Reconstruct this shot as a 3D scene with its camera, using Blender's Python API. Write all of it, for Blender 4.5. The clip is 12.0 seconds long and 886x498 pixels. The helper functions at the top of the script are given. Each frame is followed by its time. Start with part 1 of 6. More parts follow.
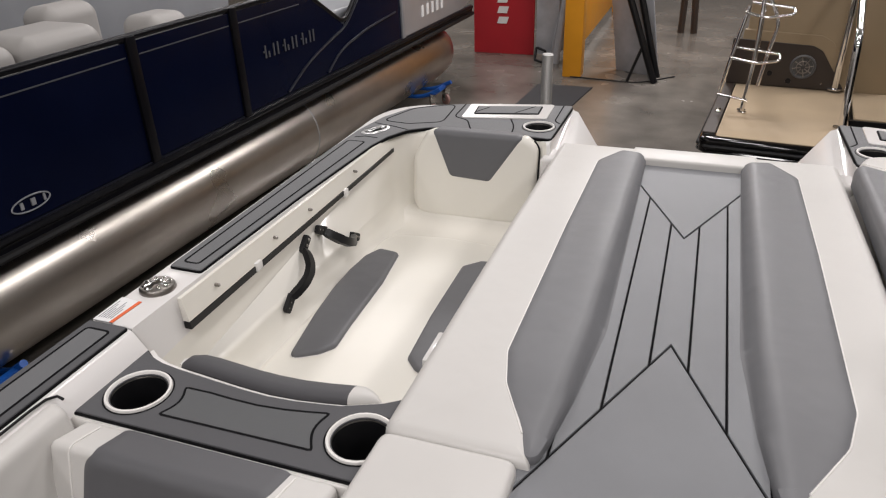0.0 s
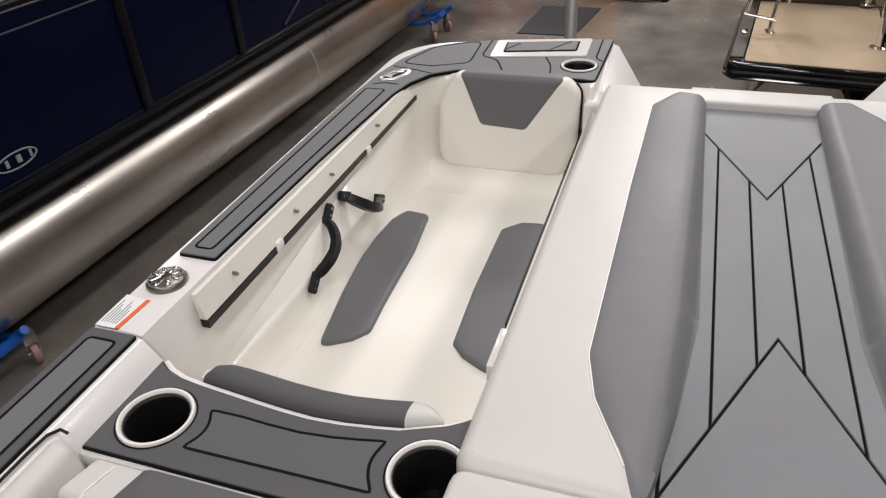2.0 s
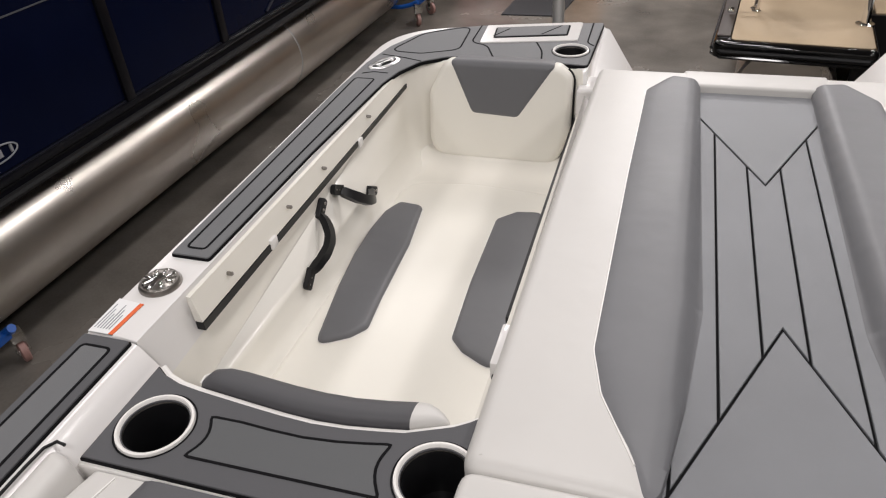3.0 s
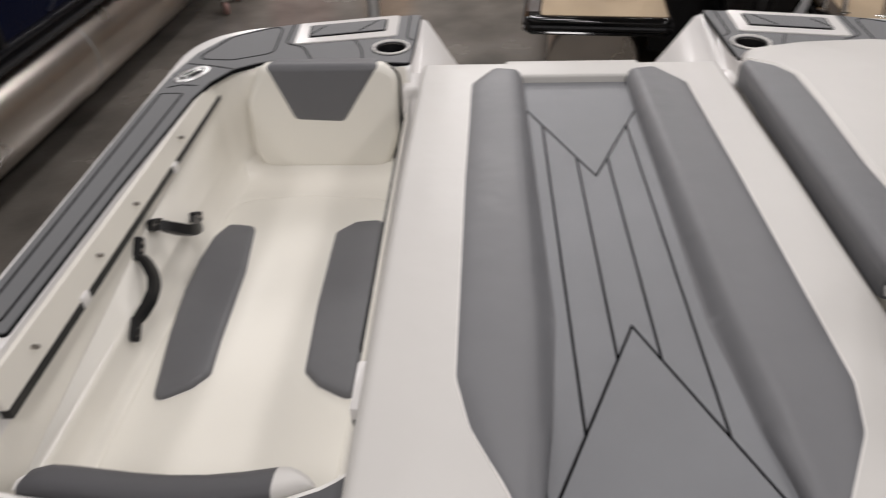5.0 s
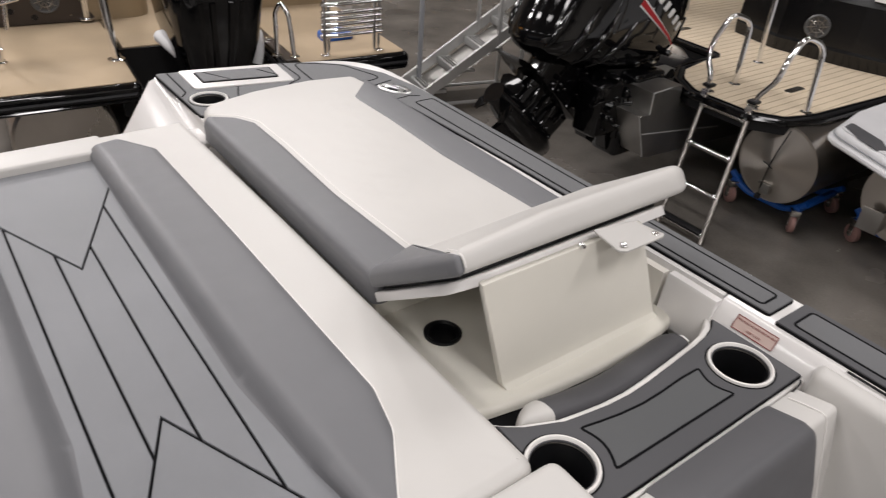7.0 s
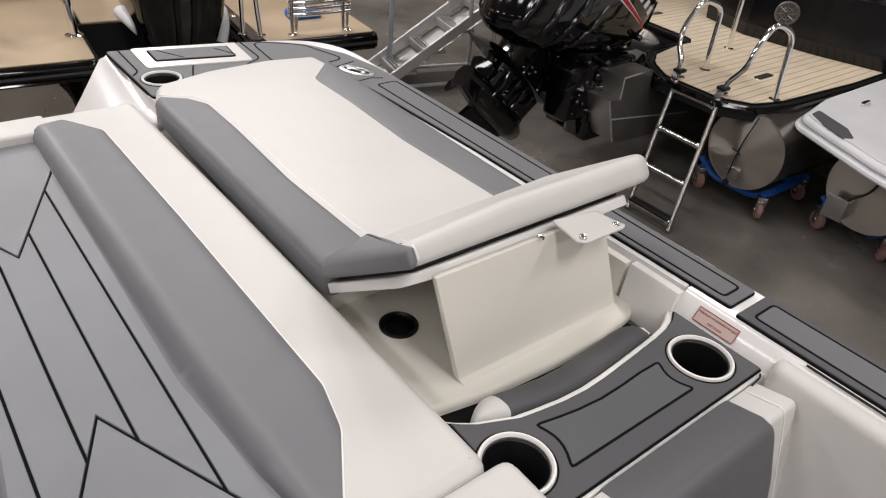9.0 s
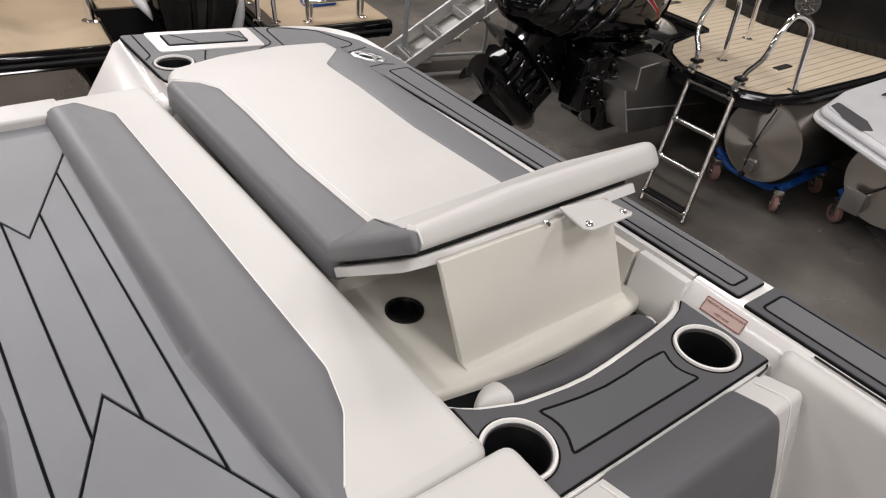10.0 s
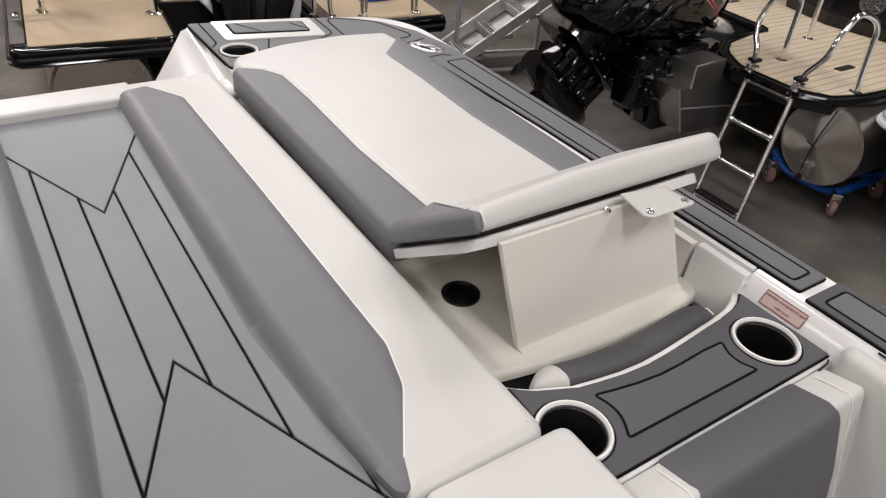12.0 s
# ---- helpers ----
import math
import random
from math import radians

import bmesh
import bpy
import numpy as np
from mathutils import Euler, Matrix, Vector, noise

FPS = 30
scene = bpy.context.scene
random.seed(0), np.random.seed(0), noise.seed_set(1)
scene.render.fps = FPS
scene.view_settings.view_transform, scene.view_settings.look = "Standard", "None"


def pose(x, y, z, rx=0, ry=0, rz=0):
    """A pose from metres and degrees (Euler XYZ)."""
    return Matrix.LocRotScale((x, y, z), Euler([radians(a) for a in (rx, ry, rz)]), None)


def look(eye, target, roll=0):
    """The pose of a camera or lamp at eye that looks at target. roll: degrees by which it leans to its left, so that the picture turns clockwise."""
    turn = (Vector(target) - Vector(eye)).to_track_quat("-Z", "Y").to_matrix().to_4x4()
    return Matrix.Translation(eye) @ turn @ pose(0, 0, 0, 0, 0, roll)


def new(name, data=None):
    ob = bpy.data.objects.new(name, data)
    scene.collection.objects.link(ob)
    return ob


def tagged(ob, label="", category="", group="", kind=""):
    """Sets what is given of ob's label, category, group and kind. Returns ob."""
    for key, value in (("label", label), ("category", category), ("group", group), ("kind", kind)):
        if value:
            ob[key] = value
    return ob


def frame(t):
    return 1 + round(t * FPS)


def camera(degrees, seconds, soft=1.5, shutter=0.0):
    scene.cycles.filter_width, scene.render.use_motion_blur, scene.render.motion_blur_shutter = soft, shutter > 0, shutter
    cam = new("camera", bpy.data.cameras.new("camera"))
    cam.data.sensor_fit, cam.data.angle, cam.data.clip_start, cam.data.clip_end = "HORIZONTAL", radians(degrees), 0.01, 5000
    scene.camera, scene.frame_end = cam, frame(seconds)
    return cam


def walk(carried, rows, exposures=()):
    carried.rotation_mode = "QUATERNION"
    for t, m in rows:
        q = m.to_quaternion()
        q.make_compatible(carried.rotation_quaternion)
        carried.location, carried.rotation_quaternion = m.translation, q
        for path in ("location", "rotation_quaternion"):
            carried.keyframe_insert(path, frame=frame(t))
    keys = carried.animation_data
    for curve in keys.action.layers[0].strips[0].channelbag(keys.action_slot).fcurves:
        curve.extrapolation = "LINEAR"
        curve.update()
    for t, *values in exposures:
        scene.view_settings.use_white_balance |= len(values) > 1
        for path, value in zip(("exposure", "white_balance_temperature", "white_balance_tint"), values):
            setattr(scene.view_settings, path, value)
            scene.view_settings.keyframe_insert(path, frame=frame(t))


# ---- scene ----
cam = camera(63.6, 12.0, 1.15, 0.5)
PATH = [
    (0, (-0.017, 0.039, 2.368), (-0.629, 1.695, 1.428), -1.9),
    (0.5, (-0.068, 0.087, 2.379), (-0.671, 1.727, 1.406), -2.2),
    (1, (-0.177, 0.113, 2.375), (-0.776, 1.725, 1.354), -3.6),
    (1.5, (-0.217, 0.167, 2.358), (-0.809, 1.75, 1.29), -3.8),
    (2, (-0.194, 0.23, 2.349), (-0.772, 1.787, 1.235), -3.7),
    (2.5, (-0.204, 0.258, 2.344), (-0.765, 1.8, 1.201), -4.1),
    (2.7, (-0.211, 0.252, 2.348), (-0.765, 1.793, 1.2), -4.2),
    (4.3, (-0.256, 0.292, 2.378), (-0.63, 1.847, 1.177), -3.8),
    (4.5, (-0.244, 0.318, 2.372), (-0.577, 1.877, 1.164), -3.3),
    (5, (-0.24, 0.357, 2.38), (-0.346, 1.935, 1.156), -2.3),
    (5.5, (-0.246, 0.376, 2.368), (0.058, 1.968, 1.196), 1.3),
    (6, (-0.227, 0.387, 2.38), (0.432, 1.9, 1.25), 3.4),
    (6.5, (-0.177, 0.396, 2.382), (0.745, 1.791, 1.285), 4.5),
    (7, (-0.153, 0.372, 2.389), (0.901, 1.68, 1.303), 4.6),
    (7.5, (-0.142, 0.368, 2.39), (0.978, 1.622, 1.306), 5.3),
    (9.5, (-0.094, 0.391, 2.375), (0.992, 1.632, 1.244), 6.7),
    (10, (-0.092, 0.376, 2.373), (0.967, 1.626, 1.226), 6.4),
    (10.5, (-0.091, 0.371, 2.369), (0.947, 1.626, 1.209), 6.3),
    (11, (-0.098, 0.372, 2.367), (0.918, 1.637, 1.197), 6.1),
    (11.5, (-0.108, 0.374, 2.364), (0.881, 1.657, 1.191), 6.0),
    (12, (-0.131, 0.367, 2.359), (0.83, 1.683, 1.199), 5.7),
]
EXPOSURES = [(0.0, 0.06), (2.5, 0.11), (4.5, -0.06), (5.0, -0.14), (5.5, -0.18), (6.0, -0.10), (6.5, 0.06), (7.0, 0.20), (9.5, 0.27), (12.0, 0.22)]
walk(cam, [(t, look(eye, target, roll)) for t, eye, target, roll in PATH], EXPOSURES)

# ---- world and light ----
world = bpy.data.worlds.new("showroom_air")
scene.world = world
world.use_nodes = True
world.node_tree.nodes["Background"].inputs[0].default_value = (1.0, 0.95, 0.88, 1)
world.node_tree.nodes["Background"].inputs[1].default_value = 0.05
CEILING = 5.6


def high_bay(x, y, power=54.0):
    data = bpy.data.lights.new("high_bay_lamp", "AREA")
    data.shape, data.size, data.size_y = "RECTANGLE", 0.6, 1.4
    data.energy, data.color = power, (1.0, 0.957, 0.955)
    ob = new("high_bay_lamp", data)
    ob.matrix_world = pose(x, y, CEILING - 0.28)
    return ob


LAMPS = [(x, y) for x in (-6.6, -3.4, -0.2, 3.0, 6.2) for y in (-5.4, -1.4, 2.6, 6.6, 10.6)]
for lx, ly in LAMPS:
    high_bay(lx, ly, 36.0 * (0.4 if lx > 5 else 0.3 if lx < -5 else 0.8 if lx < -2 else 1.22 if lx < 1 else 1.08) * (5.6 if lx < 1 and ly > 7 else 3.0 if lx < 4 and ly > 7 else 2.5 if 1 < lx < 4 and ly > 4 else 1.8 if lx < 4 and ly > 4 else 1.45 if ly < 0 else 1.0))


# ---- materials ----
def mat(name, colour, rough=0.5, metal=0.0, vary=0.06, grain=0.0, grain_size=900.0, stain=3.0, coat=0.0, brushed=None, fleck=0.0, pucker=0.0):
    """A painted, woven or metal surface: slow stains, a fine grain and relief at real size."""
    m = bpy.data.materials.new(name)
    m.use_nodes = True
    nodes, links = m.node_tree.nodes, m.node_tree.links
    bsdf = nodes["Principled BSDF"]
    bsdf.inputs["Metallic"].default_value = metal
    bsdf.inputs["Coat Weight"].default_value = coat
    bsdf.inputs["Coat Roughness"].default_value = 0.06
    coords = nodes.new("ShaderNodeTexCoord")
    slow = nodes.new("ShaderNodeTexNoise")
    slow.inputs["Scale"].default_value, slow.inputs["Detail"].default_value = stain, 5.0
    links.new(coords.outputs["Object"], slow.inputs["Vector"])
    fine = nodes.new("ShaderNodeTexNoise")
    fine.inputs["Scale"].default_value, fine.inputs["Detail"].default_value = grain_size, 2.0
    if brushed:
        mapping = nodes.new("ShaderNodeMapping")
        mapping.inputs["Scale"].default_value = brushed
        links.new(coords.outputs["Object"], mapping.inputs["Vector"])
        links.new(mapping.outputs["Vector"], fine.inputs["Vector"])
    else:
        links.new(coords.outputs["Object"], fine.inputs["Vector"])
    mix = nodes.new("ShaderNodeMath")
    mix.operation, mix.inputs[1].default_value = "MULTIPLY_ADD", fleck
    links.new(fine.outputs["Fac"], mix.inputs[0])
    links.new(slow.outputs["Fac"], mix.inputs[2])
    ramp = nodes.new("ShaderNodeValToRGB")
    lo, hi = 1 - vary * 1.6, 1 + vary * 0.8
    ramp.color_ramp.elements[0].position, ramp.color_ramp.elements[1].position = 0.3, 0.75 + fleck
    ramp.color_ramp.elements[0].color = tuple(min(1, c * lo) for c in colour) + (1,)
    ramp.color_ramp.elements[1].color = tuple(min(1, c * hi) for c in colour) + (1,)
    links.new(mix.outputs[0], ramp.inputs["Fac"])
    links.new(ramp.outputs["Color"], bsdf.inputs["Base Color"])
    rr = nodes.new("ShaderNodeMapRange")
    rr.inputs["To Min"].default_value, rr.inputs["To Max"].default_value = max(0.02, rough * 0.8), min(1, rough * 1.2)
    links.new(slow.outputs["Fac"], rr.inputs["Value"])
    links.new(rr.outputs["Result"], bsdf.inputs["Roughness"])
    if grain:
        bump = nodes.new("ShaderNodeBump")
        bump.inputs["Strength"].default_value, bump.inputs["Distance"].default_value = grain, 0.001
        links.new(fine.outputs["Fac"], bump.inputs["Height"])
        links.new(bump.outputs["Normal"], bsdf.inputs["Normal"])
        if pucker:
            fold = nodes.new("ShaderNodeTexNoise")
            fold.inputs["Scale"].default_value, fold.inputs["Detail"].default_value = 13.0, 1.5
            links.new(coords.outputs["Object"], fold.inputs["Vector"])
            wide = nodes.new("ShaderNodeBump")
            wide.inputs["Strength"].default_value, wide.inputs["Distance"].default_value = pucker, 0.012
            links.new(fold.outputs["Fac"], wide.inputs["Height"])
            links.new(wide.outputs["Normal"], bump.inputs["Normal"])
    return m


GEL = mat("white_gelcoat", (0.77, 0.752, 0.735), 0.20, vary=0.02, coat=0.2, stain=1.5)
CREAM_GEL = mat("cream_gelcoat", (0.80, 0.772, 0.705), 0.18, vary=0.02, coat=0.25, stain=1.5)
IVORY = mat("ivory_vinyl", (0.595, 0.580, 0.555), 0.42, vary=0.025, grain=0.12, grain_size=1400, pucker=0.22)
BENCH = mat("glossy_cream_vinyl", (0.80, 0.775, 0.705), 0.34, vary=0.02, grain=0.05, grain_size=1400)
BASE_VINYL = mat("cream_moulded_plastic", (0.76, 0.735, 0.66), 0.4, vary=0.03, grain=0.1, grain_size=900)
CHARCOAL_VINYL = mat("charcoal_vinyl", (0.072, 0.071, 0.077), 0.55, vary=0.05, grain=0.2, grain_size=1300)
# Grey vinyl with shade put into its colour, for the cockpit seat backs.
COCKPIT_GREY_SHADED = mat("shaded_cockpit_vinyl", (0.094, 0.094, 0.101), 0.5, vary=0.05, grain=0.2, grain_size=1300, fleck=0.1, pucker=0.2)
# The same vinyl, darkened less, for the shaded bench in the well.
SEAT_GREY_SHADED = mat("shaded_grey_vinyl", (0.124, 0.125, 0.132), 0.5, vary=0.05, grain=0.2, grain_size=1300, fleck=0.1, pucker=0.2)
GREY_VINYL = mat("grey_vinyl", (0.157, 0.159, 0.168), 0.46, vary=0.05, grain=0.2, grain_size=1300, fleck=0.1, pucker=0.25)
FOAM = mat("grey_deck_foam", (0.200, 0.206, 0.219), 0.46, vary=0.16, grain=0.3, grain_size=700, brushed=(3.0, 60.0, 3.0), fleck=0.35)
FOAM_MID = mat("mid_grey_deck_foam", (0.140, 0.143, 0.148), 0.6, vary=0.08, grain=0.3, grain_size=700, brushed=(3.0, 60.0, 3.0), fleck=0.35)
FOAM_CONSOLE = mat("console_foam_inlay", (0.098, 0.101, 0.105), 0.66, vary=0.08, grain=0.3, grain_size=700, brushed=(60.0, 3.0, 3.0), fleck=0.35)
FOAM_SIDE = mat("grey_deck_foam_border", (0.084, 0.084, 0.090), 0.72, vary=0.08, grain=0.3, grain_size=900, fleck=0.3)
FOAM_BLACK = mat("black_deck_foam", (0.005, 0.005, 0.006), 0.9)
FOAM_BLACK.node_tree.nodes["Principled BSDF"].inputs["Specular IOR Level"].default_value = 0.15
PIPING = mat("white_piping", (0.82, 0.80, 0.77), 0.4)
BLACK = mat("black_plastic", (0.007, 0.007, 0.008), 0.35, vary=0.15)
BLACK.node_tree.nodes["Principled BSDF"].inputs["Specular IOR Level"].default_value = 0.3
BLACK_GLOSS = mat("black_gloss_paint", (0.0025, 0.0025, 0.003), 0.06)
BLACK_GLOSS.node_tree.nodes["Principled BSDF"].inputs["Specular IOR Level"].default_value = 0.5
BLACK_PANEL = mat("black_satin_moulding", (0.004, 0.004, 0.0045), 0.22)
RUBBER = mat("black_rubber", (0.009, 0.009, 0.010), 0.5)
RUBBER.node_tree.nodes["Principled BSDF"].inputs["Specular IOR Level"].default_value = 0.3
CHROME = mat("chrome", (0.86, 0.86, 0.87), 0.07, metal=1.0, vary=0.02)
SATIN = mat("satin_chrome", (0.62, 0.62, 0.62), 0.28, metal=1.0, vary=0.03)
STAIR = mat("anodised_stair_aluminium", (0.60, 0.60, 0.59), 0.4, metal=0.7, vary=0.08)
STEEL = mat("polished_steel", (0.62, 0.60, 0.57), 0.16, metal=1.0, vary=0.05)
ALU = mat("brushed_aluminium", (0.62, 0.58, 0.53), 0.29, metal=1.0, vary=0.10, stain=2.0)
DULL_STEEL = mat("dull_tube_steel", (0.30, 0.28, 0.26), 0.3, metal=1.0, vary=0.1)
ALU_SHEET = mat("mill_aluminium", (0.42, 0.41, 0.39), 0.42, metal=1.0, vary=0.12, stain=4)
NAVY = mat("navy_gloss_panel", (0.0022, 0.0042, 0.018), 0.2, vary=0.1)
NAVY.node_tree.nodes["Principled BSDF"].inputs["Specular IOR Level"].default_value = 0.09
DARK_TRIM = mat("black_anodised_trim", (0.004, 0.004, 0.006), 0.3)
DARK_TRIM.node_tree.nodes["Principled BSDF"].inputs["Specular IOR Level"].default_value = 0.15
CONCRETE = mat("polished_concrete", (0.158, 0.144, 0.128), 0.26, vary=0.36, grain=0.08, grain_size=60, stain=1.5, fleck=0.15)
WALL = mat("painted_wall", (0.80, 0.765, 0.71), 0.8, vary=0.05)
CEIL = mat("ceiling_deck", (0.42, 0.41, 0.39), 0.8)
TAN = mat("tan_vinyl", (0.30, 0.225, 0.137), 0.5, vary=0.05, grain=0.15)
TAN_DECK = mat("beige_deck_carpet", (0.365, 0.281, 0.185), 0.85, vary=0.1, grain=0.4, grain_size=350, fleck=0.3)
BROWN = mat("dark_brown_panel", (0.035, 0.025, 0.02), 0.35)
TEAK = mat("light_teak_foam", (0.74, 0.62, 0.46), 0.75, vary=0.1, grain=0.2, grain_size=300, brushed=(4.0, 40.0, 4.0), fleck=0.3)
BLUE = mat("blue_painted_steel", (0.008, 0.095, 0.42), 0.4, vary=0.12)
YELLOW = mat("yellow_painted_steel", (0.72, 0.30, 0.012), 0.45, vary=0.06)
RED = mat("red_banner_fabric", (0.42, 0.011, 0.02), 0.65, vary=0.05)
WHITE = mat("white_print", (0.8, 0.8, 0.8), 0.5)
ORANGE = mat("orange_print", (0.75, 0.13, 0.03), 0.5)
PINK = mat("pale_red_sticker", (0.62, 0.47, 0.42), 0.45)
RED_INK = mat("dark_red_ink", (0.22, 0.02, 0.02), 0.5)
SILVER_PRINT = mat("silver_print", (0.5, 0.52, 0.56), 0.3, metal=0.6)
GREY_PAINT = mat("grey_plastic", (0.30, 0.31, 0.33), 0.4)
LIGHT_DECK = mat("pale_grey_deck", (0.68, 0.68, 0.69), 0.6, vary=0.05, grain=0.1)
MAT_RUBBER = mat("charcoal_floor_mat", (0.025, 0.025, 0.028), 0.85, vary=0.2, grain=0.4, grain_size=250)
WHEEL = mat("pink_polyurethane", (0.32, 0.18, 0.16), 0.5)
EMBLEM = mat("dull_silver_print", (0.12, 0.125, 0.14), 0.35, metal=0.3)
PALE_BENCH = mat("pale_grey_bench_vinyl", (0.36, 0.345, 0.33), 0.5, vary=0.04, grain=0.1)
SWOOSH = mat("dark_blue_moulding", (0.012, 0.014, 0.024), 0.3)
SPEAKER = mat("dark_grey_grille", (0.10, 0.10, 0.10), 0.4, vary=0.15)
WRAP = mat("pale_wrapped_sheet", (0.42, 0.43, 0.46), 0.3, vary=0.14, stain=5)


# ---- mesh helpers ----
from mathutils.geometry import delaunay_2d_cdt


def finish(name, bm, material, parent=None, label="", smooth=True, recalc=True):
    if recalc:
        bmesh.ops.recalc_face_normals(bm, faces=bm.faces[:])
    mesh = bpy.data.meshes.new(name)
    bm.to_mesh(mesh)
    bm.free()
    for m in material if isinstance(material, (list, tuple)) else [material]:
        mesh.materials.append(m)
    if smooth:
        mesh.polygons.foreach_set("use_smooth", [True] * len(mesh.polygons))
        mesh.set_sharp_from_angle(angle=radians(38))
    ob = new(name, mesh)
    ob.parent = parent
    if label:
        tagged(ob, label)
    return ob


part = finish


def thing(name, label, category, at=(0, 0, 0), group="", kind=""):
    ob = new(name)
    ob.empty_display_size = 0.1
    ob.matrix_world = Matrix.Translation(at)
    return tagged(ob, label, category, group, kind)


def rounded(corners, radii, k=8):
    """A closed outline with each corner rounded by its radius; k points a corner."""
    out, n = [], len(corners)
    for i, c in enumerate(corners):
        r = radii[i] if isinstance(radii, (list, tuple)) else radii
        p, a, b = Vector(c), Vector(corners[i - 1]), Vector(corners[(i + 1) % n])
        u, v = (a - p).normalized(), (b - p).normalized()
        half = max(0.05, u.angle(v) / 2)
        back = min(r / math.tan(half), (a - p).length * 0.49, (b - p).length * 0.49)
        s, e = p + u * back, p + v * back
        for j in range(k):
            f = j / (k - 1)
            out.append(((1 - f) ** 2) * s + 2 * f * (1 - f) * p + f * f * e)
    return out


def inset(loop, d):
    """Moves a closed outline inwards by d; where a tight corner would cross itself its points draw together."""
    pts = np.array([(p.x, p.y) for p in loop])
    nxt = np.roll(pts, -1, 0)
    area = (pts[:, 0] * nxt[:, 1] - nxt[:, 0] * pts[:, 1]).sum()
    if abs(d) < 1e-9:
        return [Vector((x, y)) for x, y in pts]
    edge = nxt - pts
    length = np.linalg.norm(edge, axis=1)
    for i in range(len(pts)):
        if length[i] < 1e-7:
            edge[i], length[i] = edge[i - 1], length[i - 1]
    normal = np.stack([-edge[:, 1], edge[:, 0]], 1) / np.maximum(length, 1e-9)[:, None] * (1 if area > 0 else -1)
    before = np.roll(normal, 1, 0)
    m = normal + before
    m /= np.maximum(np.linalg.norm(m, axis=1), 1e-6)[:, None]
    moved = pts + m * (d / np.maximum(0.45, (m * normal).sum(1)))[:, None]
    if d > 0:
        span = nxt - pts
        f = ((moved[:, None] - pts[None]) * span[None]).sum(2) / np.maximum((span * span).sum(1), 1e-12)[None]
        near = pts[None] + np.clip(f, 0, 1)[:, :, None] * span[None]
        good = np.linalg.norm(moved[:, None] - near, axis=2).min(1) >= d * 0.97 - 1e-5
        n = len(pts)
        if not good.all():
            fixed = moved.copy()
            for i in range(n):
                if not good[i]:
                    a = next((k for k in range(1, n) if good[(i - k) % n] or length[(i - k) % n] > 3 * d), 1)
                    b = next((k for k in range(0, n) if length[(i + k) % n] > 3 * d or good[(i + k + 1) % n]), 0)
                    e0, e1 = (i - a) % n, (i + b) % n
                    lines = np.array([normal[e0], normal[e1]])
                    if abs(np.linalg.det(lines)) > 0.05:
                        spot = np.linalg.solve(lines, [normal[e0] @ pts[e0] + d, normal[e1] @ pts[e1] + d])
                        if np.linalg.norm(spot - pts[i]) < 7 * d:
                            fixed[i] = spot
            moved = fixed
    return [Vector((x, y)) for x, y in moved]


def loft(bm, loops, cap_first=False, cap_last=True, closed=True, mats=None):
    rows = [[bm.verts.new(v) for v in loop] for loop in loops]
    n = len(rows[0])
    for r in range(len(rows) - 1):
        for i in range(n if closed else n - 1):
            j = (i + 1) % n
            try:
                f = bm.faces.new((rows[r][i], rows[r][j], rows[r + 1][j], rows[r + 1][i]))
                if mats:
                    f.material_index = mats[r]
            except ValueError:
                pass
    if cap_first:
        close(bm, rows[0])
    if cap_last:
        close(bm, rows[-1])
    return rows


def close(bm, row):
    """Fills a ring; a level ring of any shape is triangulated inside its outline."""
    if len(row) < 9 or max(v.co.z for v in row) - min(v.co.z for v in row) > 1e-6:
        bm.faces.new(row)
        return
    z, n = row[0].co.z, len(row)
    flat = [Vector((v.co.x, v.co.y)) for v in row]
    verts, _, faces, origin, _, _ = delaunay_2d_cdt(flat, [(i, (i + 1) % n) for i in range(n)], [], 1, 1e-7)
    made = [row[o[0]] if o else bm.verts.new((p.x, p.y, z)) for p, o in zip(verts, origin)]
    for f in faces:
        if len({made[i] for i in f}) == len(f):
            try:
                bm.faces.new([made[i] for i in f])
            except ValueError:
                pass


def at_z(loop, z):
    return [Vector((p.x, p.y, z)) for p in loop]


def cushion(bm, outline, z0, z1, r=0.02, steps=5, foot=0.0):
    """A padded slab: straight sides and a rolled upper edge."""
    loops = [at_z(outline, z0)]
    if foot:
        loops = [at_z(inset(outline, foot * (1 - math.sin(a))), z0 + foot * (1 - math.cos(a))) for a in [k * math.pi / 8 for k in range(5)]]
    loops.append(at_z(outline, z1 - r))
    for s in range(1, steps + 1):
        a = s / steps * math.pi / 2
        loops.append(at_z(inset(outline, r * (1 - math.cos(a))), z1 - r + r * math.sin(a)))
    loft(bm, loops, cap_first=True)


def slab(bm, outline, z0, z1, r=0.0015):
    loft(bm, [at_z(outline, z0), at_z(outline, z1 - r), at_z(inset(outline, r), z1)], cap_first=True)


def box(bm, x0, x1, y0, y1, z0, z1, bevel=0.0, m=None, segs=2):
    made = bmesh.ops.create_cube(bm, size=1.0)
    verts = made["verts"]
    for v in verts:
        v.co = Vector(((x0 + x1) / 2 + v.co.x * (x1 - x0), (y0 + y1) / 2 + v.co.y * (y1 - y0), (z0 + z1) / 2 + v.co.z * (z1 - z0)))
    if bevel:
        edges = list({e for v in verts for e in v.link_edges})
        res = bmesh.ops.bevel(bm, geom=edges, offset=bevel, segments=segs, profile=0.5, affect="EDGES")
        verts = list({v for f in res["faces"] for v in f.verts} | {v for v in verts if v.is_valid})
    if m is not None:
        bmesh.ops.transform(bm, matrix=m, verts=verts)
    return verts


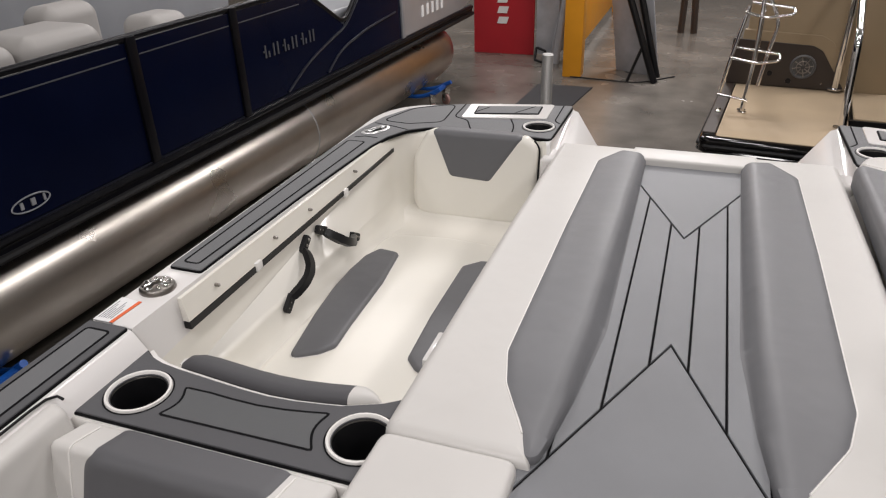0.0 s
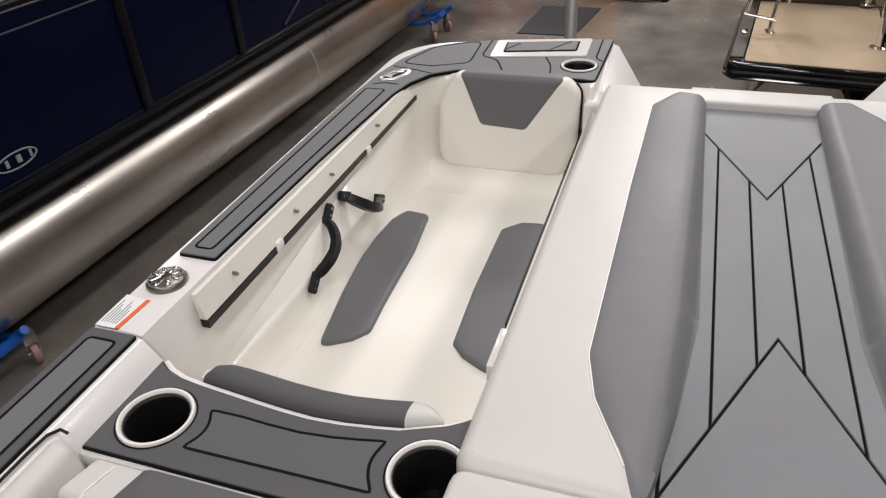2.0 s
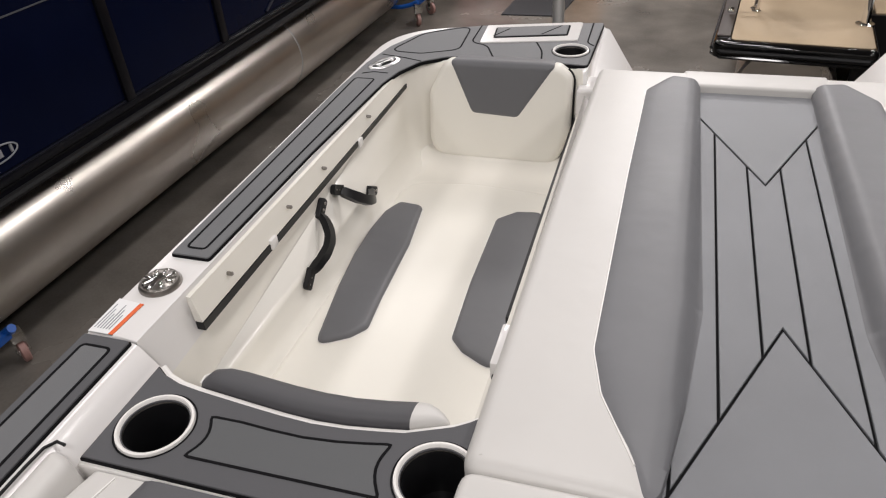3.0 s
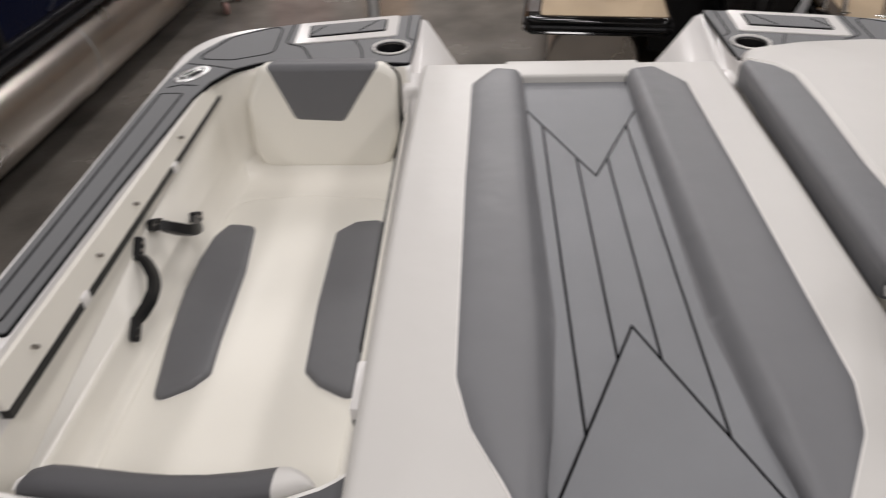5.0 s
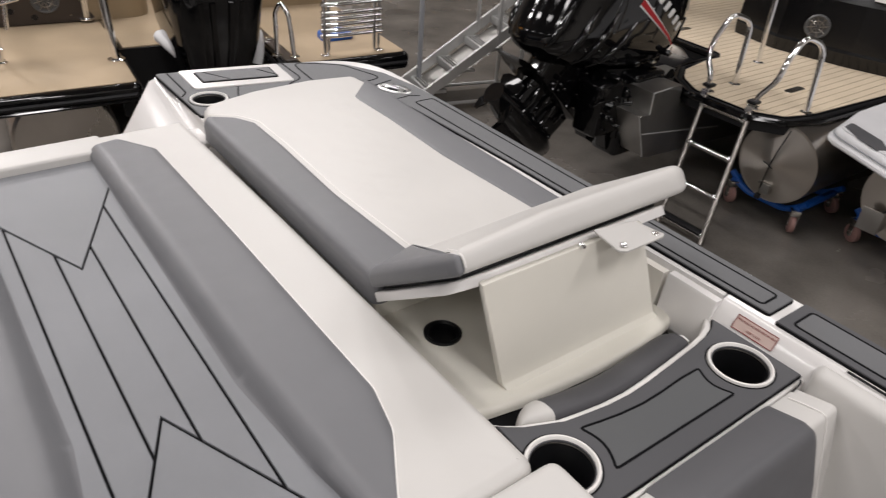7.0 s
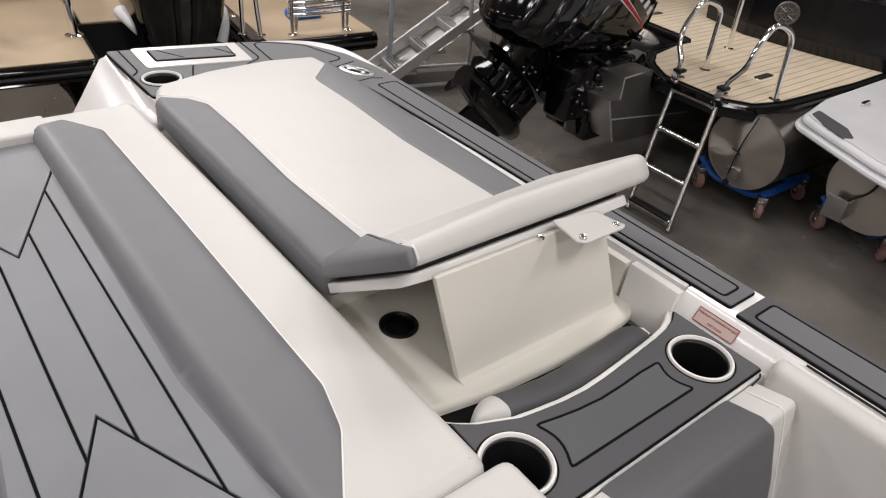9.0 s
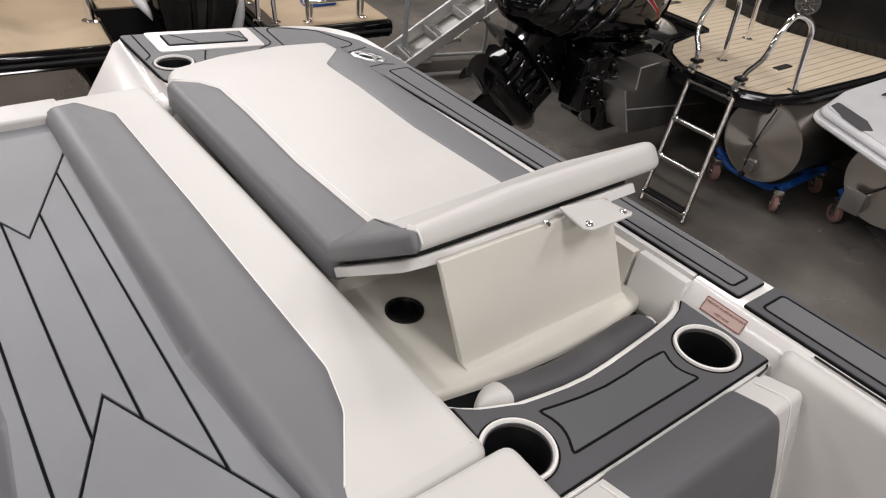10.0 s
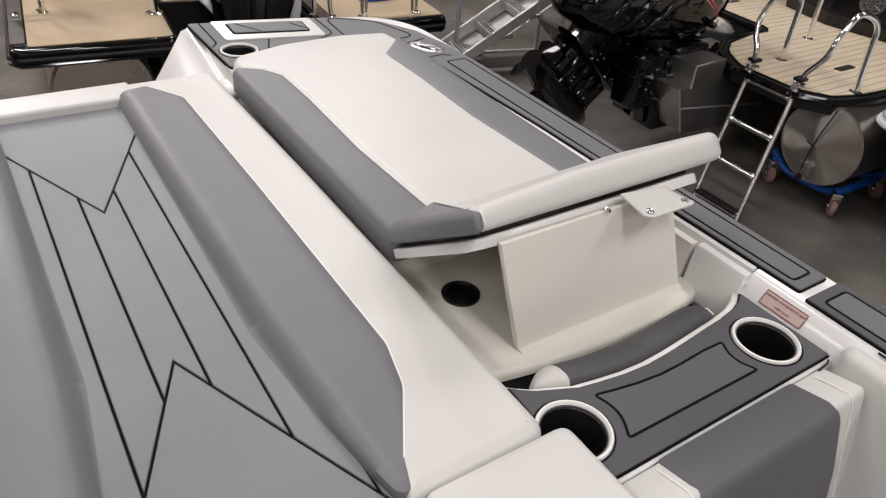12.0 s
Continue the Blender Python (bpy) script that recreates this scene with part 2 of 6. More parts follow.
def tube(bm, points, r, sides=10, closed=False, cap=True):
    """A round bar along a line of points; r may be a list."""
    pts = [Vector(p) for p in points]
    n, loops, up = len(pts), [], None
    for i, p in enumerate(pts):
        if closed:
            d = pts[(i + 1) % n] - pts[i - 1]
        else:
            d = pts[min(i + 1, n - 1)] - pts[max(i - 1, 0)]
        d.normalize()
        if up is None:
            up = d.orthogonal().normalized()
        up = (up - d * up.dot(d)).normalized()
        side = d.cross(up)
        rad = r[i] if isinstance(r, (list, tuple)) else r
        loops.append([p + (up * math.cos(a) + side * math.sin(a)) * rad for a in [2 * math.pi * k / sides for k in range(sides)]])
    if closed:
        loops.append(loops[0])
    loft(bm, loops, cap_first=cap and not closed, cap_last=cap and not closed)
    if closed:
        bmesh.ops.remove_doubles(bm, verts=bm.verts[:], dist=1e-6)


def bent(corners, r, k=6):
    """A line through corners with rounded bends."""
    pts = [Vector(c) for c in corners]
    out = [pts[0]]
    for a, p, b in zip(pts, pts[1:], pts[2:]):
        u, v = (a - p), (b - p)
        back = min(r, u.length * 0.45, v.length * 0.45)
        s, e = p + u.normalized() * back, p + v.normalized() * back
        out += [((1 - f) ** 2) * s + 2 * f * (1 - f) * p + f * f * e for f in [j / k for j in range(k + 1)]]
    return out + [pts[-1]]


def disc_ring(bm, c, radii_z, n=40):
    """A turned form about a vertical axis: pairs of radius and height."""
    loft(bm, [[Vector((c[0] + r * math.cos(2 * math.pi * i / n), c[1] + r * math.sin(2 * math.pi * i / n), z)) for i in range(n)] for r, z in radii_z], cap_last=False)


def ribbon(bm, line, width, z, closed=False, h=0.0012):
    """A thin flat strip along a line, a little proud of what it lies on."""
    pts = [Vector((p[0], p[1])) for p in line]
    n, left, right = len(pts), [], []
    for i, p in enumerate(pts):
        a = (p - pts[i - 1]) if (closed or i) else pts[1] - p
        b = (pts[(i + 1) % n] - p) if (closed or i < n - 1) else a
        na, nb = Vector((-a.y, a.x)).normalized(), Vector((-b.y, b.x)).normalized()
        m = (na + nb).normalized() if (na + nb).length > 1e-5 else na
        m = m * (width / 2 / max(0.4, m.dot(na)))
        left.append(p + m)
        right.append(p - m)
    rows = []
    for l, rt in zip(left, right):
        rows.append([bm.verts.new((l.x, l.y, z - h)), bm.verts.new((l.x, l.y, z)), bm.verts.new((rt.x, rt.y, z)), bm.verts.new((rt.x, rt.y, z - h))])
    for i in range(n if closed else n - 1):
        a, b = rows[i], rows[(i + 1) % n]
        for k in range(3):
            bm.faces.new((a[k], a[k + 1], b[k + 1], b[k]))


def mirrored(pts, s):
    return [(s * p[0], *p[1:]) for p in pts]


# ---- room ----
bm = bmesh.new()
box(bm, -14, 16, -9, 21, -0.2, 0)
tagged(finish("floor", bm, CONCRETE, smooth=False), "worn polished grey concrete showroom floor", "floor", kind="structure")
for nm, dims in (("wall_north", (-14.2, 16.2, 21, 21.2)), ("wall_south", (-14.2, 16.2, -9.2, -9)), ("wall_west", (-14.2, -14, -9, 21)), ("wall_east", (16, 16.2, -9, 21))):
    bm = bmesh.new()
    box(bm, *dims, 0, CEILING)
    tagged(finish(nm, bm, WALL, smooth=False), "plain painted showroom wall in pale beige", "wall", kind="structure")
bm = bmesh.new()
box(bm, -14.2, 16.2, -9.2, 21.2, CEILING, CEILING + 0.2)
tagged(finish("ceiling", bm, CEIL, smooth=False), "plain grey ceiling deck above the showroom", "ceiling", kind="structure")

# ---- the boat that the camera stands in ----
TOP, FOAM_TOP = 1.603, 1.611
CON, CON_TOP = 1.563, 1.572
boat = thing("tow_boat", "white runabout boat with grey deck foam and open stern lounges", "boat")


def cut(ob, holes):
    """Bores round holes (x, y, radius, z0, z1) through a mesh."""
    bm = bmesh.new()
    for x, y, r, z0, z1 in holes:
        loft(bm, [[Vector((x + r * math.cos(2 * math.pi * i / 40), y + r * math.sin(2 * math.pi * i / 40), z)) for i in range(40)] for z in (z0, z1)], cap_first=True)
    tool = finish("bore", bm, GEL, smooth=False)
    mod = ob.modifiers.new("bore", "BOOLEAN")
    mod.operation, mod.solver, mod.object = "DIFFERENCE", "EXACT", tool
    done = bpy.data.meshes.new_from_object(ob.evaluated_get(bpy.context.evaluated_depsgraph_get()))
    ob.modifiers.clear()
    ob.data = done
    bpy.data.objects.remove(tool)


def console_far(x):
    """The curved aft edge of the console between the cockpit and the lounge."""
    return float(np.interp(abs(x), [0.414, 0.441, 0.514, 0.58, 0.637, 0.71, 0.785, 0.86, 0.91, 0.945], [0.917, 0.894, 0.864, 0.853, 0.848, 0.852, 0.860, 0.868, 0.877, 0.900]))


def lounge_shell(s):
    """Gunwale, corner tower and the moulded well of one stern lounge; s is the side."""
    e = 0.014 if s > 0 else 0.0
    outer = mirrored([(0.36, 0.905), (0.925, 0.905), (1.02, 0.905), (1.096 + e, 0.905), (1.09 + e, 2.43), (0.415, 2.545)], s)
    line = mirrored([(0.43, 0.908), (0.915, 0.908), (0.965, 0.908), (0.984, 0.908), (0.962, 2.185), (0.425, 2.185)], s)
    rim = mirrored([(0.432, 0.925), (0.905, 0.925), (0.940, 0.925), (0.968, 0.925), (0.948, 2.168), (0.432, 2.168)], s)
    radii, wide = [0.05, 0.004, 0.004, 0.025, 0.13, 0.06], [0.004, 0.004, 0.004, 0.004, 0.26, 0.02]

    def top(loop, z):
        out = []
        for p in loop:
            low = max(0.0, min(1.0, (0.985 - p.y) / 0.065))
            side = max(0.0, min(1.0, (0.984 - abs(p.x)) / 0.036))
            inner = max(0.0, min(1.0, (0.47 - abs(p.x)) / 0.03)) * max(0.0, min(1.0, (2.14 - p.y) / 0.03))
            out.append(Vector((p.x, p.y, z - max(0.26 * side * low * low * (3 - 2 * low), 0.10 * inner))))
        return out

    def sink(loop, z):
        return [Vector((p.x, p.y, min(z, q.z - 0.004 * (1.6 - z)))) for p, q in zip(loop, top(loop, TOP))]

    def down(loop, z, spread):
        out = []
        for p in loop:
            x = p.x - s * spread * max(0.0, (0.6 - abs(p.x)) / 0.2)
            q = top([p], TOP)[0].z
            out.append(Vector((x, p.y + (spread * 0.3 if p.y > 2.3 else 0), min(z, q - 0.016 - 0.02 * (1.6 - z)) if q < TOP - 0.15 and z > 1.2 else z)))
        return out

    o, l, r = rounded(outer, wide, 12), rounded(line, [0.05, 0.004, 0.004, 0.004, 0.13, 0.06], 12), rounded(rim, radii, 12)
    mid = inset(o, 0.016)
    well = inset(r, 0.012)
    bm = bmesh.new()
    loops = [down(inset(o, 0.16), 0.55, 0.0), down(inset(o, 0.03), 0.95, 0.12), down(o, 1.30, 0.19), down(o, 1.48, 0.075), down(o, 1.585, 0.010), top(inset(o, 0.004), TOP - 0.012), top(mid, TOP), top(l, TOP), top(r, TOP - 0.002)]
    loops += [top(inset(r, 0.006), TOP - 0.009), top(well, TOP - 0.025), sink(inset(r, 0.014), 1.45), sink(inset(r, 0.018), 1.395), sink(inset(r, 0.026), 1.362), sink(inset(r, 0.042), 1.332), sink(inset(r, 0.062), 1.317), at_z(inset(r, 0.09), 1.312)]
    loft(bm, loops, cap_first=True, cap_last=True, mats=[0] * 8 + [1] * 8)
    for f in bm.faces:
        if all(abs(v.co.z - 1.312) < 1e-4 for v in f.verts):
            f.material_index = 1
    return part("stern_quarter", bm, [GEL, CREAM_GEL], boat, "glossy white gelcoat stern quarter with moulded well")


quarters = {s: lounge_shell(s) for s in (-1, 1)}
for s, ob in quarters.items():
    cut(ob, [(s * 0.49, 2.262, 0.043, 1.50, 1.7)])


def side_sweep(s):
    """Gunwale and hull side beside the cockpit."""
    e = 0.014 if s > 0 else 0.0
    prof = [(1.06, 0.55), (1.10 + e, 0.95), (1.104 + e, 1.30), (1.100 + e, 1.56), (1.092 + e, 1.592), (1.078 + e, TOP), (0.986, TOP), (0.978, TOP - 0.004), (0.950, CON - 0.004), (0.946, CON - 0.02), (0.946, 0.90)]
    bm = bmesh.new()
    ys = [0.906, 0.5, 0.0, -0.6, -1.2, -1.8, -2.4, -2.75, -2.95]
    loops = []
    for y in ys:
        w = 1.0 if y > -0.8 else 1 - ((-0.8 - y) / 2.15) ** 2.2
        loops.append([Vector((s * x * w, y, z)) for x, z in prof])
    loft(bm, loops, closed=False, cap_last=False)
    return part("gunwale", bm, GEL, boat, "glossy white gelcoat gunwale and hull side")


for s in (-1, 1):
    side_sweep(s)
bm = bmesh.new()
box(bm, -0.95, 0.95, -1.6, 0.9, 0.84, 0.88)
part("cockpit_sole", bm, FOAM_SIDE, boat, "dark grey cockpit sole")
bm = bmesh.new()
loft(bm, [[Vector((x, y, z)) for x, z in ((-1.05, 0.56), (0.0, 0.34), (1.05, 0.56))] for y in (2.3, -1.0)], closed=False, cap_last=False)
box(bm, -0.6, 0.6, -0.8, 2.2, 0.40, 0.5)
part("hull_bottom", bm, GEL, boat)

# transom ledge behind the centre pad
bm = bmesh.new()
out = rounded([(-0.45, 2.10), (0.45, 2.10), (0.45, 2.200), (-0.45, 2.200)], [0.01, 0.01, 0.02, 0.02])
cushion(bm, out, 1.0, 1.566, 0.012)
part("transom_ledge", bm, GEL, boat)


def foam_pad(outline, z0, z1, name="deck_pad", material=FOAM_SIDE, parent=boat, label=""):
    base = bmesh.new()
    slab(base, outline, z0, z1 - 0.003, 0.001)
    b = part(name, base, FOAM_BLACK, parent, label)
    up = bmesh.new()
    slab(up, inset(outline, 0.0020), z1 - 0.0034, z1, 0.001)
    part("foam_sheet", up, material, b)
    return b


def groove(line, z, parent, width=0.0046, closed=False):
    bm = bmesh.new()
    ribbon(bm, line, width, z + 0.0008, closed)
    return part("groove", bm, FOAM_BLACK, parent, smooth=False)


def inlay(outline, z, parent, material=FOAM_MID, width=0.0048):
    groove(outline, z, parent, width, True)
    bm = bmesh.new()
    slab(bm, inset(outline, width / 2), z - 0.001, z + 0.0006, 0.0003)
    part("inlay", bm, material, parent)


def stern_pad(s):
    near = 1.13 if s < 0 else 0.822
    pts = [(1.068, near), (1.068, 1.90), (1.060, 2.10), (1.036, 2.24), (0.985, 2.355), (0.90, 2.42), (0.80, 2.455), (0.422, 2.522), (0.428, 2.156), (0.56, 2.172), (0.70, 2.182), (0.83, 2.178), (0.90, 2.13), (0.938, 2.05), (0.955, 1.96), (0.975, 1.55), (0.985, near)]
    if s > 0:
        pts = [(x + (0.012 if y < 2.1 and x < 1.0 else 0.0) + 0.016 * max(0.0, min(1.0, (x - 0.99) / 0.05)), y) for x, y in pts]
    loop = rounded(mirrored(pts, s), [0.008, 0.05, 0.08, 0.08, 0.08, 0.06, 0.05, 0.012, 0.015, 0.03, 0.05, 0.07, 0.06, 0.06, 0.08, 0.1, 0.008], 5)
    pad = foam_pad(loop, TOP - 0.004, FOAM_TOP, "stern_deck_pad", FOAM_MID, boat, "grey closed-cell foam deck pad with routed black lines")
    z = FOAM_TOP
    e = 0.016 if s > 0 else 0.0
    side = rounded(mirrored([(1.047 + e, near + 0.025), (1.045 + e, 1.985), (0.998 if s > 0 else 0.988, 1.985), (1.012 if s > 0 else 1.008, near + 0.025)], s), 0.010, 5)
    inlay(side, z, pad)
    groove([(s * 0.90, 2.13), (s * 0.955, 2.15), (s * 1.035, 2.17)], z, pad, 0.004)
    groove([(s * 1.04, 2.02), (s * 1.01, 2.035), (s * 0.965, 2.03)], z, pad, 0.004)
    # hatch with a white frame
    quad = [(0.780, 2.447), (0.486, 2.508), (0.482, 2.346), (0.768, 2.292)]
    frame_loop = rounded(mirrored(quad, s), 0.012, 5)
    bm = bmesh.new()
    slab(bm, frame_loop, z - 0.002, z + 0.004, 0.0015)
    hatch = part("hatch_frame", bm, GEL, pad, "white hatch frame")
    hole = rounded(mirrored([(0.745, 2.422), (0.520, 2.470), (0.516, 2.378), (0.735, 2.332)], s), 0.008, 5)
    bm = bmesh.new()
    slab(bm, hole, z + 0.002, z + 0.0065, 0.001)
    part("hatch_edge", bm, FOAM_BLACK, pad)
    bm = bmesh.new()
    slab(bm, inset(hole, 0.005), z + 0.004, z + 0.008, 0.001)
    part("hatch_panel", bm, FOAM_MID, pad)
    groove([(s * 0.700, 2.41), (s * 0.735, 2.34)], z + 0.0078, pad, 0.004)
    groove([(s * 0.595, 2.37), (s * 0.545, 2.455)], z + 0.0078, pad, 0.004)
    # routed lines round the hatch
    groove(bent([(s * 0.800, 2.452), (s * 0.795, 2.30), (s * 0.74, 2.278), (s * 0.70, 2.184)], 0.03), z, pad, 0.0045)
    groove(bent([(s * 0.60, 2.322), (s * 0.57, 2.25), (s * 0.56, 2.175)], 0.03), z, pad, 0.0045)
    groove(bent([(s * 0.455, 2.51), (s * 0.452, 2.335), (s * 0.43, 2.31)], 0.02), z, pad, 0.0045)
    groove(rounded(mirrored([(0.83, 2.445), (0.815, 2.235), (0.92, 2.19), (1.022, 2.20), (0.965, 2.36)], s), [0.03, 0.04, 0.05, 0.03, 0.08], 5), z, pad, 0.0045, True)
    cut(pad, [(s * 0.49, 2.262, 0.0435, 1.5, 1.7)])
    cut(pad.children[0], [(s * 0.49, 2.262, 0.0435, 1.5, 1.7)])
    return pad


def cup_holder(x, y, z, r):
    """White ring and black cup set flush into the deck."""
    bm = bmesh.new()
    disc_ring(bm, (x, y), [(r * 0.835, z - 0.010), (r * 0.842, z - 0.005), (r * 0.872, z + 0.003), (r * 0.905, z + 0.0052), (r * 0.965, z + 0.0045), (r * 0.985, z), (r * 0.985, z - 0.006)])
    ring = part("cup_holder", bm, PIPING, boat, "recessed black cup holder with a white rim ring")
    bm = bmesh.new()
    disc_ring(bm, (x, y), [(r * 0.815, z - 0.012), (r * 0.818, z - 0.0050), (r * 0.830, z - 0.0038), (r * 0.840, z - 0.0050), (r * 0.844, z - 0.009)])
    part("inner_ring", bm, DULL_STEEL, ring, "brushed metal inner ring")
    bm = bmesh.new()
    disc_ring(bm, (x, y), [(r * 0.828, z - 0.010), (r * 0.816, z - 0.0060), (r * 0.79, z - 0.010), (r * 0.72, z - 0.085)])
    n = 40
    bm.faces.new([bm.verts.new((x + r * 0.72 * math.cos(2 * math.pi * i / n), y + r * 0.72 * math.sin(2 * math.pi * i / n), z - 0.085)) for i in range(n)])
    bmesh.ops.remove_doubles(bm, verts=bm.verts[:], dist=1e-5)
    part("cup", bm, BLACK, ring)
    # Black ring draws the shadow line round the rim as geometry.
    bm = bmesh.new()
    disc_ring(bm, (x, y), [(r, z - 0.004), (r * 1.002, z + 0.0012), (r * 1.035, z + 0.0012), (r * 1.035, z - 0.004)])
    part("shadow_line", bm, FOAM_BLACK, ring)
    return ring


def oval_cleat(s, x, y, turn):
    bm = bmesh.new()
    n = 28
    m = pose(x, y, FOAM_TOP, 0, 0, turn)

    def ell(a, b, z):
        return [m @ Vector((a * math.cos(2 * math.pi * i / n), b * math.sin(2 * math.pi * i / n), z)) for i in range(n)]

    loft(bm, [ell(0.056, 0.032, -0.004), ell(0.056, 0.032, 0.0015), ell(0.054, 0.030, 0.003), ell(0.044, 0.021, 0.003), ell(0.042, 0.019, 0.0)], cap_last=False)
    body = part("cleat", bm, SATIN, boat, "flush chrome pull-up cleat in an oval cup")
    bm = bmesh.new()
    loft(bm, [ell(0.046, 0.023, -0.003), ell(0.046, 0.023, 0.0006)], cap_last=True)
    part("cleat_cup", bm, RUBBER, body, "dark recess of the cleat")
    bm = bmesh.new()
    for k in (-1, 1):
        box(bm, k * 0.024 - 0.008, k * 0.024 + 0.008, -0.010, 0.010, 0.0004, 0.004, 0.003, m)
    box(bm, -0.032, 0.032, -0.004, 0.004, 0.001, 0.0055, 0.002, m)
    part("cleat_bar", bm, SATIN, body)


for s in (-1, 1):
    stern_pad(s)
    cup_holder(s * 0.49, 2.262, FOAM_TOP, 0.053)
    oval_cleat(s, s * 1.002, 2.100, 90 + 27 * s)

# near gunwale pads
for s, y1 in ((-1, 0.905), (1, 0.805)):
    e = 0.012 if s > 0 else 0.0
    loop = rounded(mirrored([(1.078 + e, y1), (0.986, y1), (0.986, -1.0), (1.078 + e, -1.0)], s), 0.006, 4)
    pad = foam_pad(loop, TOP - 0.004, FOAM_TOP, "gunwale_pad", FOAM_SIDE, boat, "grey foam gunwale pad with a routed black border")
    inlay(rounded(mirrored([(1.060 + e, y1 - 0.025), (1.006, y1 - 0.025), (1.006, -0.9), (1.060 + e, -0.9)], s), 0.01, 5), FOAM_TOP, pad)


def console(s):
    xs = [0.414, 0.43, 0.45, 0.48, 0.514, 0.55, 0.6, 0.65, 0.7, 0.75, 0.8, 0.85, 0.89, 0.92, 0.944]
    far = [(x, console_far(x)) for x in xs]
    gel = [Vector((s * x, y + 0.0135)) for x, y in far] + [Vector((s * 0.950, 0.900)), Vector((s * 0.950, 0.706)), Vector((s * 0.408, 0.706))]
    bm = bmesh.new()
    cushion(bm, gel, 1.40, CON, 0.006, 3)
    ob = part("console", bm, PIPING, boat, "white gelcoat console with foam top between cockpit and lounge")
    foam = [Vector((s * x, y)) for x, y in far] + [Vector((s * 0.946, 0.7125)), Vector((s * 0.408, 0.7125))]
    pad = foam_pad(foam, CON - 0.003, CON_TOP, "console_pad", FOAM_SIDE, ob)
    holes = [(s * 0.872, 0.788, 0.0485, 1.47, 1.7), (s * 0.447, 0.800, 0.0485, 1.47, 1.7)]
    for o in (ob, pad, pad.children[0]):
        cut(o, holes)

    def side(x0, y0, x1, y1, bow):
        return [Vector((s * (x0 + (x1 - x0) * f + bow * math.sin(math.pi * f)), y0 + (y1 - y0) * f)) for f in [i / 8 for i in range(9)]]

    loop = side(0.800, 0.750, 0.800, 0.823, -0.014)[:] + [Vector((s * x, console_far(x) - 0.0345 + 0.010 * (0.8 - x) / 0.28)) for x in (0.75, 0.70, 0.65, 0.60, 0.56)] + side(0.522, 0.838, 0.510, 0.752, 0.014)
    soft = []
    for k, p in enumerate(loop):
        if k in (0, 8, len(loop) - 9, len(loop) - 1):
            a, b = loop[k - 1], loop[(k + 1) % len(loop)]
            u, v = p + (a - p).normalized() * 0.007, p + (b - p).normalized() * 0.007
            soft += [u, u.lerp(v, 0.5).lerp(p, 0.5), v]
        else:
            soft.append(p)
    inlay(soft, CON_TOP, pad, FOAM_CONSOLE, 0.0042)
    for x, y, r, _, _ in holes:
        cup_holder(x, y, CON_TOP, 0.0585)


for s in (-1, 1):
    console(s)


# ---- upholstery ----
def seam(line, z, parent, r=0.0022, material=PIPING):
    bm = bmesh.new()
    tube(bm, [(p[0], p[1], z) for p in line], r, 6)
    return part("piping", bm, material, parent, "white piped seam")


def V(pts):
    return [Vector(p) for p in pts]


PAD = 1.598
pad = thing("sun_pad", "ivory vinyl sun pad with raised grey bolsters and foam walkway", "sun pad")
for s in (-1, 1):
    e = 0.012 if s > 0 else 0.0
    out = rounded(mirrored([(0.418 - e, 0.808), (0.412 - e, 1.6), (0.400 - e, 2.190), (0.100, 2.190), (0.100, 2.12), (0.205, 2.08), (0.205, 1.02), (0.176, 0.806)], s), [0.03, 0.1, 0.02, 0.004, 0.004, 0.004, 0.05, 0.004], 7)
    bm = bmesh.new()
    cushion(bm, out, 1.42, PAD, 0.024, 6)
    part("side_pad", bm, IVORY, pad)
bm = bmesh.new()
cushion(bm, rounded([(-0.175, 2.096), (0.175, 2.096), (0.175, 2.1915), (-0.175, 2.1915)], 0.008, 4), 1.42, 1.5988, 0.008, 4)
part("rear_pad", bm, IVORY, pad)
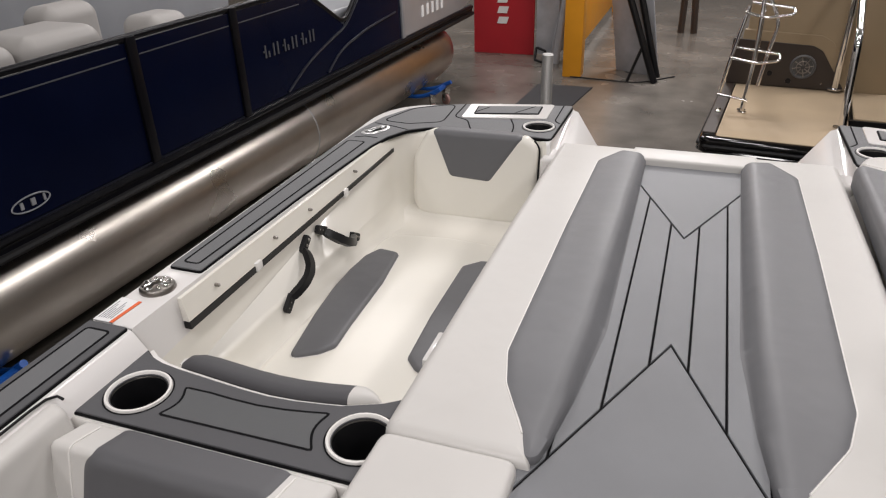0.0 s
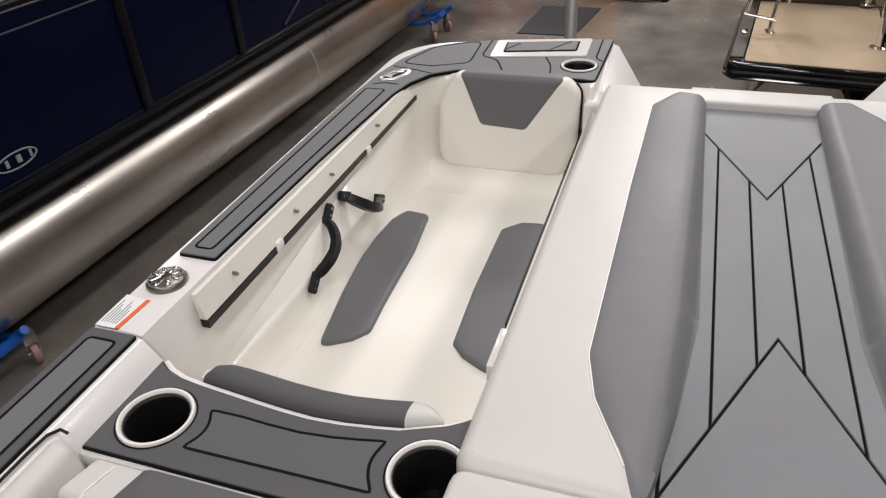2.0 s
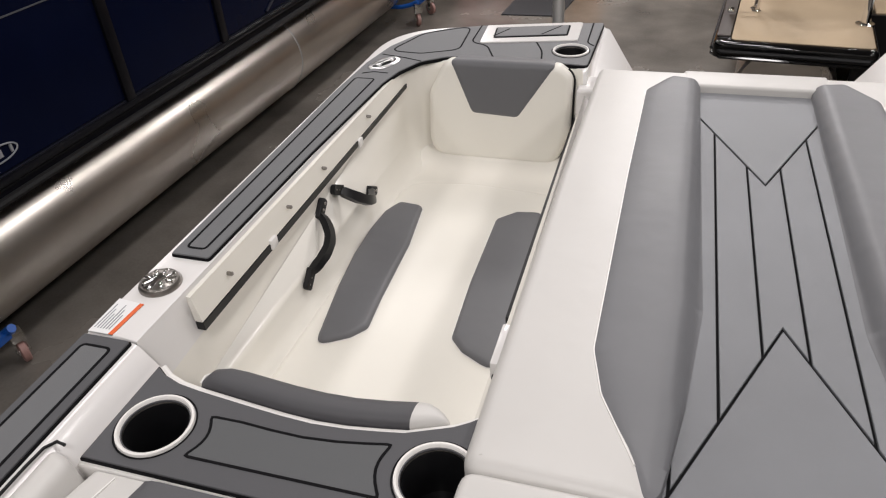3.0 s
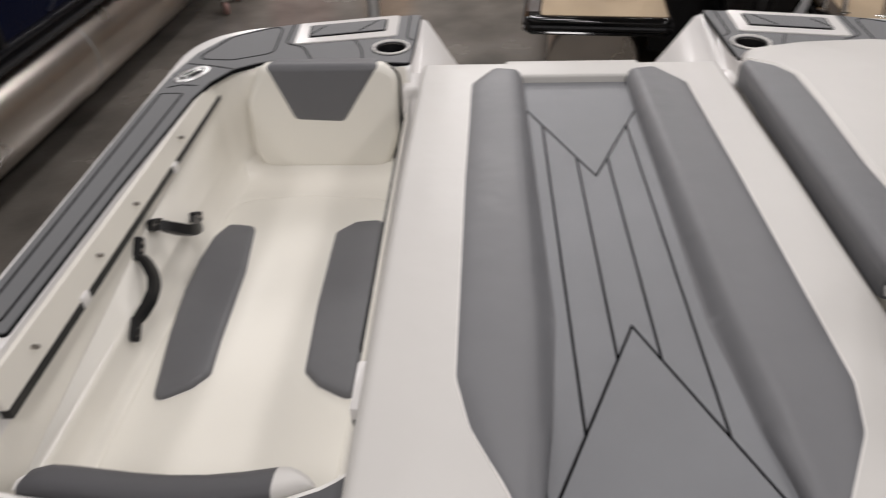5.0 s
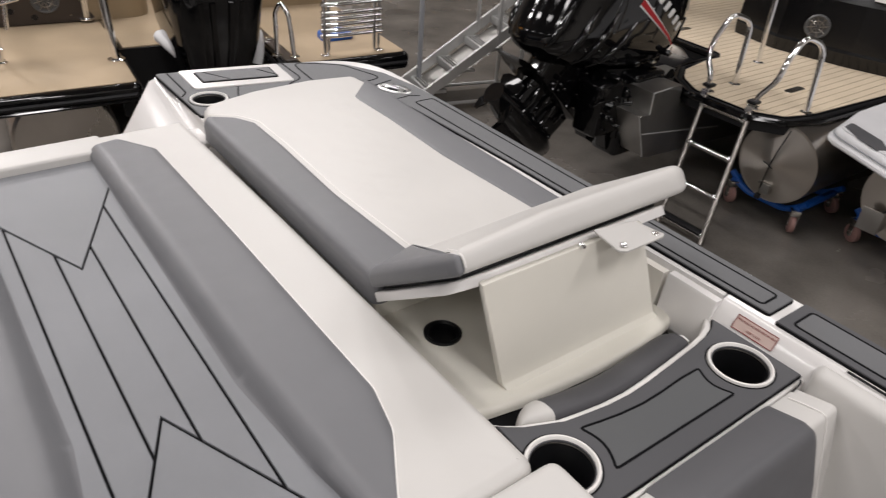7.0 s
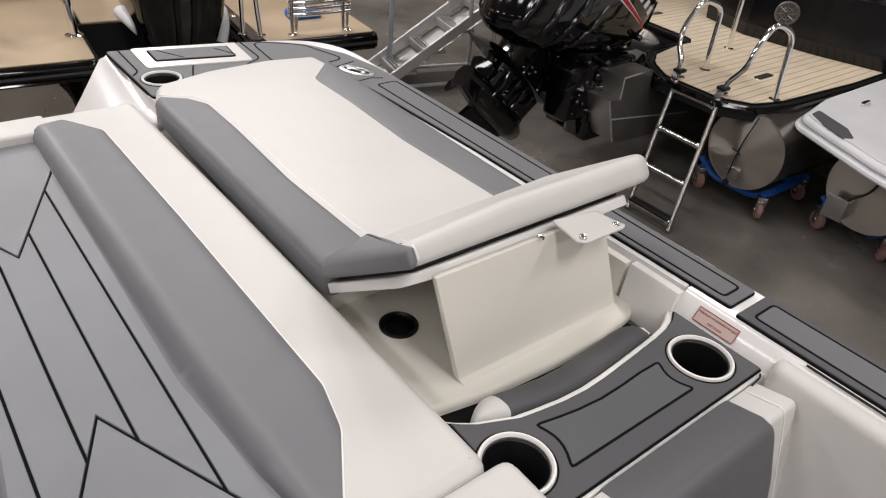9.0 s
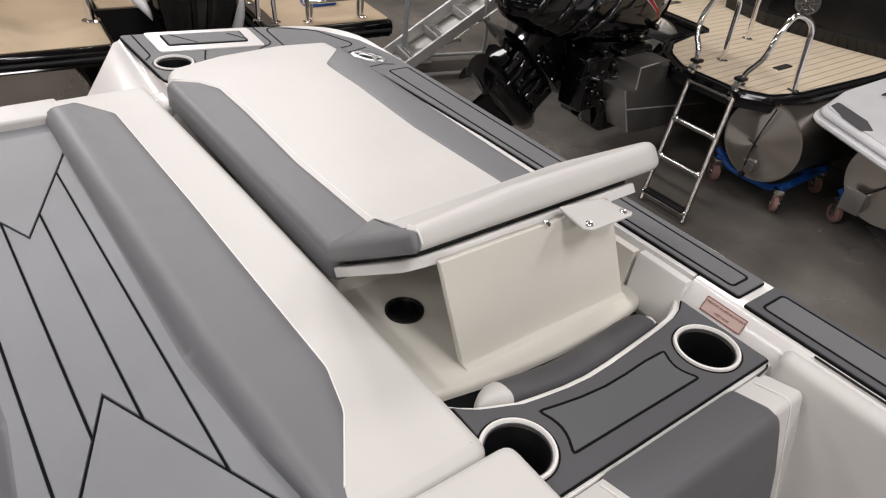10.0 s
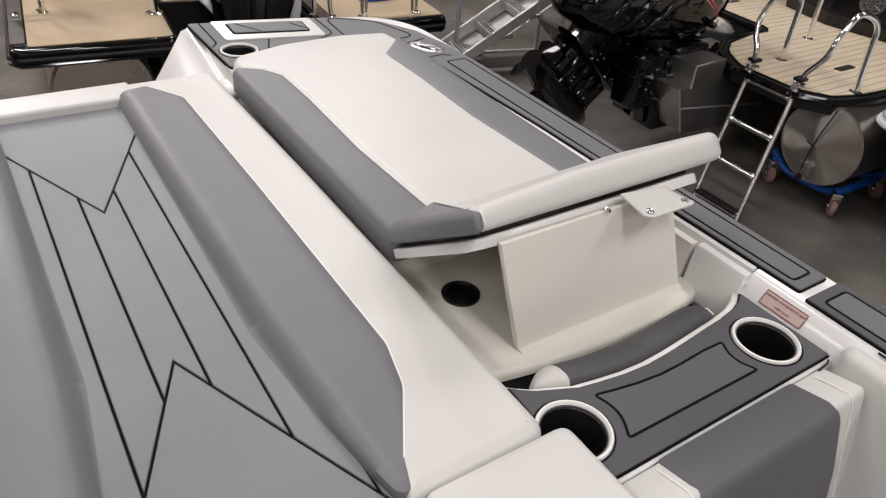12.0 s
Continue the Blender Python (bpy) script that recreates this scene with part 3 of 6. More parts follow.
for s in (-1, 1):
    e = 0.005 if s > 0 else -0.004
    pts = mirrored([(0.143, 2.118), (0.208, 2.130), (0.266 + e, 2.045), (0.275 + e, 1.6), (0.279 + e, 1.06), (0.258 + e, 0.972), (0.180, 0.822), (0.172, 0.865), (0.158, 0.98), (0.148, 1.2)], s)
    loop = rounded(pts, [0.018, 0.024, 0.03, 0.2, 0.08, 0.08, 0.006, 0.05, 0.4, 0.4], 9)
    bm = bmesh.new()
    rings = []
    for z, d in ((1.45, -0.030), (1.5784, -0.030), (1.5798, -0.0255), (1.5825, -0.021), (1.5868, -0.016), (1.5930, -0.010), (1.5996, -0.004), (1.6056, 0.002), (1.6095, 0.009), (1.6113, 0.016), (1.612, 0.025)):
        ring_ = []
        for p, q in zip(inset(loop, d), inset(loop, max(d, -0.012))):
            f = max(0.0, min(1.0, (p.y - 0.84) / 0.42))
            f = f * f * (3 - 2 * f) * max(0.0, min(1.0, (2.06 - p.y) / 0.1))
            w = q.lerp(p, f)
            ring_.append(Vector((w.x, w.y, z)))
        rings.append(ring_)
    for ring_ in rings:
        for v in ring_:
            if v.z > 1.594:
                inward = max(0.0, min(1.0, (0.300 - abs(v.x)) / 0.10))
                v.z = 1.594 + (v.z - 1.594) * (0.42 + 0.58 * inward) * max(0.3, min(1.0, (v.y - 0.80) / 0.22))
    loft(bm, rings, cap_first=True, cap_last=False)
    top = [bm.verts.new(v) for v in rings[-1]]
    flat = [Vector((v.co.x, v.co.y)) for v in top]
    flat += [Vector((s * x, y)) for x in (0.185, 0.21, 0.235) for y in [1.1 + 0.1 * k for k in range(10)]]
    n = len(top)
    cdt = delaunay_2d_cdt(flat, [(i, (i + 1) % n) for i in range(n)], [], 1, 1e-7)
    made = []
    for p, o in zip(cdt[0], cdt[3]):
        inward = max(0.0, min(1.0, (0.300 - abs(p.x)) / 0.10))
        made.append(top[o[0]] if o and o[0] < n else bm.verts.new((p.x, p.y, 1.594 + 0.018 * (0.42 + 0.58 * inward))))
    for f in cdt[2]:
        if len({made[i] for i in f}) == len(f):
            try:
                bm.faces.new([made[i] for i in f])
            except ValueError:
                pass
    bmesh.ops.remove_doubles(bm, verts=bm.verts[:], dist=1e-5)
    b = part("bolster", bm, GREY_VINYL, pad, "raised grey vinyl bolster")
    edge = rounded(mirrored([(0.210, 2.129), (0.268 + e, 2.045), (0.277 + e, 1.6), (0.281 + e, 1.06), (0.260 + e, 0.972), (0.202, 0.862)], s), [0.0, 0.035, 0.2, 0.08, 0.08, 0.0], 6)
    seam(edge, PAD - 0.0004, b, 0.0019)
# walkway panels: a black base and separate foam panels
W = 1.578
bm = bmesh.new()
slab(bm, V([(-0.20, 0.1), (0.20, 0.1), (0.20, 0.90), (0.165, 0.96), (0.165, 2.10), (-0.165, 2.10), (-0.165, 0.96), (-0.20, 0.90)]), 1.45, W - 0.004)
walk_base = part("walkway", bm, FOAM_BLACK, pad, "grey foam walkway with black chevron joints")


def near_v(x):
    return 1.192 - 2.22 * abs(x)


def far_v(x):
    return 1.641 + 2.30 * abs(x)


panels = [[(-0.164, far_v(0.164)), (0, far_v(0)), (0.164, far_v(0.164)), (0.164, 2.098), (-0.164, 2.098)],
          [(-0.033, near_v(0.033)), (0, near_v(0)), (0.033, near_v(0.033)), (0.033, far_v(0.033)), (0, far_v(0)), (-0.033, far_v(0.033))],
          [(-0.2, near_v(0.2)), (-0.2, 0.1), (0.2, 0.1), (0.2, near_v(0.2)), (0, near_v(0))]]
for s in (-1, 1):
    for a, b in ((0.033, 0.097), (0.097, 0.158)):
        panels.append([(s * a, near_v(a)), (s * b, near_v(b)), (s * b, far_v(b)), (s * a, far_v(a))])
    panels.append([(s * 0.158, near_v(0.158)), (s * 0.2, near_v(0.2)), (s * 0.2, 0.9), (s * 0.165, 0.96), (s * 0.158, 0.96)])
for pts in panels:
    bm = bmesh.new()
    slab(bm, inset(V(pts), 0.0022), W - 0.0045, W, 0.0008)
    part("foam_panel", bm, FOAM, walk_base)

# cockpit seat backs and side cushions
for s in (-1, 1):
    t = thing("cockpit_seat_back", "ivory and grey vinyl cockpit seat back below the console", "seat", group="cockpit seat backs")
    lean = pose(0, 0.632, 1.584, 76)
    bm = bmesh.new()
    cushion(bm, rounded(mirrored([(0.44, -0.66), (0.918, -0.66), (0.918, 0.0), (0.44, 0.0)], s), 0.016, 5), -0.072, 0.0, 0.012, 5)
    bmesh.ops.transform(bm, matrix=lean, verts=bm.verts[:])
    part("seat_back", bm, IVORY, t)
    for x in (0.507, 0.874):
        bm = bmesh.new()
        tube(bm, [lean @ Vector((s * x, y, z)) for y, z in ((0.0005, -0.066), (0.0012, -0.036), (0.0005, -0.010), (-0.004, -0.002), (-0.012, 0.0004), (-0.20, 0.0004))], 0.0016, 6)
        part("seam", bm, PIPING, t, "stitched seam across the seat back")
    bm = bmesh.new()
    cushion(bm, rounded(mirrored([(0.535, -0.5), (0.835, -0.5), (0.862, -0.12), (0.848, 0.005), (0.512, 0.005), (0.49, -0.12)], s), [0.03, 0.03, 0.08, 0.045, 0.030, 0.06], 7), -0.0735, 0.009, 0.026, 7)
    bmesh.ops.transform(bm, matrix=lean, verts=bm.verts[:])
    part("centre_panel", bm, COCKPIT_GREY_SHADED, t, "grey vinyl centre panel")
    t = thing("side_cushion", "ivory vinyl cockpit side cushion below the gunwale", "cushion", group="cockpit side cushions")
    bm = bmesh.new()
    cushion(bm, rounded(mirrored([(0.918, -0.9), (0.976, -0.9), (0.974, 0.708), (0.926, 0.690)], s), [0.02, 0.02, 0.022, 0.03], 6), 0.88, 1.604, 0.022, 6)
    for v in bm.verts:
        if abs(v.co.x) < 0.95:
            v.co.x -= s * 0.22 * max(0.0, 1.57 - v.co.z)
    part("cushion_body", bm, IVORY, t)
    bm = bmesh.new()
    tube(bm, [(s * 0.9765, y, 1.6050) for y in (-0.9, 0.2, 0.66)] + ([(s * 0.977, 0.695, 1.6025), (s * 0.970, 0.711, 1.599), (s * 0.958, 0.711, 1.595)] if s < 0 else []), 0.0022 if s > 0 else 0.0026, 6)
    part("piping", bm, RUBBER, t)
    if s > 0:
        bm = bmesh.new()
        tube(bm, bent([(0.895, 0.700, 1.568), (0.922, 0.702, 1.571), (0.930, 0.706, 1.571)], 0.006), 0.0018, 8)
        part("edge_cord", bm, RUBBER, t)
    t = thing("helm_seat_side", "ivory vinyl seat bolster in front of the sun pad", "cushion", group="cockpit bolsters")
    bm = bmesh.new()
    cushion(bm, rounded(mirrored([(0.198, -0.1), (0.432, -0.1), (0.432 if s > 0 else 0.412, 0.8065), (0.192, 0.8065)], s), [0.03, 0.03, 0.022, 0.022], 5), 0.88, PAD + 0.001, 0.014, 6)
    part("cushion_body", bm, IVORY, t)
    edge = rounded(mirrored([(0.2005, -0.09), (0.4295 if s > 0 else 0.4095, -0.09), (0.4295 if s > 0 else 0.4095, 0.804), (0.1945, 0.804)], s), [0.03, 0.03, 0.022, 0.022], 5)
    bm = bmesh.new()
    tube(bm, at_z(edge, PAD - 0.0075), 0.0014, 6, closed=True)
    part("edge_seam", bm, IVORY, t, "stitched seam round the top")
    # headrest on the aft side of the console
    t = thing("headrest", "grey vinyl roll headrest against the console edge", "headrest", group="lounge headrests")
    lift = 0.003 if s < 0 else 0.0

    def roll(name, material, stations, label=""):
        bm = bmesh.new()
        rows = []
        for x, wide, drop in stations:
            y = console_far(x) + 0.0155
            prof = [(0.0, -0.16), (0.0, -0.014), (0.0015, -0.008), (0.005, -0.003), (0.011, 0.0)] + [(0.018 + 0.040 * math.sin(a), -0.034 * (1 - math.cos(a))) for a in [math.pi / 16 * k for k in range(9)]] + [(0.058, -0.16)]
            rows.append([Vector((s * x, y + dy * wide, 1.572 + lift - drop + dz)) for dy, dz in prof])
        loft(bm, rows, cap_first=True)
        part(name, bm, material, t, label)

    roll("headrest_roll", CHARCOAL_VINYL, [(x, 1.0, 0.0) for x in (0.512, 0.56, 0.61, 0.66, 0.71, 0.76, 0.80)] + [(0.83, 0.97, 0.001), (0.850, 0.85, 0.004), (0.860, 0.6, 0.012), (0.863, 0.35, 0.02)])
    roll("headrest_end", IVORY, [(0.459, 0.06, 0.022), (0.463, 0.26, 0.014), (0.472, 0.48, 0.007), (0.484, 0.70, 0.003), (0.498, 0.90, 0.0005), (0.5125, 1.0, -0.0005)], "ivory vinyl end cap")
    bm = bmesh.new()
    tube(bm, [(s * x, console_far(x) + 0.013 + dy, 1.570 + lift + dz) for x, dy, dz in ((0.862, 0.006, -0.012), (0.862, 0.02, -0.010), (0.852, 0.036, -0.014), (0.835, 0.046, -0.024))], 0.002, 6)
    part("piping", bm, PIPING, t)


# open lounge (port side)
seat = thing("upholstered_bench", "ivory vinyl bench with grey bolsters in the open stern well", "bench")
bm = bmesh.new()
cushion(bm, rounded([(-0.925, 0.975), (-0.475, 0.975), (-0.470, 1.935), (-0.70, 1.955), (-0.905, 1.93)], [0.15, 0.13, 0.05, 0.3, 0.09], 10), 1.295, 1.330, 0.018, 6)
part("seat_body", bm, BENCH, seat)
left = [(-0.878, 1.806), (-0.808, 1.797), (-0.787, 1.62), (-0.780, 1.40), (-0.773, 1.30), (-0.80, 1.265), (-0.866, 1.224), (-0.897, 1.42), (-0.910, 1.55), (-0.911, 1.66), (-0.903, 1.75)]
right = [(-0.600, 1.77), (-0.555, 1.815), (-0.484, 1.825), (-0.478, 1.5), (-0.478, 1.232), (-0.556, 1.275), (-0.588, 1.31), (-0.598, 1.5)]
for pts in (left, right):
    bm = bmesh.new()
    loop = rounded(pts, 0.022, 5)
    cushion(bm, loop, 1.305, 1.342, 0.012, 4)
    b = part("side_bolster", bm, SEAT_GREY_SHADED, seat, "grey vinyl side bolster")
    seam(loop + [loop[0]], 1.330, b, 0.0016)

lean = pose(0, 2.088, 1.325, 90 - 10, 0, 0)
bm = bmesh.new()
cushion(bm, rounded([(-0.880, 0.004), (-0.500, 0.004), (-0.462, 0.10), (-0.462, 0.27), (-0.50, 0.296), (-0.83, 0.296), (-0.880, 0.20)], [0.075, 0.06, 0.06, 0.05, 0.03, 0.03, 0.06], 7), -0.06, 0.012, 0.022, 6)
bmesh.ops.transform(bm, matrix=lean, verts=bm.verts[:])
back = part("backrest", bm, BENCH, seat, "ivory vinyl backrest")
bm = bmesh.new()
cushion(bm, rounded([(-0.822, 0.300), (-0.752, 0.142), (-0.608, 0.135), (-0.498, 0.300)], [0.02, 0.03, 0.03, 0.02], 6), -0.062, 0.0155, 0.020, 6)
bmesh.ops.transform(bm, matrix=lean, verts=bm.verts[:])
part("wedge_panel", bm, SEAT_GREY_SHADED, back, "grey vinyl wedge panel")
bm = bmesh.new()
loop = rounded([(-0.880, -0.003), (-0.506, -0.003), (-0.459, 0.10), (-0.459, 0.27), (-0.498, 0.299), (-0.832, 0.299), (-0.879, 0.20)], [0.05, 0.06, 0.06, 0.05, 0.03, 0.03, 0.06], 7)
tube(bm, [lean @ Vector((p.x, p.y, -0.012)) for p in loop if p.x > -0.53 and p.y < 0.285], 0.0028, 6)
part("piping", bm, RUBBER, back)

bm = bmesh.new()
cove = [(1.900, 1.314), (1.935, 1.3195), (1.955, 1.319), (1.980, 1.3165), (2.010, 1.316), (2.035, 1.319), (2.055, 1.325), (2.072, 1.334), (2.085, 1.346), (2.12, 1.352)]
rows = []
for x in [-0.94 + 0.02 * k for k in range(26)]:
    rows.append([Vector((x, y, z)) for y, z in cove] + [Vector((x, 2.12, 1.29)), Vector((x, 1.90, 1.29))])
loft(bm, rows, cap_first=True)
part("rear_ledge", bm, CREAM_GEL, boat, "glossy cream gelcoat cove below the backrest")

# side track, flange and bolts on the wells' walls
bm = bmesh.new()
loft(bm, [[Vector((-0.968, 1.030, 1.529)), Vector((-0.968, 1.030, 1.546)), Vector((-0.951, 1.030, 1.546)), Vector((-0.951, 1.030, 1.529))], [Vector((-0.950, 2.078, 1.550)), Vector((-0.950, 2.078, 1.562)), Vector((-0.931, 2.078, 1.562)), Vector((-0.931, 2.078, 1.550))]], cap_first=True)
part("slide_track", bm, BLACK, boat, "long black slide track on the well's wall", smooth=False)
for y, x in ((1.285, -0.948), (1.735, -0.940)):
    bm = bmesh.new()
    box(bm, x - 0.008, x + 0.006, y - 0.013, y + 0.013, 1.534, 1.558, 0.004)
    part("track_clip", bm, GEL, boat)
for s in (-1, 1):
    bm = bmesh.new()
    loft(bm, [[Vector((s * (x - 0.018 * f), y, z)) for x, z in ((0.971, 1.6025 if s < 0 else 1.594), ((0.9625, 1.6025) if s < 0 else (0.9535, 1.594)), ((0.9525, 1.5475) if s < 0 else (0.9500, 1.5415)), (0.968, 1.5475 if s < 0 else 1.5415))] for y, f in ((1.030, 0.0), (1.034, 0.0), (2.06, 1.0))], cap_first=True)
    if s < 0:
        for v in bm.verts:
            v.co.z += 0.014 * (v.co.y - 1.03) * (1 if v.co.z < 1.58 else 0)
    part("well_flange", bm, CREAM_GEL, boat, "cream moulded flange above the slide track")
bm = bmesh.new()
loft(bm, [[Vector((x, y, z)) for x, z in ((0.975, 1.5985), (0.958, 1.5985), (0.953, 1.592), (0.944, 1.49), (0.97, 1.49))] for y in (0.906, 1.008, 1.020)], cap_first=True)
part("well_flange", bm, GEL, boat, "white moulded coaming end beside the console")
bm = bmesh.new()
loft(bm, [[Vector((x - 0.018 * f, y, z)) for x, z in ((0.968, 1.5415), (0.950, 1.5415), (0.944, 1.49), (0.968, 1.49))] for y, f in ((1.030, 0.0), (2.06, 1.0))], cap_first=True)
part("well_flange", bm, CREAM_GEL, boat, "cream lower flange of the covered well")
for y, z in ((1.135, 1.578), (1.37, 1.579), (1.54, 1.579), (1.808, 1.584)):
    for s in (-1, 1):
        bm = bmesh.new()
        x = 0.951 - 0.018 * (y - 1.03) / 1.03
        tube(bm, [(s * (x + 0.01), y, z), (s * (x - 0.003), y, z), (s * (x - 0.005), y, z)], [0.0042, 0.0042, 0.002], 8)
        part("screw_cap", bm, DULL_STEEL, boat)


def grab_strap(a, b, sag):
    bm = bmesh.new()
    a, b = Vector(a), Vector(b)
    pts = [a.lerp(b, f) + Vector(sag) * math.sin(math.pi * f) for f in [i / 14 for i in range(15)]]
    rows = []
    for i, p in enumerate(pts):
        d = (pts[min(i + 1, 14)] - pts[max(i - 1, 0)]).normalized()
        side = d.cross(Vector((1, 0, 0.2))).normalized()
        body = min(1.0, 3.2 * math.sin(math.pi * i / 14))
        w = 0.0075 + 0.0045 * body + 0.0008 * math.sin(i * 2.1)
        th = d.cross(side) * (0.003 + 0.005 * body)
        rows.append([p + side * w + th, p - side * w + th, p - side * w - th, p + side * w - th])
    loft(bm, rows, cap_first=True)
    ob = part("grab_strap", bm, BLACK, boat, "black webbing grab strap with riveted ends")
    along = Vector((0, b.y - a.y, b.z - a.z)).normalized()
    for e, d in ((a, along), (b, -along)):
        turn = d.to_track_quat("Y", "X").to_matrix().to_4x4()
        bm = bmesh.new()
        loop = rounded([(-0.0125, -0.036), (0.0125, -0.036), (0.0125, 0.014), (-0.0125, 0.014)], [0.010, 0.010, 0.003, 0.003], 5)
        cushion(bm, loop, -0.008, 0.005, 0.003, 3)
        bmesh.ops.transform(bm, matrix=Matrix.Translation(e) @ turn, verts=bm.verts[:])
        part("strap_end", bm, RUBBER, ob, "black plastic end tab")
        for off in (-0.008, -0.024):
            bm = bmesh.new()
            p = e + d * off
            tube(bm, [p, p + Vector((0.006, 0, 0.001)), p + Vector((0.0085, 0, 0.001))], [0.0045, 0.0042, 0.002], 8)
            part("rivet", bm, DULL_STEEL, ob)


grab_strap((-0.940, 1.481, 1.494), (-0.934, 1.372, 1.401), (0.034, 0.006, 0.004))
grab_strap((-0.938, 1.578, 1.500), (-0.930, 1.742, 1.402), (0.042, -0.02, -0.012))
bm = bmesh.new()
box(bm, -0.454, -0.432, 1.24, 2.15, 1.462, 1.476)
part("slide_track", bm, BLACK, boat, "black slide track below the pad edge", smooth=False)
bm = bmesh.new()
box(bm, -0.430, -0.400, 1.022, 1.118, 1.535, 1.572, 0.004)
clip = part("pad_clip", bm, GEL, boat, "white plastic clip under the pad edge")
bm = bmesh.new()
box(bm, -0.426, -0.404, 1.016, 1.0225, 1.532, 1.550, 0.002)
part("clip_pin", bm, BLACK, clip)

# fittings on the port gunwale
bm = bmesh.new()
disc_ring(bm, (-1.036, 1.052), [(0.038, TOP - 0.01), (0.038, TOP + 0.004), (0.034, TOP + 0.010), (0.030, TOP + 0.010), (0.027, TOP + 0.006), (0.012, TOP + 0.014), (0.002, TOP + 0.016)])
fit_base = part("docking_light", bm, DULL_STEEL, boat, "round chrome pop-up fitting on the gunwale")
bm = bmesh.new()
for k in range(8):
    a = 2 * math.pi * k / 8
    box(bm, 0.012, 0.030, -0.003, 0.003, 0.004, 0.014, 0.001, pose(-1.036, 1.052, TOP, 0, 0, math.degrees(a)))
box(bm, -0.03, 0.012, -0.008, 0.008, 0.010, 0.018, 0.004, pose(-1.036, 1.052, TOP, 0, 0, 55))
part("light_spokes", bm, CHROME, fit_base)
bm = bmesh.new()
slab(bm, V(mirrored([(1.082, 0.915), (1.034, 0.915), (1.030, 0.995), (1.084, 1.000)], -1)), TOP - 0.001, TOP + 0.0012, 0.0004)
lab = part("warning_label", bm, WHITE, boat, "white warning label with an orange stripe", smooth=False)
bm = bmesh.new()
slab(bm, V(mirrored([(1.042, 0.915), (1.034, 0.915), (1.030, 0.995), (1.038, 0.995)], -1)), TOP, TOP + 0.0018, 0.0003)
part("orange_stripe", bm, ORANGE, lab, smooth=False)
bm = bmesh.new()
for k in range(6):
    x = -1.077 + k * 0.0056
    box(bm, x, x + 0.002, 0.925, 0.985 - 0.012 * (k % 3), TOP + 0.001, TOP + 0.0017)
part("text_bar", bm, GREY_PAINT, lab, smooth=False)

# closed lounge (starboard side)
lounge = thing("lounge_cushion", "ivory vinyl lounge cushion with grey bands over the well", "cushion")
Z1 = 1.634
full = [(0.412, 1.262), (0.412, 2.09), (0.445, 2.185), (0.60, 2.228), (0.78, 2.240), (0.925, 2.215), (0.938, 2.10), (0.942, 1.262)]
bm = bmesh.new()
cushion(bm, rounded(full, [0.02, 0.06, 0.06, 0.1, 0.1, 0.03, 0.05, 0.02], 6), 1.578, Z1, 0.026, 6)
part("cushion_body", bm, IVORY, lounge)
bm = bmesh.new()
band = [(0.410, 1.259), (0.409, 2.09), (0.425, 2.112), (0.492, 2.068), (0.525, 2.01), (0.527, 1.85), (0.519, 1.58), (0.533, 1.259)]
cushion(bm, rounded(band, [0.02, 0.03, 0.02, 0.03, 0.05, 0.3, 0.3, 0.01], 6), 1.576, Z1 + 0.003, 0.024, 6)
b = part("inner_band", bm, GREY_VINYL, lounge, "grey vinyl band")
seam(rounded([(0.43, 2.107), (0.494, 2.069), (0.527, 2.01), (0.529, 1.85), (0.521, 1.58), (0.535, 1.262)], [0, 0.03, 0.05, 0.3, 0.3, 0], 6), Z1, b, 0.0013)
bm = bmesh.new()
band = [(0.836, 1.259), (0.945, 1.259), (0.944, 2.10), (0.946, 2.168), (0.934, 2.172), (0.822, 2.055), (0.818, 2.02), (0.822, 1.88), (0.815, 1.62)]
cushion(bm, rounded(band, [0.01, 0.02, 0.05, 0.03, 0.02, 0.04, 0.05, 0.1, 0.1], 6), 1.576, Z1 + 0.003, 0.024, 6)
b = part("outer_band", bm, GREY_VINYL, lounge, "grey vinyl band")
seam(rounded([(0.834, 1.262), (0.813, 1.62), (0.820, 1.88), (0.816, 2.02), (0.820, 2.056), (0.926, 2.168)], [0, 0.3, 0.3, 0.05, 0.04, 0], 6), Z1, b, 0.0013)

bm = bmesh.new()
cushion(bm, rounded([(0.430, 1.285), (0.930, 1.285), (0.925, 2.15), (0.432, 2.10)], 0.02, 4), 1.518, 1.5775, 0.004, 2)
part("cushion_base", bm, BASE_VINYL, lounge, "cream moulded base under the cushion")

tray = thing("seat_base_board", "cream moulded seat base board with a round black port", "seat base")
bm = bmesh.new()
cushion(bm, rounded([(0.425, 0.985), (0.55, 0.964), (0.70, 0.955), (0.82, 0.954), (0.952, 0.975), (0.955, 1.06), (0.950, 2.15), (0.425, 2.15)], [0.01, 0.1, 0.1, 0.1, 0.04, 0.05, 0.02, 0.02], 7), 1.500, 1.520, 0.012, 4)
board = part("board", bm, BASE_VINYL, tray)
# Added black box stands in for the shade under the board.
dark_box = bmesh.new()
box(dark_box, 0.446, 0.94, 0.932, 2.10, 1.462, 1.486, 0.006)
part("locker_liner", dark_box, RUBBER, tray, "added black box that darkens the gap below the board")
bm = bmesh.new()
disc_ring(bm, (0.515, 1.182), [(0.0365, 1.519), (0.0365, 1.524), (0.032, 1.526), (0.028, 1.522), (0.027, 1.508), (0.001, 1.507)])
part("port_ring", bm, BLACK, tray, "round black port")
cut(board, [(0.515, 1.182, 0.033, 1.4, 1.6)])

flap = thing("flip_up_headrest", "raised ivory and grey vinyl flip-up headrest on its board", "headrest")
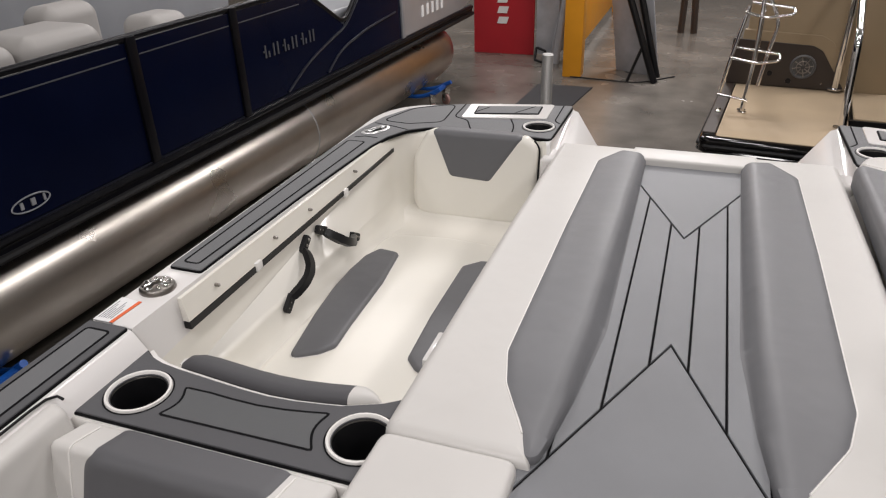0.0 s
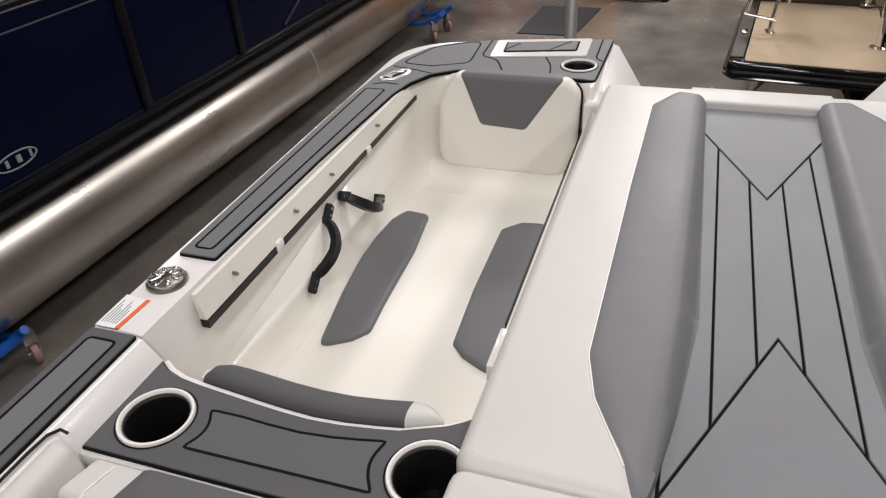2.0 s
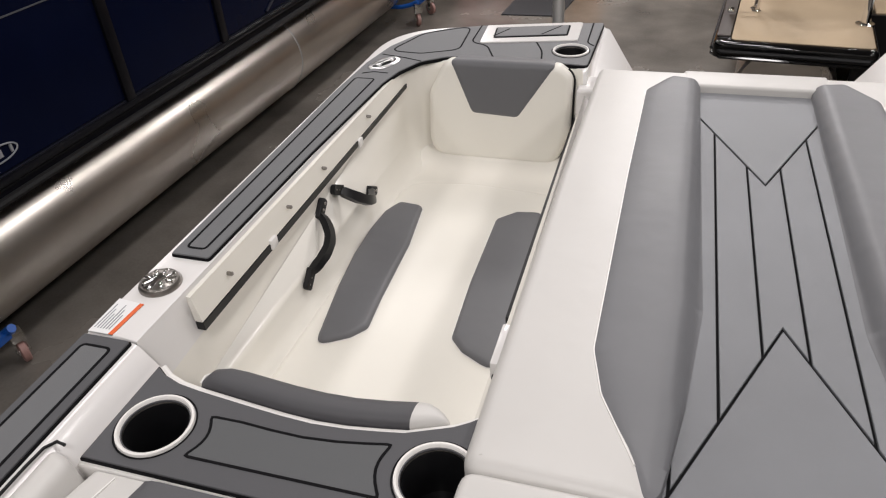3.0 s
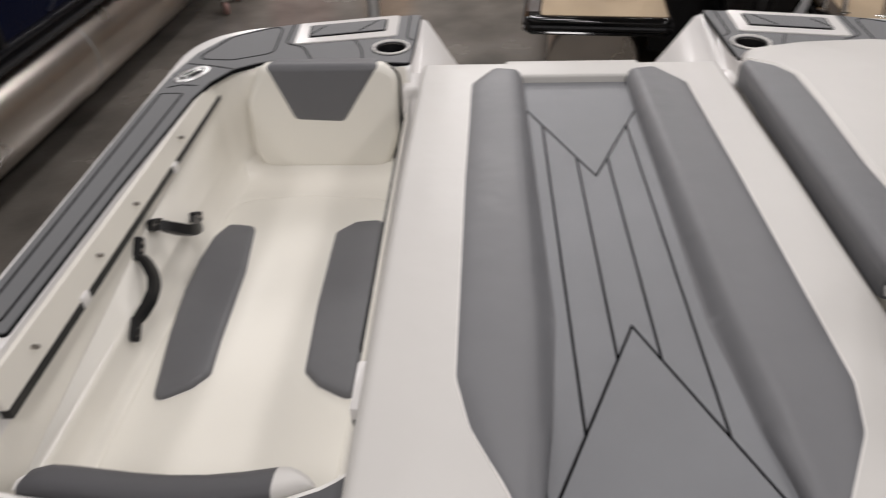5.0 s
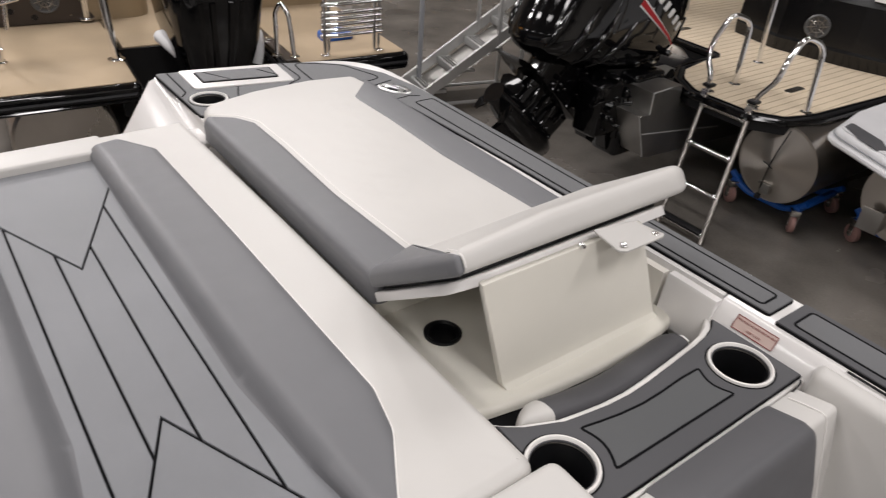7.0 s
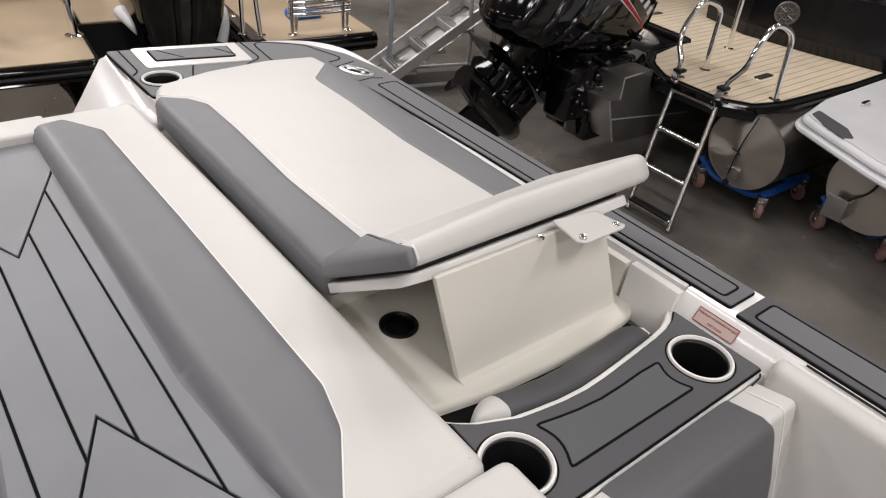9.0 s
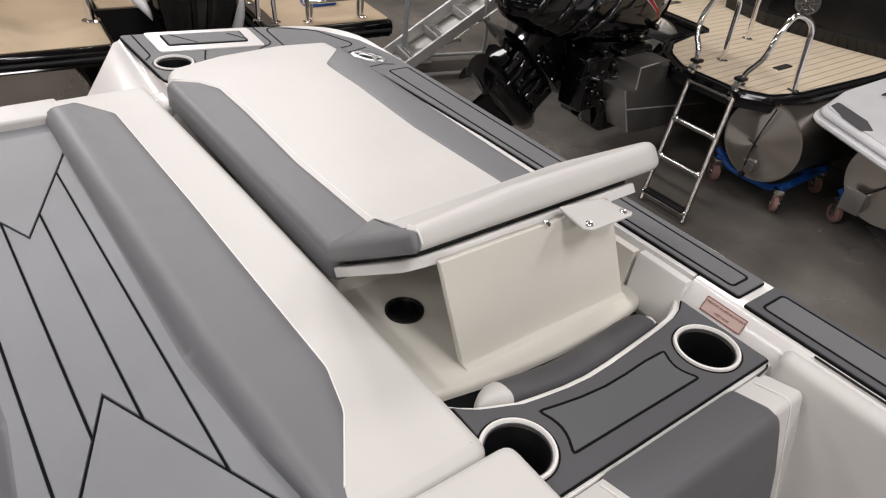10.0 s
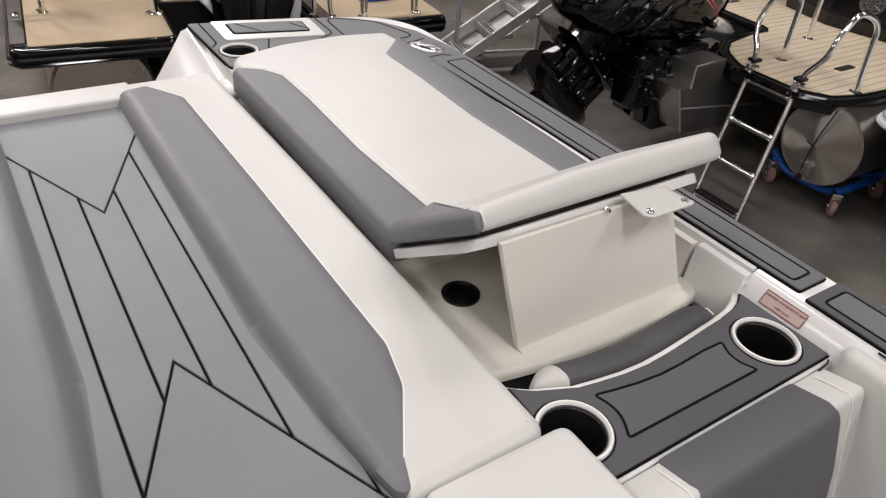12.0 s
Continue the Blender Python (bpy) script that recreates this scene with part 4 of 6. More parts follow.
tilt = pose(0, 1.255, 1.588, -35.6, 0, 0)  # local y runs aft; the board rises towards the bow


def thin_end(bm):
    """The padding thins out towards its inboard end."""
    for v in bm.verts:
        f = max(0.0, min(1.0, (0.50 - v.co.x) / 0.10))
        v.co.z = 0.0265 + (v.co.z - 0.0265) * (1 - 0.36 * f)


bm = bmesh.new()
cushion(bm, rounded([(0.412, 0.0), (0.412, -0.25), (0.47, -0.290), (0.895, -0.290), (0.905, 0.0)], [0.005, 0.04, 0.03, 0.02, 0.005], 6), 0.0, 0.018, 0.004, 3)
bmesh.ops.transform(bm, matrix=tilt, verts=bm.verts[:])
part("hinged_board", bm, GEL, flap, "white moulded backing board")
bm = bmesh.new()
loop = rounded([(0.405, -0.015), (0.402, -0.285), (0.418, -0.308), (0.60, -0.313), (0.930, -0.313), (0.988, -0.275), (0.974, -0.015)], [0.01, 0.012, 0.012, 0.1, 0.07, 0.08, 0.01], 8)
cushion(bm, loop, 0.028, 0.080, 0.019, 6, foot=0.014)
thin_end(bm)
bmesh.ops.transform(bm, matrix=tilt, verts=bm.verts[:])
part("headrest_cushion", bm, IVORY, flap)
bm = bmesh.new()
loop = rounded([(0.402, -0.016), (0.399, -0.290), (0.404, -0.311), (0.416, -0.312), (0.525, -0.016)], [0.01, 0.012, 0.008, 0.01, 0.01], 6)
cushion(bm, loop, 0.0265, 0.0815, 0.019, 6, foot=0.014)
thin_end(bm)
bmesh.ops.transform(bm, matrix=tilt, verts=bm.verts[:])
band = part("side_band", bm, GREY_VINYL, flap, "grey vinyl side band")
bm = bmesh.new()
tube(bm, [tilt @ Vector(p) for p in ((0.442, -0.240, 0.0665), (0.424, -0.292, 0.0635), (0.418, -0.311, 0.055), (0.417, -0.314, 0.047), (0.418, -0.312, 0.038))], 0.0018, 6)
part("piping", bm, PIPING, band)
# Black slab between board and cushion stands in for the gap's shade.
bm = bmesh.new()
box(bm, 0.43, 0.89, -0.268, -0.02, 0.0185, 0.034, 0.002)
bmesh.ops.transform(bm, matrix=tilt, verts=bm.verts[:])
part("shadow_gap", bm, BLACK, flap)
bm = bmesh.new()
loft(bm, [[Vector((x, y, z)) for x, y, z in row] for row in (
    [(0.520, 0.996, 1.518), (0.922, 0.994, 1.518), (0.922, 1.020, 1.518), (0.520, 1.022, 1.518)],
    [(0.514, 1.006, 1.530), (0.912, 1.004, 1.530), (0.912, 1.020, 1.530), (0.514, 1.022, 1.530)],
    [(0.441, 1.008, 1.768), (0.806, 1.008, 1.768), (0.806, 1.020, 1.768), (0.441, 1.020, 1.768)])], cap_first=True)
bmesh.ops.bevel(bm, geom=bm.edges[:], offset=0.0025, segments=2, profile=0.5, affect="EDGES")
part("prop_panel", bm, BASE_VINYL, flap, "cream prop panel holding the headrest up")
bm = bmesh.new()
out = rounded([(0.678, 1.012), (0.786, 1.012), (0.806, 0.962), (0.792, 0.953), (0.700, 0.953), (0.690, 0.962)], [0.002, 0.002, 0.008, 0.008, 0.01, 0.01], 5)
slab(bm, out, 0.0, 0.004, 0.001)
for v in bm.verts:
    f = (1.012 - v.co.y) / 0.06
    v.co.z += 1.788 - 0.14 * (v.co.x - 0.68) * (1 - f) - 0.016 * f - 0.006 * math.sin(math.pi * f)
tab = part("strap_tab", bm, IVORY, flap, "ivory vinyl tab with snap studs")
for p in ((0.703, 0.966, 1.779), (0.785, 0.966, 1.776)):
    bm = bmesh.new()
    disc_ring(bm, (p[0], p[1]), [(0.0075, p[2] - 0.004), (0.0075, p[2] - 0.001), (0.0055, p[2] + 0.0015), (0.004, p[2] + 0.0005), (0.001, p[2] + 0.002)], 14)
    part("snap_stud", bm, CHROME, tab)
p = (0.652, 1.006, 1.770)
bm = bmesh.new()
tube(bm, [Vector(p) + Vector((0, 0.006, 0)), Vector(p), Vector(p) + Vector((0, -0.004, 0.001))], [0.0055, 0.0052, 0.003], 12)
part("snap_stud", bm, CHROME, flap)

# sticker on the starboard coaming
slope = Vector((0.028, 0, TOP - 0.004 - (CON - 0.004))).normalized()
bm = bmesh.new()
a0, a1 = Vector((0.9515, 0, CON)), Vector((0.9765, 0, TOP - 0.005))
nrm = Vector((-slope.z, 0, slope.x)) * 0.0012
for y0, y1, f0, f1 in ((0.780, 0.864, 0.18, 0.84),):
    p = [a0.lerp(a1, f0), a0.lerp(a1, f1)]
    vs = [Vector((p[0].x, y0, p[0].z)) + nrm, Vector((p[0].x, y1, p[0].z)) + nrm, Vector((p[1].x, y1, p[1].z)) + nrm, Vector((p[1].x, y0, p[1].z)) + nrm]
    bm.faces.new([bm.verts.new(v) for v in vs])
sticker = part("access_sticker", bm, PINK, boat, "pale red printed access sticker", smooth=False, recalc=False)
up = slope
right_dir = Vector((0, -1, 0))
face = Matrix((right_dir, up, right_dir.cross(up))).transposed().to_4x4()


def lettering(text, size, place, material, parent, name="printed_words"):
    data = bpy.data.curves.new(name, "FONT")
    data.body, data.size, data.align_x, data.align_y, data.extrude = text, size, "CENTER", "CENTER", 0.0002
    ob = new(name, data)
    ob.matrix_world = place
    mesh = bpy.data.meshes.new_from_object(ob.evaluated_get(bpy.context.evaluated_depsgraph_get()))
    bpy.data.objects.remove(ob)
    mesh.transform(place)
    mesh.materials.clear()
    mesh.materials.append(material)
    made = new(name, mesh)
    made.parent = parent
    return made


mid = a0.lerp(a1, 0.66) + nrm * 1.6
lettering("FIRE PORT ACCESS BELOW SEAT", 0.0055, Matrix.Translation((mid.x, 0.821, mid.z)) @ face, RED_INK, sticker)
mid = a0.lerp(a1, 0.36) + nrm * 1.6
lettering("KEEP CLEAR", 0.0055, Matrix.Translation((mid.x, 0.821, mid.z)) @ face, RED_INK, sticker)
bm = bmesh.new()
for y0, y1, f0, f1 in ((0.780, 0.864, 0.17, 0.21), (0.780, 0.864, 0.81, 0.85), (0.7795, 0.781, 0.17, 0.85), (0.863, 0.8645, 0.17, 0.85)):
    p0, p1 = a0.lerp(a1, f0) + nrm * 1.5, a0.lerp(a1, f1) + nrm * 1.5
    bm.faces.new([bm.verts.new(v) for v in ((p0.x, y0, p0.z), (p0.x, y1, p0.z), (p1.x, y1, p1.z), (p1.x, y0, p1.z))])
part("sticker_border", bm, RED_INK, sticker, smooth=False, recalc=False)

# ---- trailer under the boat ----
trailer = thing("boat_trailer", "steel bunk trailer carrying the white runabout", "trailer")
for x in (-0.5, 0.5):
    bm = bmesh.new()
    box(bm, x - 0.05, x + 0.05, -1.2, 2.2, 0.34, 0.41, 0.006)
    part("bunk", bm, GREY_PAINT, trailer)
    for y in (-1.0, 1.2):
        bm = bmesh.new()
        box(bm, x - 0.04, x + 0.04, y - 0.04, y + 0.04, 0.0, 0.345)
        part("upright", bm, STEEL, trailer)
bm = bmesh.new()
tube(bm, [(-0.705, 3.42, 0.0), (-0.705, 3.42, 1.575), (-0.705, 3.42, 1.58)], [0.027, 0.027, 0.023], 16)
post = tagged(finish("guide_post", bm, STAIR), "upright bare steel guide post on the floor", "post")


# ---- shared pieces of the other boats ----
def placed(ob, m):
    ob.matrix_world = m
    return ob


def pontoon_tube(parent, x, z, r, y0, y1, seams=(), dish=0.07):
    """An aluminium float; y0 is the dished stern end."""
    bm = bmesh.new()
    n = 40

    def ring(rad, y):
        return [Vector((x + rad * math.cos(2 * math.pi * i / n), y, z + rad * math.sin(2 * math.pi * i / n))) for i in range(n)]

    loft(bm, [ring(0.02, y0 + dish * 0.3), ring(r * 0.55, y0 + dish * 0.1), ring(r * 0.94, y0), ring(r, y0 + 0.02), ring(r, y1 - 0.12), ring(r * 0.93, y1 - 0.03), ring(r * 0.75, y1)], cap_first=True)
    ob = part("pontoon_tube", bm, ALU, parent, "brushed aluminium pontoon tube")
    for y in seams:
        bm = bmesh.new()
        loft(bm, [ring(r - 0.002, y - 0.006), ring(r + 0.003, y - 0.002), ring(r + 0.003, y + 0.002), ring(r - 0.002, y + 0.006)], cap_last=False)
        part("weld_seam", bm, ALU_SHEET, ob)
    return ob


def dolly(x, y, turn, z=0.17, wide=0.52, deep=0.19):
    """A blue steel cradle on four swivel castors."""
    t = thing("boat_dolly", "blue steel boat dolly on swivel castors", "dolly", group="boat dollies")
    placed(t, pose(x, y, 0, 0, 0, turn))
    for dy in (0.03 - deep, deep - 0.03):
        bm = bmesh.new()
        tube(bm, bent([(-wide / 2, dy, z + 0.07), (-wide * 0.28, dy, z - 0.03), (wide * 0.28, dy, z - 0.03), (wide / 2, dy, z + 0.07)], 0.1), 0.022, 8)
        part("cradle_bar", bm, BLUE, t)
    for dx in (-wide * 0.42, wide * 0.42):
        bm = bmesh.new()
        box(bm, dx - 0.02, dx + 0.02, -deep, deep, z + 0.0, z + 0.04, 0.005)
        part("side_bar", bm, BLUE, t)
        for dy in (-deep, deep):
            swivel = pose(dx, dy, 0, 0, 0, 62 if dx * dy > 0 else 38)
            bm = bmesh.new()
            box(bm, -0.032, 0.032, -0.032, 0.032, 0.128, z + 0.02, 0.004, swivel)
            for k in (-1, 1):
                box(bm, k * 0.026 - 0.003, k * 0.026 + 0.003, -0.022, 0.022, 0.050, 0.130, 0.002, swivel)
            c = part("castor_fork", bm, STEEL, t)
            bm = bmesh.new()
            tube(bm, [swivel @ Vector((u, 0, 0.062)) for u in (-0.019, -0.013, 0.013, 0.019)], [0.050, 0.062, 0.062, 0.050], 20)
            part("castor_wheel", bm, WHEEL, c)
            bm = bmesh.new()
            tube(bm, [swivel @ Vector((u, 0, 0.062)) for u in (-0.034, -0.031, 0.031, 0.034)], [0.012, 0.020, 0.020, 0.012], 12)
            part("axle", bm, STEEL, c)
    return t


def loudspeaker(parent, m, r):
    bm = bmesh.new()
    disc_ring(bm, (0, 0), [(r * 1.12, 0.0), (r * 1.12, 0.012), (r, 0.022), (r * 0.9, 0.018), (r * 0.85, 0.006), (r * 0.3, 0.002), (0.002, 0.008)], 28)
    bmesh.ops.transform(bm, matrix=m, verts=bm.verts[:])
    sp = part("loudspeaker", bm, SPEAKER, parent, "round grey marine loudspeaker")
    bm = bmesh.new()
    for k in range(8):
        a = math.pi * k / 4
        tube(bm, [m @ Vector((r * 0.2 * math.cos(a), r * 0.2 * math.sin(a), 0.02)), m @ Vector((r * 0.92 * math.cos(a + 0.2), r * 0.92 * math.sin(a + 0.2), 0.02))], r * 0.05, 6)
    tube(bm, [m @ Vector((r * 0.55 * math.cos(2 * math.pi * i / 20), r * 0.55 * math.sin(2 * math.pi * i / 20), 0.021)) for i in range(20)], r * 0.045, 6, closed=True)
    part("speaker_grille", bm, DULL_STEEL, sp)


def rail(parent, pts, r=0.016, bend=0.08, name="grab_rail", material=CHROME):
    bm = bmesh.new()
    tube(bm, bent(pts, bend, 8), r, 12)
    ob = part(name, bm, material, parent, "bent chrome tube rail")
    for p in (pts[0], pts[-1]):
        bm = bmesh.new()
        disc_ring(bm, (p[0], p[1]), [(r * 2.1, p[2] - 0.002), (r * 2.1, p[2] + 0.006), (r * 1.2, p[2] + 0.012)], 16)
        part("rail_foot", bm, CHROME, ob)
    return ob


def outboard(m, label, tilt=0.0, scale=1.0, sleek=False):
    """A black outboard engine; z up, the bow of its boat towards +y."""
    t = thing("outboard_motor", label, "outboard motor", group="outboard motors")
    placed(t, m @ pose(0, 0, 0, tilt) @ Matrix.Scale(scale, 4))

    def body(rows, k=6):
        bm = bmesh.new()
        loops = []
        for z, hw, y0, y1, r in rows:
            loop = rounded([(-hw, y0), (hw, y0), (hw, y1), (-hw, y1)], r, k)
            loops.append(at_z(loop, z))
        loft(bm, loops, cap_first=True)
        return bm

    if sleek:
        part("cowling", body([(-0.62, 0.06, -0.20, 0.10, 0.04), (-0.40, 0.10, -0.25, 0.16, 0.06), (-0.16, 0.17, -0.33, 0.22, 0.09), (0.06, 0.225, -0.41, 0.27, 0.12), (0.30, 0.25, -0.45, 0.30, 0.13), (0.52, 0.24, -0.42, 0.28, 0.14), (0.64, 0.20, -0.34, 0.22, 0.14), (0.70, 0.12, -0.24, 0.12, 0.10)]), BLACK_GLOSS, t, "glossy black engine cowling")
        for k in range(3):
            for sx in (-1, 1):
                bm = bmesh.new()
                tube(bm, [(sx * (0.05 + 0.06 * k), -0.455 + 0.012 * k * k, 0.30), (sx * (0.04 + 0.045 * k), -0.405 + 0.012 * k * k, 0.04), (sx * (0.03 + 0.03 * k), -0.32 + 0.01 * k, -0.20)], 0.016, 8)
                part("cowling_rib", bm, BLACK_GLOSS, t)
        part("gearcase", body([(-0.86, 0.05, -0.22, 0.16, 0.04), (-0.60, 0.08, -0.26, 0.16, 0.05)]), BLACK_GLOSS, t)
        return t
    # the cowling in side view, drawn level and turned back into the motor's tilt
    level = pose(0, 0, 0, -tilt) @ Matrix.Scale(1 / scale, 4)
    side_view = rounded([(-0.85, -0.07), (-0.62, -0.20), (-0.30, -0.29), (0.05, -0.325), (0.32, -0.31), (0.53, -0.22), (0.62, 0.0), (0.63, 0.28), (0.48, 0.58), (0.10, 0.76), (-0.32, 0.72), (-0.60, 0.45), (-0.74, 0.14)], 0.12, 5)
    heart, girth = Vector((-0.05, 0.08)), 0.33

    def flank(u, h):
        """Half width of the cowling at a spot of its side view."""
        d = Vector((u, h)) - heart
        reach = 1e9
        for p, q in zip(side_view, side_view[1:] + side_view[:1]):
            e = q - p
            cross = d.x * e.y - d.y * e.x
            if abs(cross) > 1e-9:
                w = p - heart
                far, along = (w.x * e.y - w.y * e.x) / cross, (w.x * d.y - w.y * d.x) / cross
                if far > 0 and -1e-6 <= along <= 1.000001:
                    reach = min(reach, far)
        k = min(1.0, 1 / reach)
        return girth * math.sqrt(max(0.0, 1 - k ** 4))

    bm = bmesh.new()
    rings = []
    for j in range(-11, 12):
        a = j / 11.4 * math.pi / 2
        k = math.sqrt(math.cos(a))
        rings.append([level @ Vector((girth * math.sin(a), *(heart + (p - heart) * k))) for p in side_view])
    loft(bm, rings, cap_first=True)
    part("cowling", bm, BLACK_GLOSS, t, "glossy black engine cowling")

    def skin(s, u, h, proud):
        return level @ Vector((s * (flank(u, h) + proud), u, h))

    for s in (-1, 1):
        for a, b in (((-0.60, 0.22), (-0.76, -0.05)), ((-0.46, 0.20), (-0.66, -0.12)), ((-0.30, 0.16), (-0.54, -0.17)), ((-0.12, 0.08), (-0.40, -0.21))):
            bm = bmesh.new()
            line = [(a[0] + (b[0] - a[0]) * f, a[1] + (b[1] - a[1]) * f) for f in (0, 0.2, 0.4, 0.6, 0.8, 1)]
            tube(bm, [skin(s, u, h, 0.002) for u, h in line], [0.004, 0.014, 0.020, 0.022, 0.016, 0.006], 10)
            part("cowling_rib", bm, BLACK_GLOSS, t)
        bm = bmesh.new()
        tube(bm, [skin(s, u, h, 0.0) for u, h in ((-0.42, -0.15), (-0.25, -0.19), (-0.05, -0.215), (0.15, -0.215), (0.32, -0.185), (0.44, -0.10), (0.49, 0.03))], 0.012, 8)
        part("cowling_lip", bm, BLACK_GLOSS, t)
        slope, up = Vector((0.78, -0.62)), Vector((0.62, 0.78))
        for k in range(5):
            c = Vector((0.07, 0.19)) + slope * (0.085 * k)
            quad = [c - slope * 0.018 - up * 0.005, c + slope * 0.018 - up * 0.005, c + slope * 0.030 + up * 0.058, c - slope * 0.006 + up * 0.058]
            bm = bmesh.new()
            loft(bm, [[skin(s, p.x, p.y, lift) for p in quad] for lift in (-0.02, 0.005)], cap_first=True)
            part("emblem_bar", bm, WHITE, t, "white emblem bar", smooth=False)
        for nm, paint, off, wide, lift in (("emblem_edge", WHITE, 0.0, 0.062, 0.004), ("emblem_stripe", RED, 0.012, 0.038, 0.006)):
            p0, p1 = Vector((-0.09, 0.23)) - up * off, Vector((0.37, -0.135))
            upper = [p0.lerp(p1, f) for f in (0, 0.25, 0.5, 0.75, 1)]
            lower = [(p0 - up * wide).lerp(p1 - up * 0.012, f) for f in (1, 0.75, 0.5, 0.25, 0)]
            bm = bmesh.new()
            for i in range(4):
                quad = [upper[i], upper[i + 1], lower[3 - i], lower[4 - i]]
                loft(bm, [[skin(s, p.x, p.y, z) for p in quad] for z in (-0.02, lift)], cap_first=True)
            part(nm, bm, paint, t, smooth=False)
    part("midsection", body([(-0.62, 0.070, -0.26, 0.12, 0.04), (-0.48, 0.085, -0.28, 0.15, 0.05), (-0.36, 0.13, -0.34, 0.20, 0.07), (-0.24, 0.16, -0.37, 0.24, 0.08), (-0.20, 0.185, -0.40, 0.27, 0.09), (-0.12, 0.195, -0.40, 0.28, 0.09), (-0.08, 0.17, -0.36, 0.26, 0.09)]), BLACK_GLOSS, t)
    part("splash_plate", body([(-0.605, 0.13, -0.40, 0.12, 0.06), (-0.59, 0.155, -0.46, 0.15, 0.07), (-0.57, 0.12, -0.38, 0.12, 0.06)]), BLACK_GLOSS, t)
    part("gearcase_leg", body([(-0.84, 0.050, -0.22, 0.18, 0.04), (-0.72, 0.065, -0.25, 0.17, 0.05), (-0.60, 0.085, -0.28, 0.16, 0.05)]), BLACK_GLOSS, t)
    bm = bmesh.new()
    tube(bm, [(0, 0.25, -0.81), (0, 0.22, -0.81), (0, 0.10, -0.80), (0, -0.14, -0.80), (0, -0.26, -0.80), (0, -0.40, -0.80)], [0.015, 0.055, 0.092, 0.098, 0.085, 0.062], 18)
    part("torpedo", bm, BLACK_GLOSS, t)
    bm = bmesh.new()
    loft(bm, [[Vector((x, y, z)) for x, y in ((-w, a), (w, a), (w, b), (-w, b))] for z, w, a, b in ((-1.05, 0.008, -0.26, -0.10), (-0.96, 0.014, -0.24, 0.04), (-0.84, 0.022, -0.20, 0.18))], cap_first=True)
    part("skeg", bm, BLACK_GLOSS, t, smooth=False)
    prop = bmesh.new()
    for k in range(3):
        a = 2 * math.pi * k / 3
        rot = Matrix.Rotation(a, 4, "Y")
        rows = []
        for rr, w, tw in ((0.05, 0.05, 0.6), (0.09, 0.075, 0.75), (0.125, 0.08, 0.9), (0.15, 0.045, 1.0)):
            rows.append([rot @ Vector((sx * w * math.sin(tw), sx * w * math.cos(tw) * 0.6 + dy, rr)) + Vector((0, -0.33, -0.80)) for sx, dy in ((-1, -0.004), (0, -0.008), (1, -0.004), (1, 0.004), (0, 0.0), (-1, 0.004))])
        loft(prop, rows, cap_first=True)
    part("propeller", prop, BLACK_GLOSS, t)
    for s in (-1, 1):
        bm = bmesh.new()
        box(bm, s * 0.15 - 0.035, s * 0.15 + 0.035, 0.12, 0.40, -0.46, 0.08, 0.025)
        box(bm, s * 0.15 - 0.02, s * 0.15 + 0.05, 0.22, 0.34, -0.30, -0.12, 0.02)
        cl = part("clamp_bracket", bm, BLACK_GLOSS, t)
        for y, z in ((0.17, -0.40), (0.34, -0.36), (0.17, -0.06), (0.34, 0.0)):
            bm = bmesh.new()
            tube(bm, [(s * 0.18, y, z), (s * 0.197, y, z), (s * 0.202, y, z)], [0.020, 0.020, 0.012], 8)
            part("bolt", bm, STEEL, cl)
        bm = bmesh.new()
        tube(bm, [(s * 0.06, 0.30, -0.42), (s * 0.06, 0.16, -0.22)], 0.038, 12)
        tube(bm, [(s * 0.06, 0.16, -0.22), (s * 0.06, 0.08, -0.10)], 0.018, 10)
        part("trim_ram", bm, BLACK, t)
        for y, z, w in ((-0.16, -0.50, 0.05), (-0.05, -0.46, 0.06), (0.02, -0.68, 0.03), (-0.12, -0.70, 0.035)):
            bm = bmesh.new()
            tube(bm, [(s * 0.03, y, z), (s * (0.10 if z > -0.6 else 0.085), y, z)], [w * 0.4, w * 0.3], 8)
            part("drain_boss", bm, BLACK_GLOSS, t)
        bm = bmesh.new()
        for k in range(5):
            box(bm, s * 0.068 - 0.008, s * 0.068 + 0.008, -0.20 + 0.05 * k, -0.19 + 0.05 * k, -0.78, -0.66, 0.003)
        part("intake_grille", bm, RUBBER, t)
        bm = bmesh.new()
        tube(bm, [(s * 0.20, y, z) for y, z in ((-0.40, -0.02), (-0.1, 0.02), (0.24, 0.0))], 0.014, 8)
        part("lower_rail", bm, BLACK_GLOSS, t)
    rng = random.Random(5)
    for k in range(44):
        y, z, sx = rng.uniform(-0.26, 0.15), rng.uniform(-0.80, -0.26), rng.choice((-1, 1, 1))
        w, r = 0.06 + 0.18 * max(0.0, z + 0.62) * 1.3, rng.uniform(0.012, 0.024)
        bm = bmesh.new()
        tube(bm, [(sx * (w - 0.02), y, z), (sx * (w + 0.004), y, z), (sx * (w + 0.4 * r), y, z), (sx * (w + 0.75 * r), y, z), (sx * (w + 0.9 * r), y, z)], [r, r, r * 0.88, r * 0.55, r * 0.1], 9)
        part("bolt", bm, BLACK_GLOSS, t)
    for k in range(4):
        y, z = -0.22 + 0.09 * k, rng.uniform(-0.70, -0.55)
        bm = bmesh.new()
        tube(bm, [(0.085, y, z + 0.10), (0.098, y + 0.008, z), (0.086, y + 0.012, z - 0.08)], [0.008, 0.013, 0.006], 8)
        part("leg_rib", bm, BLACK_GLOSS, t)
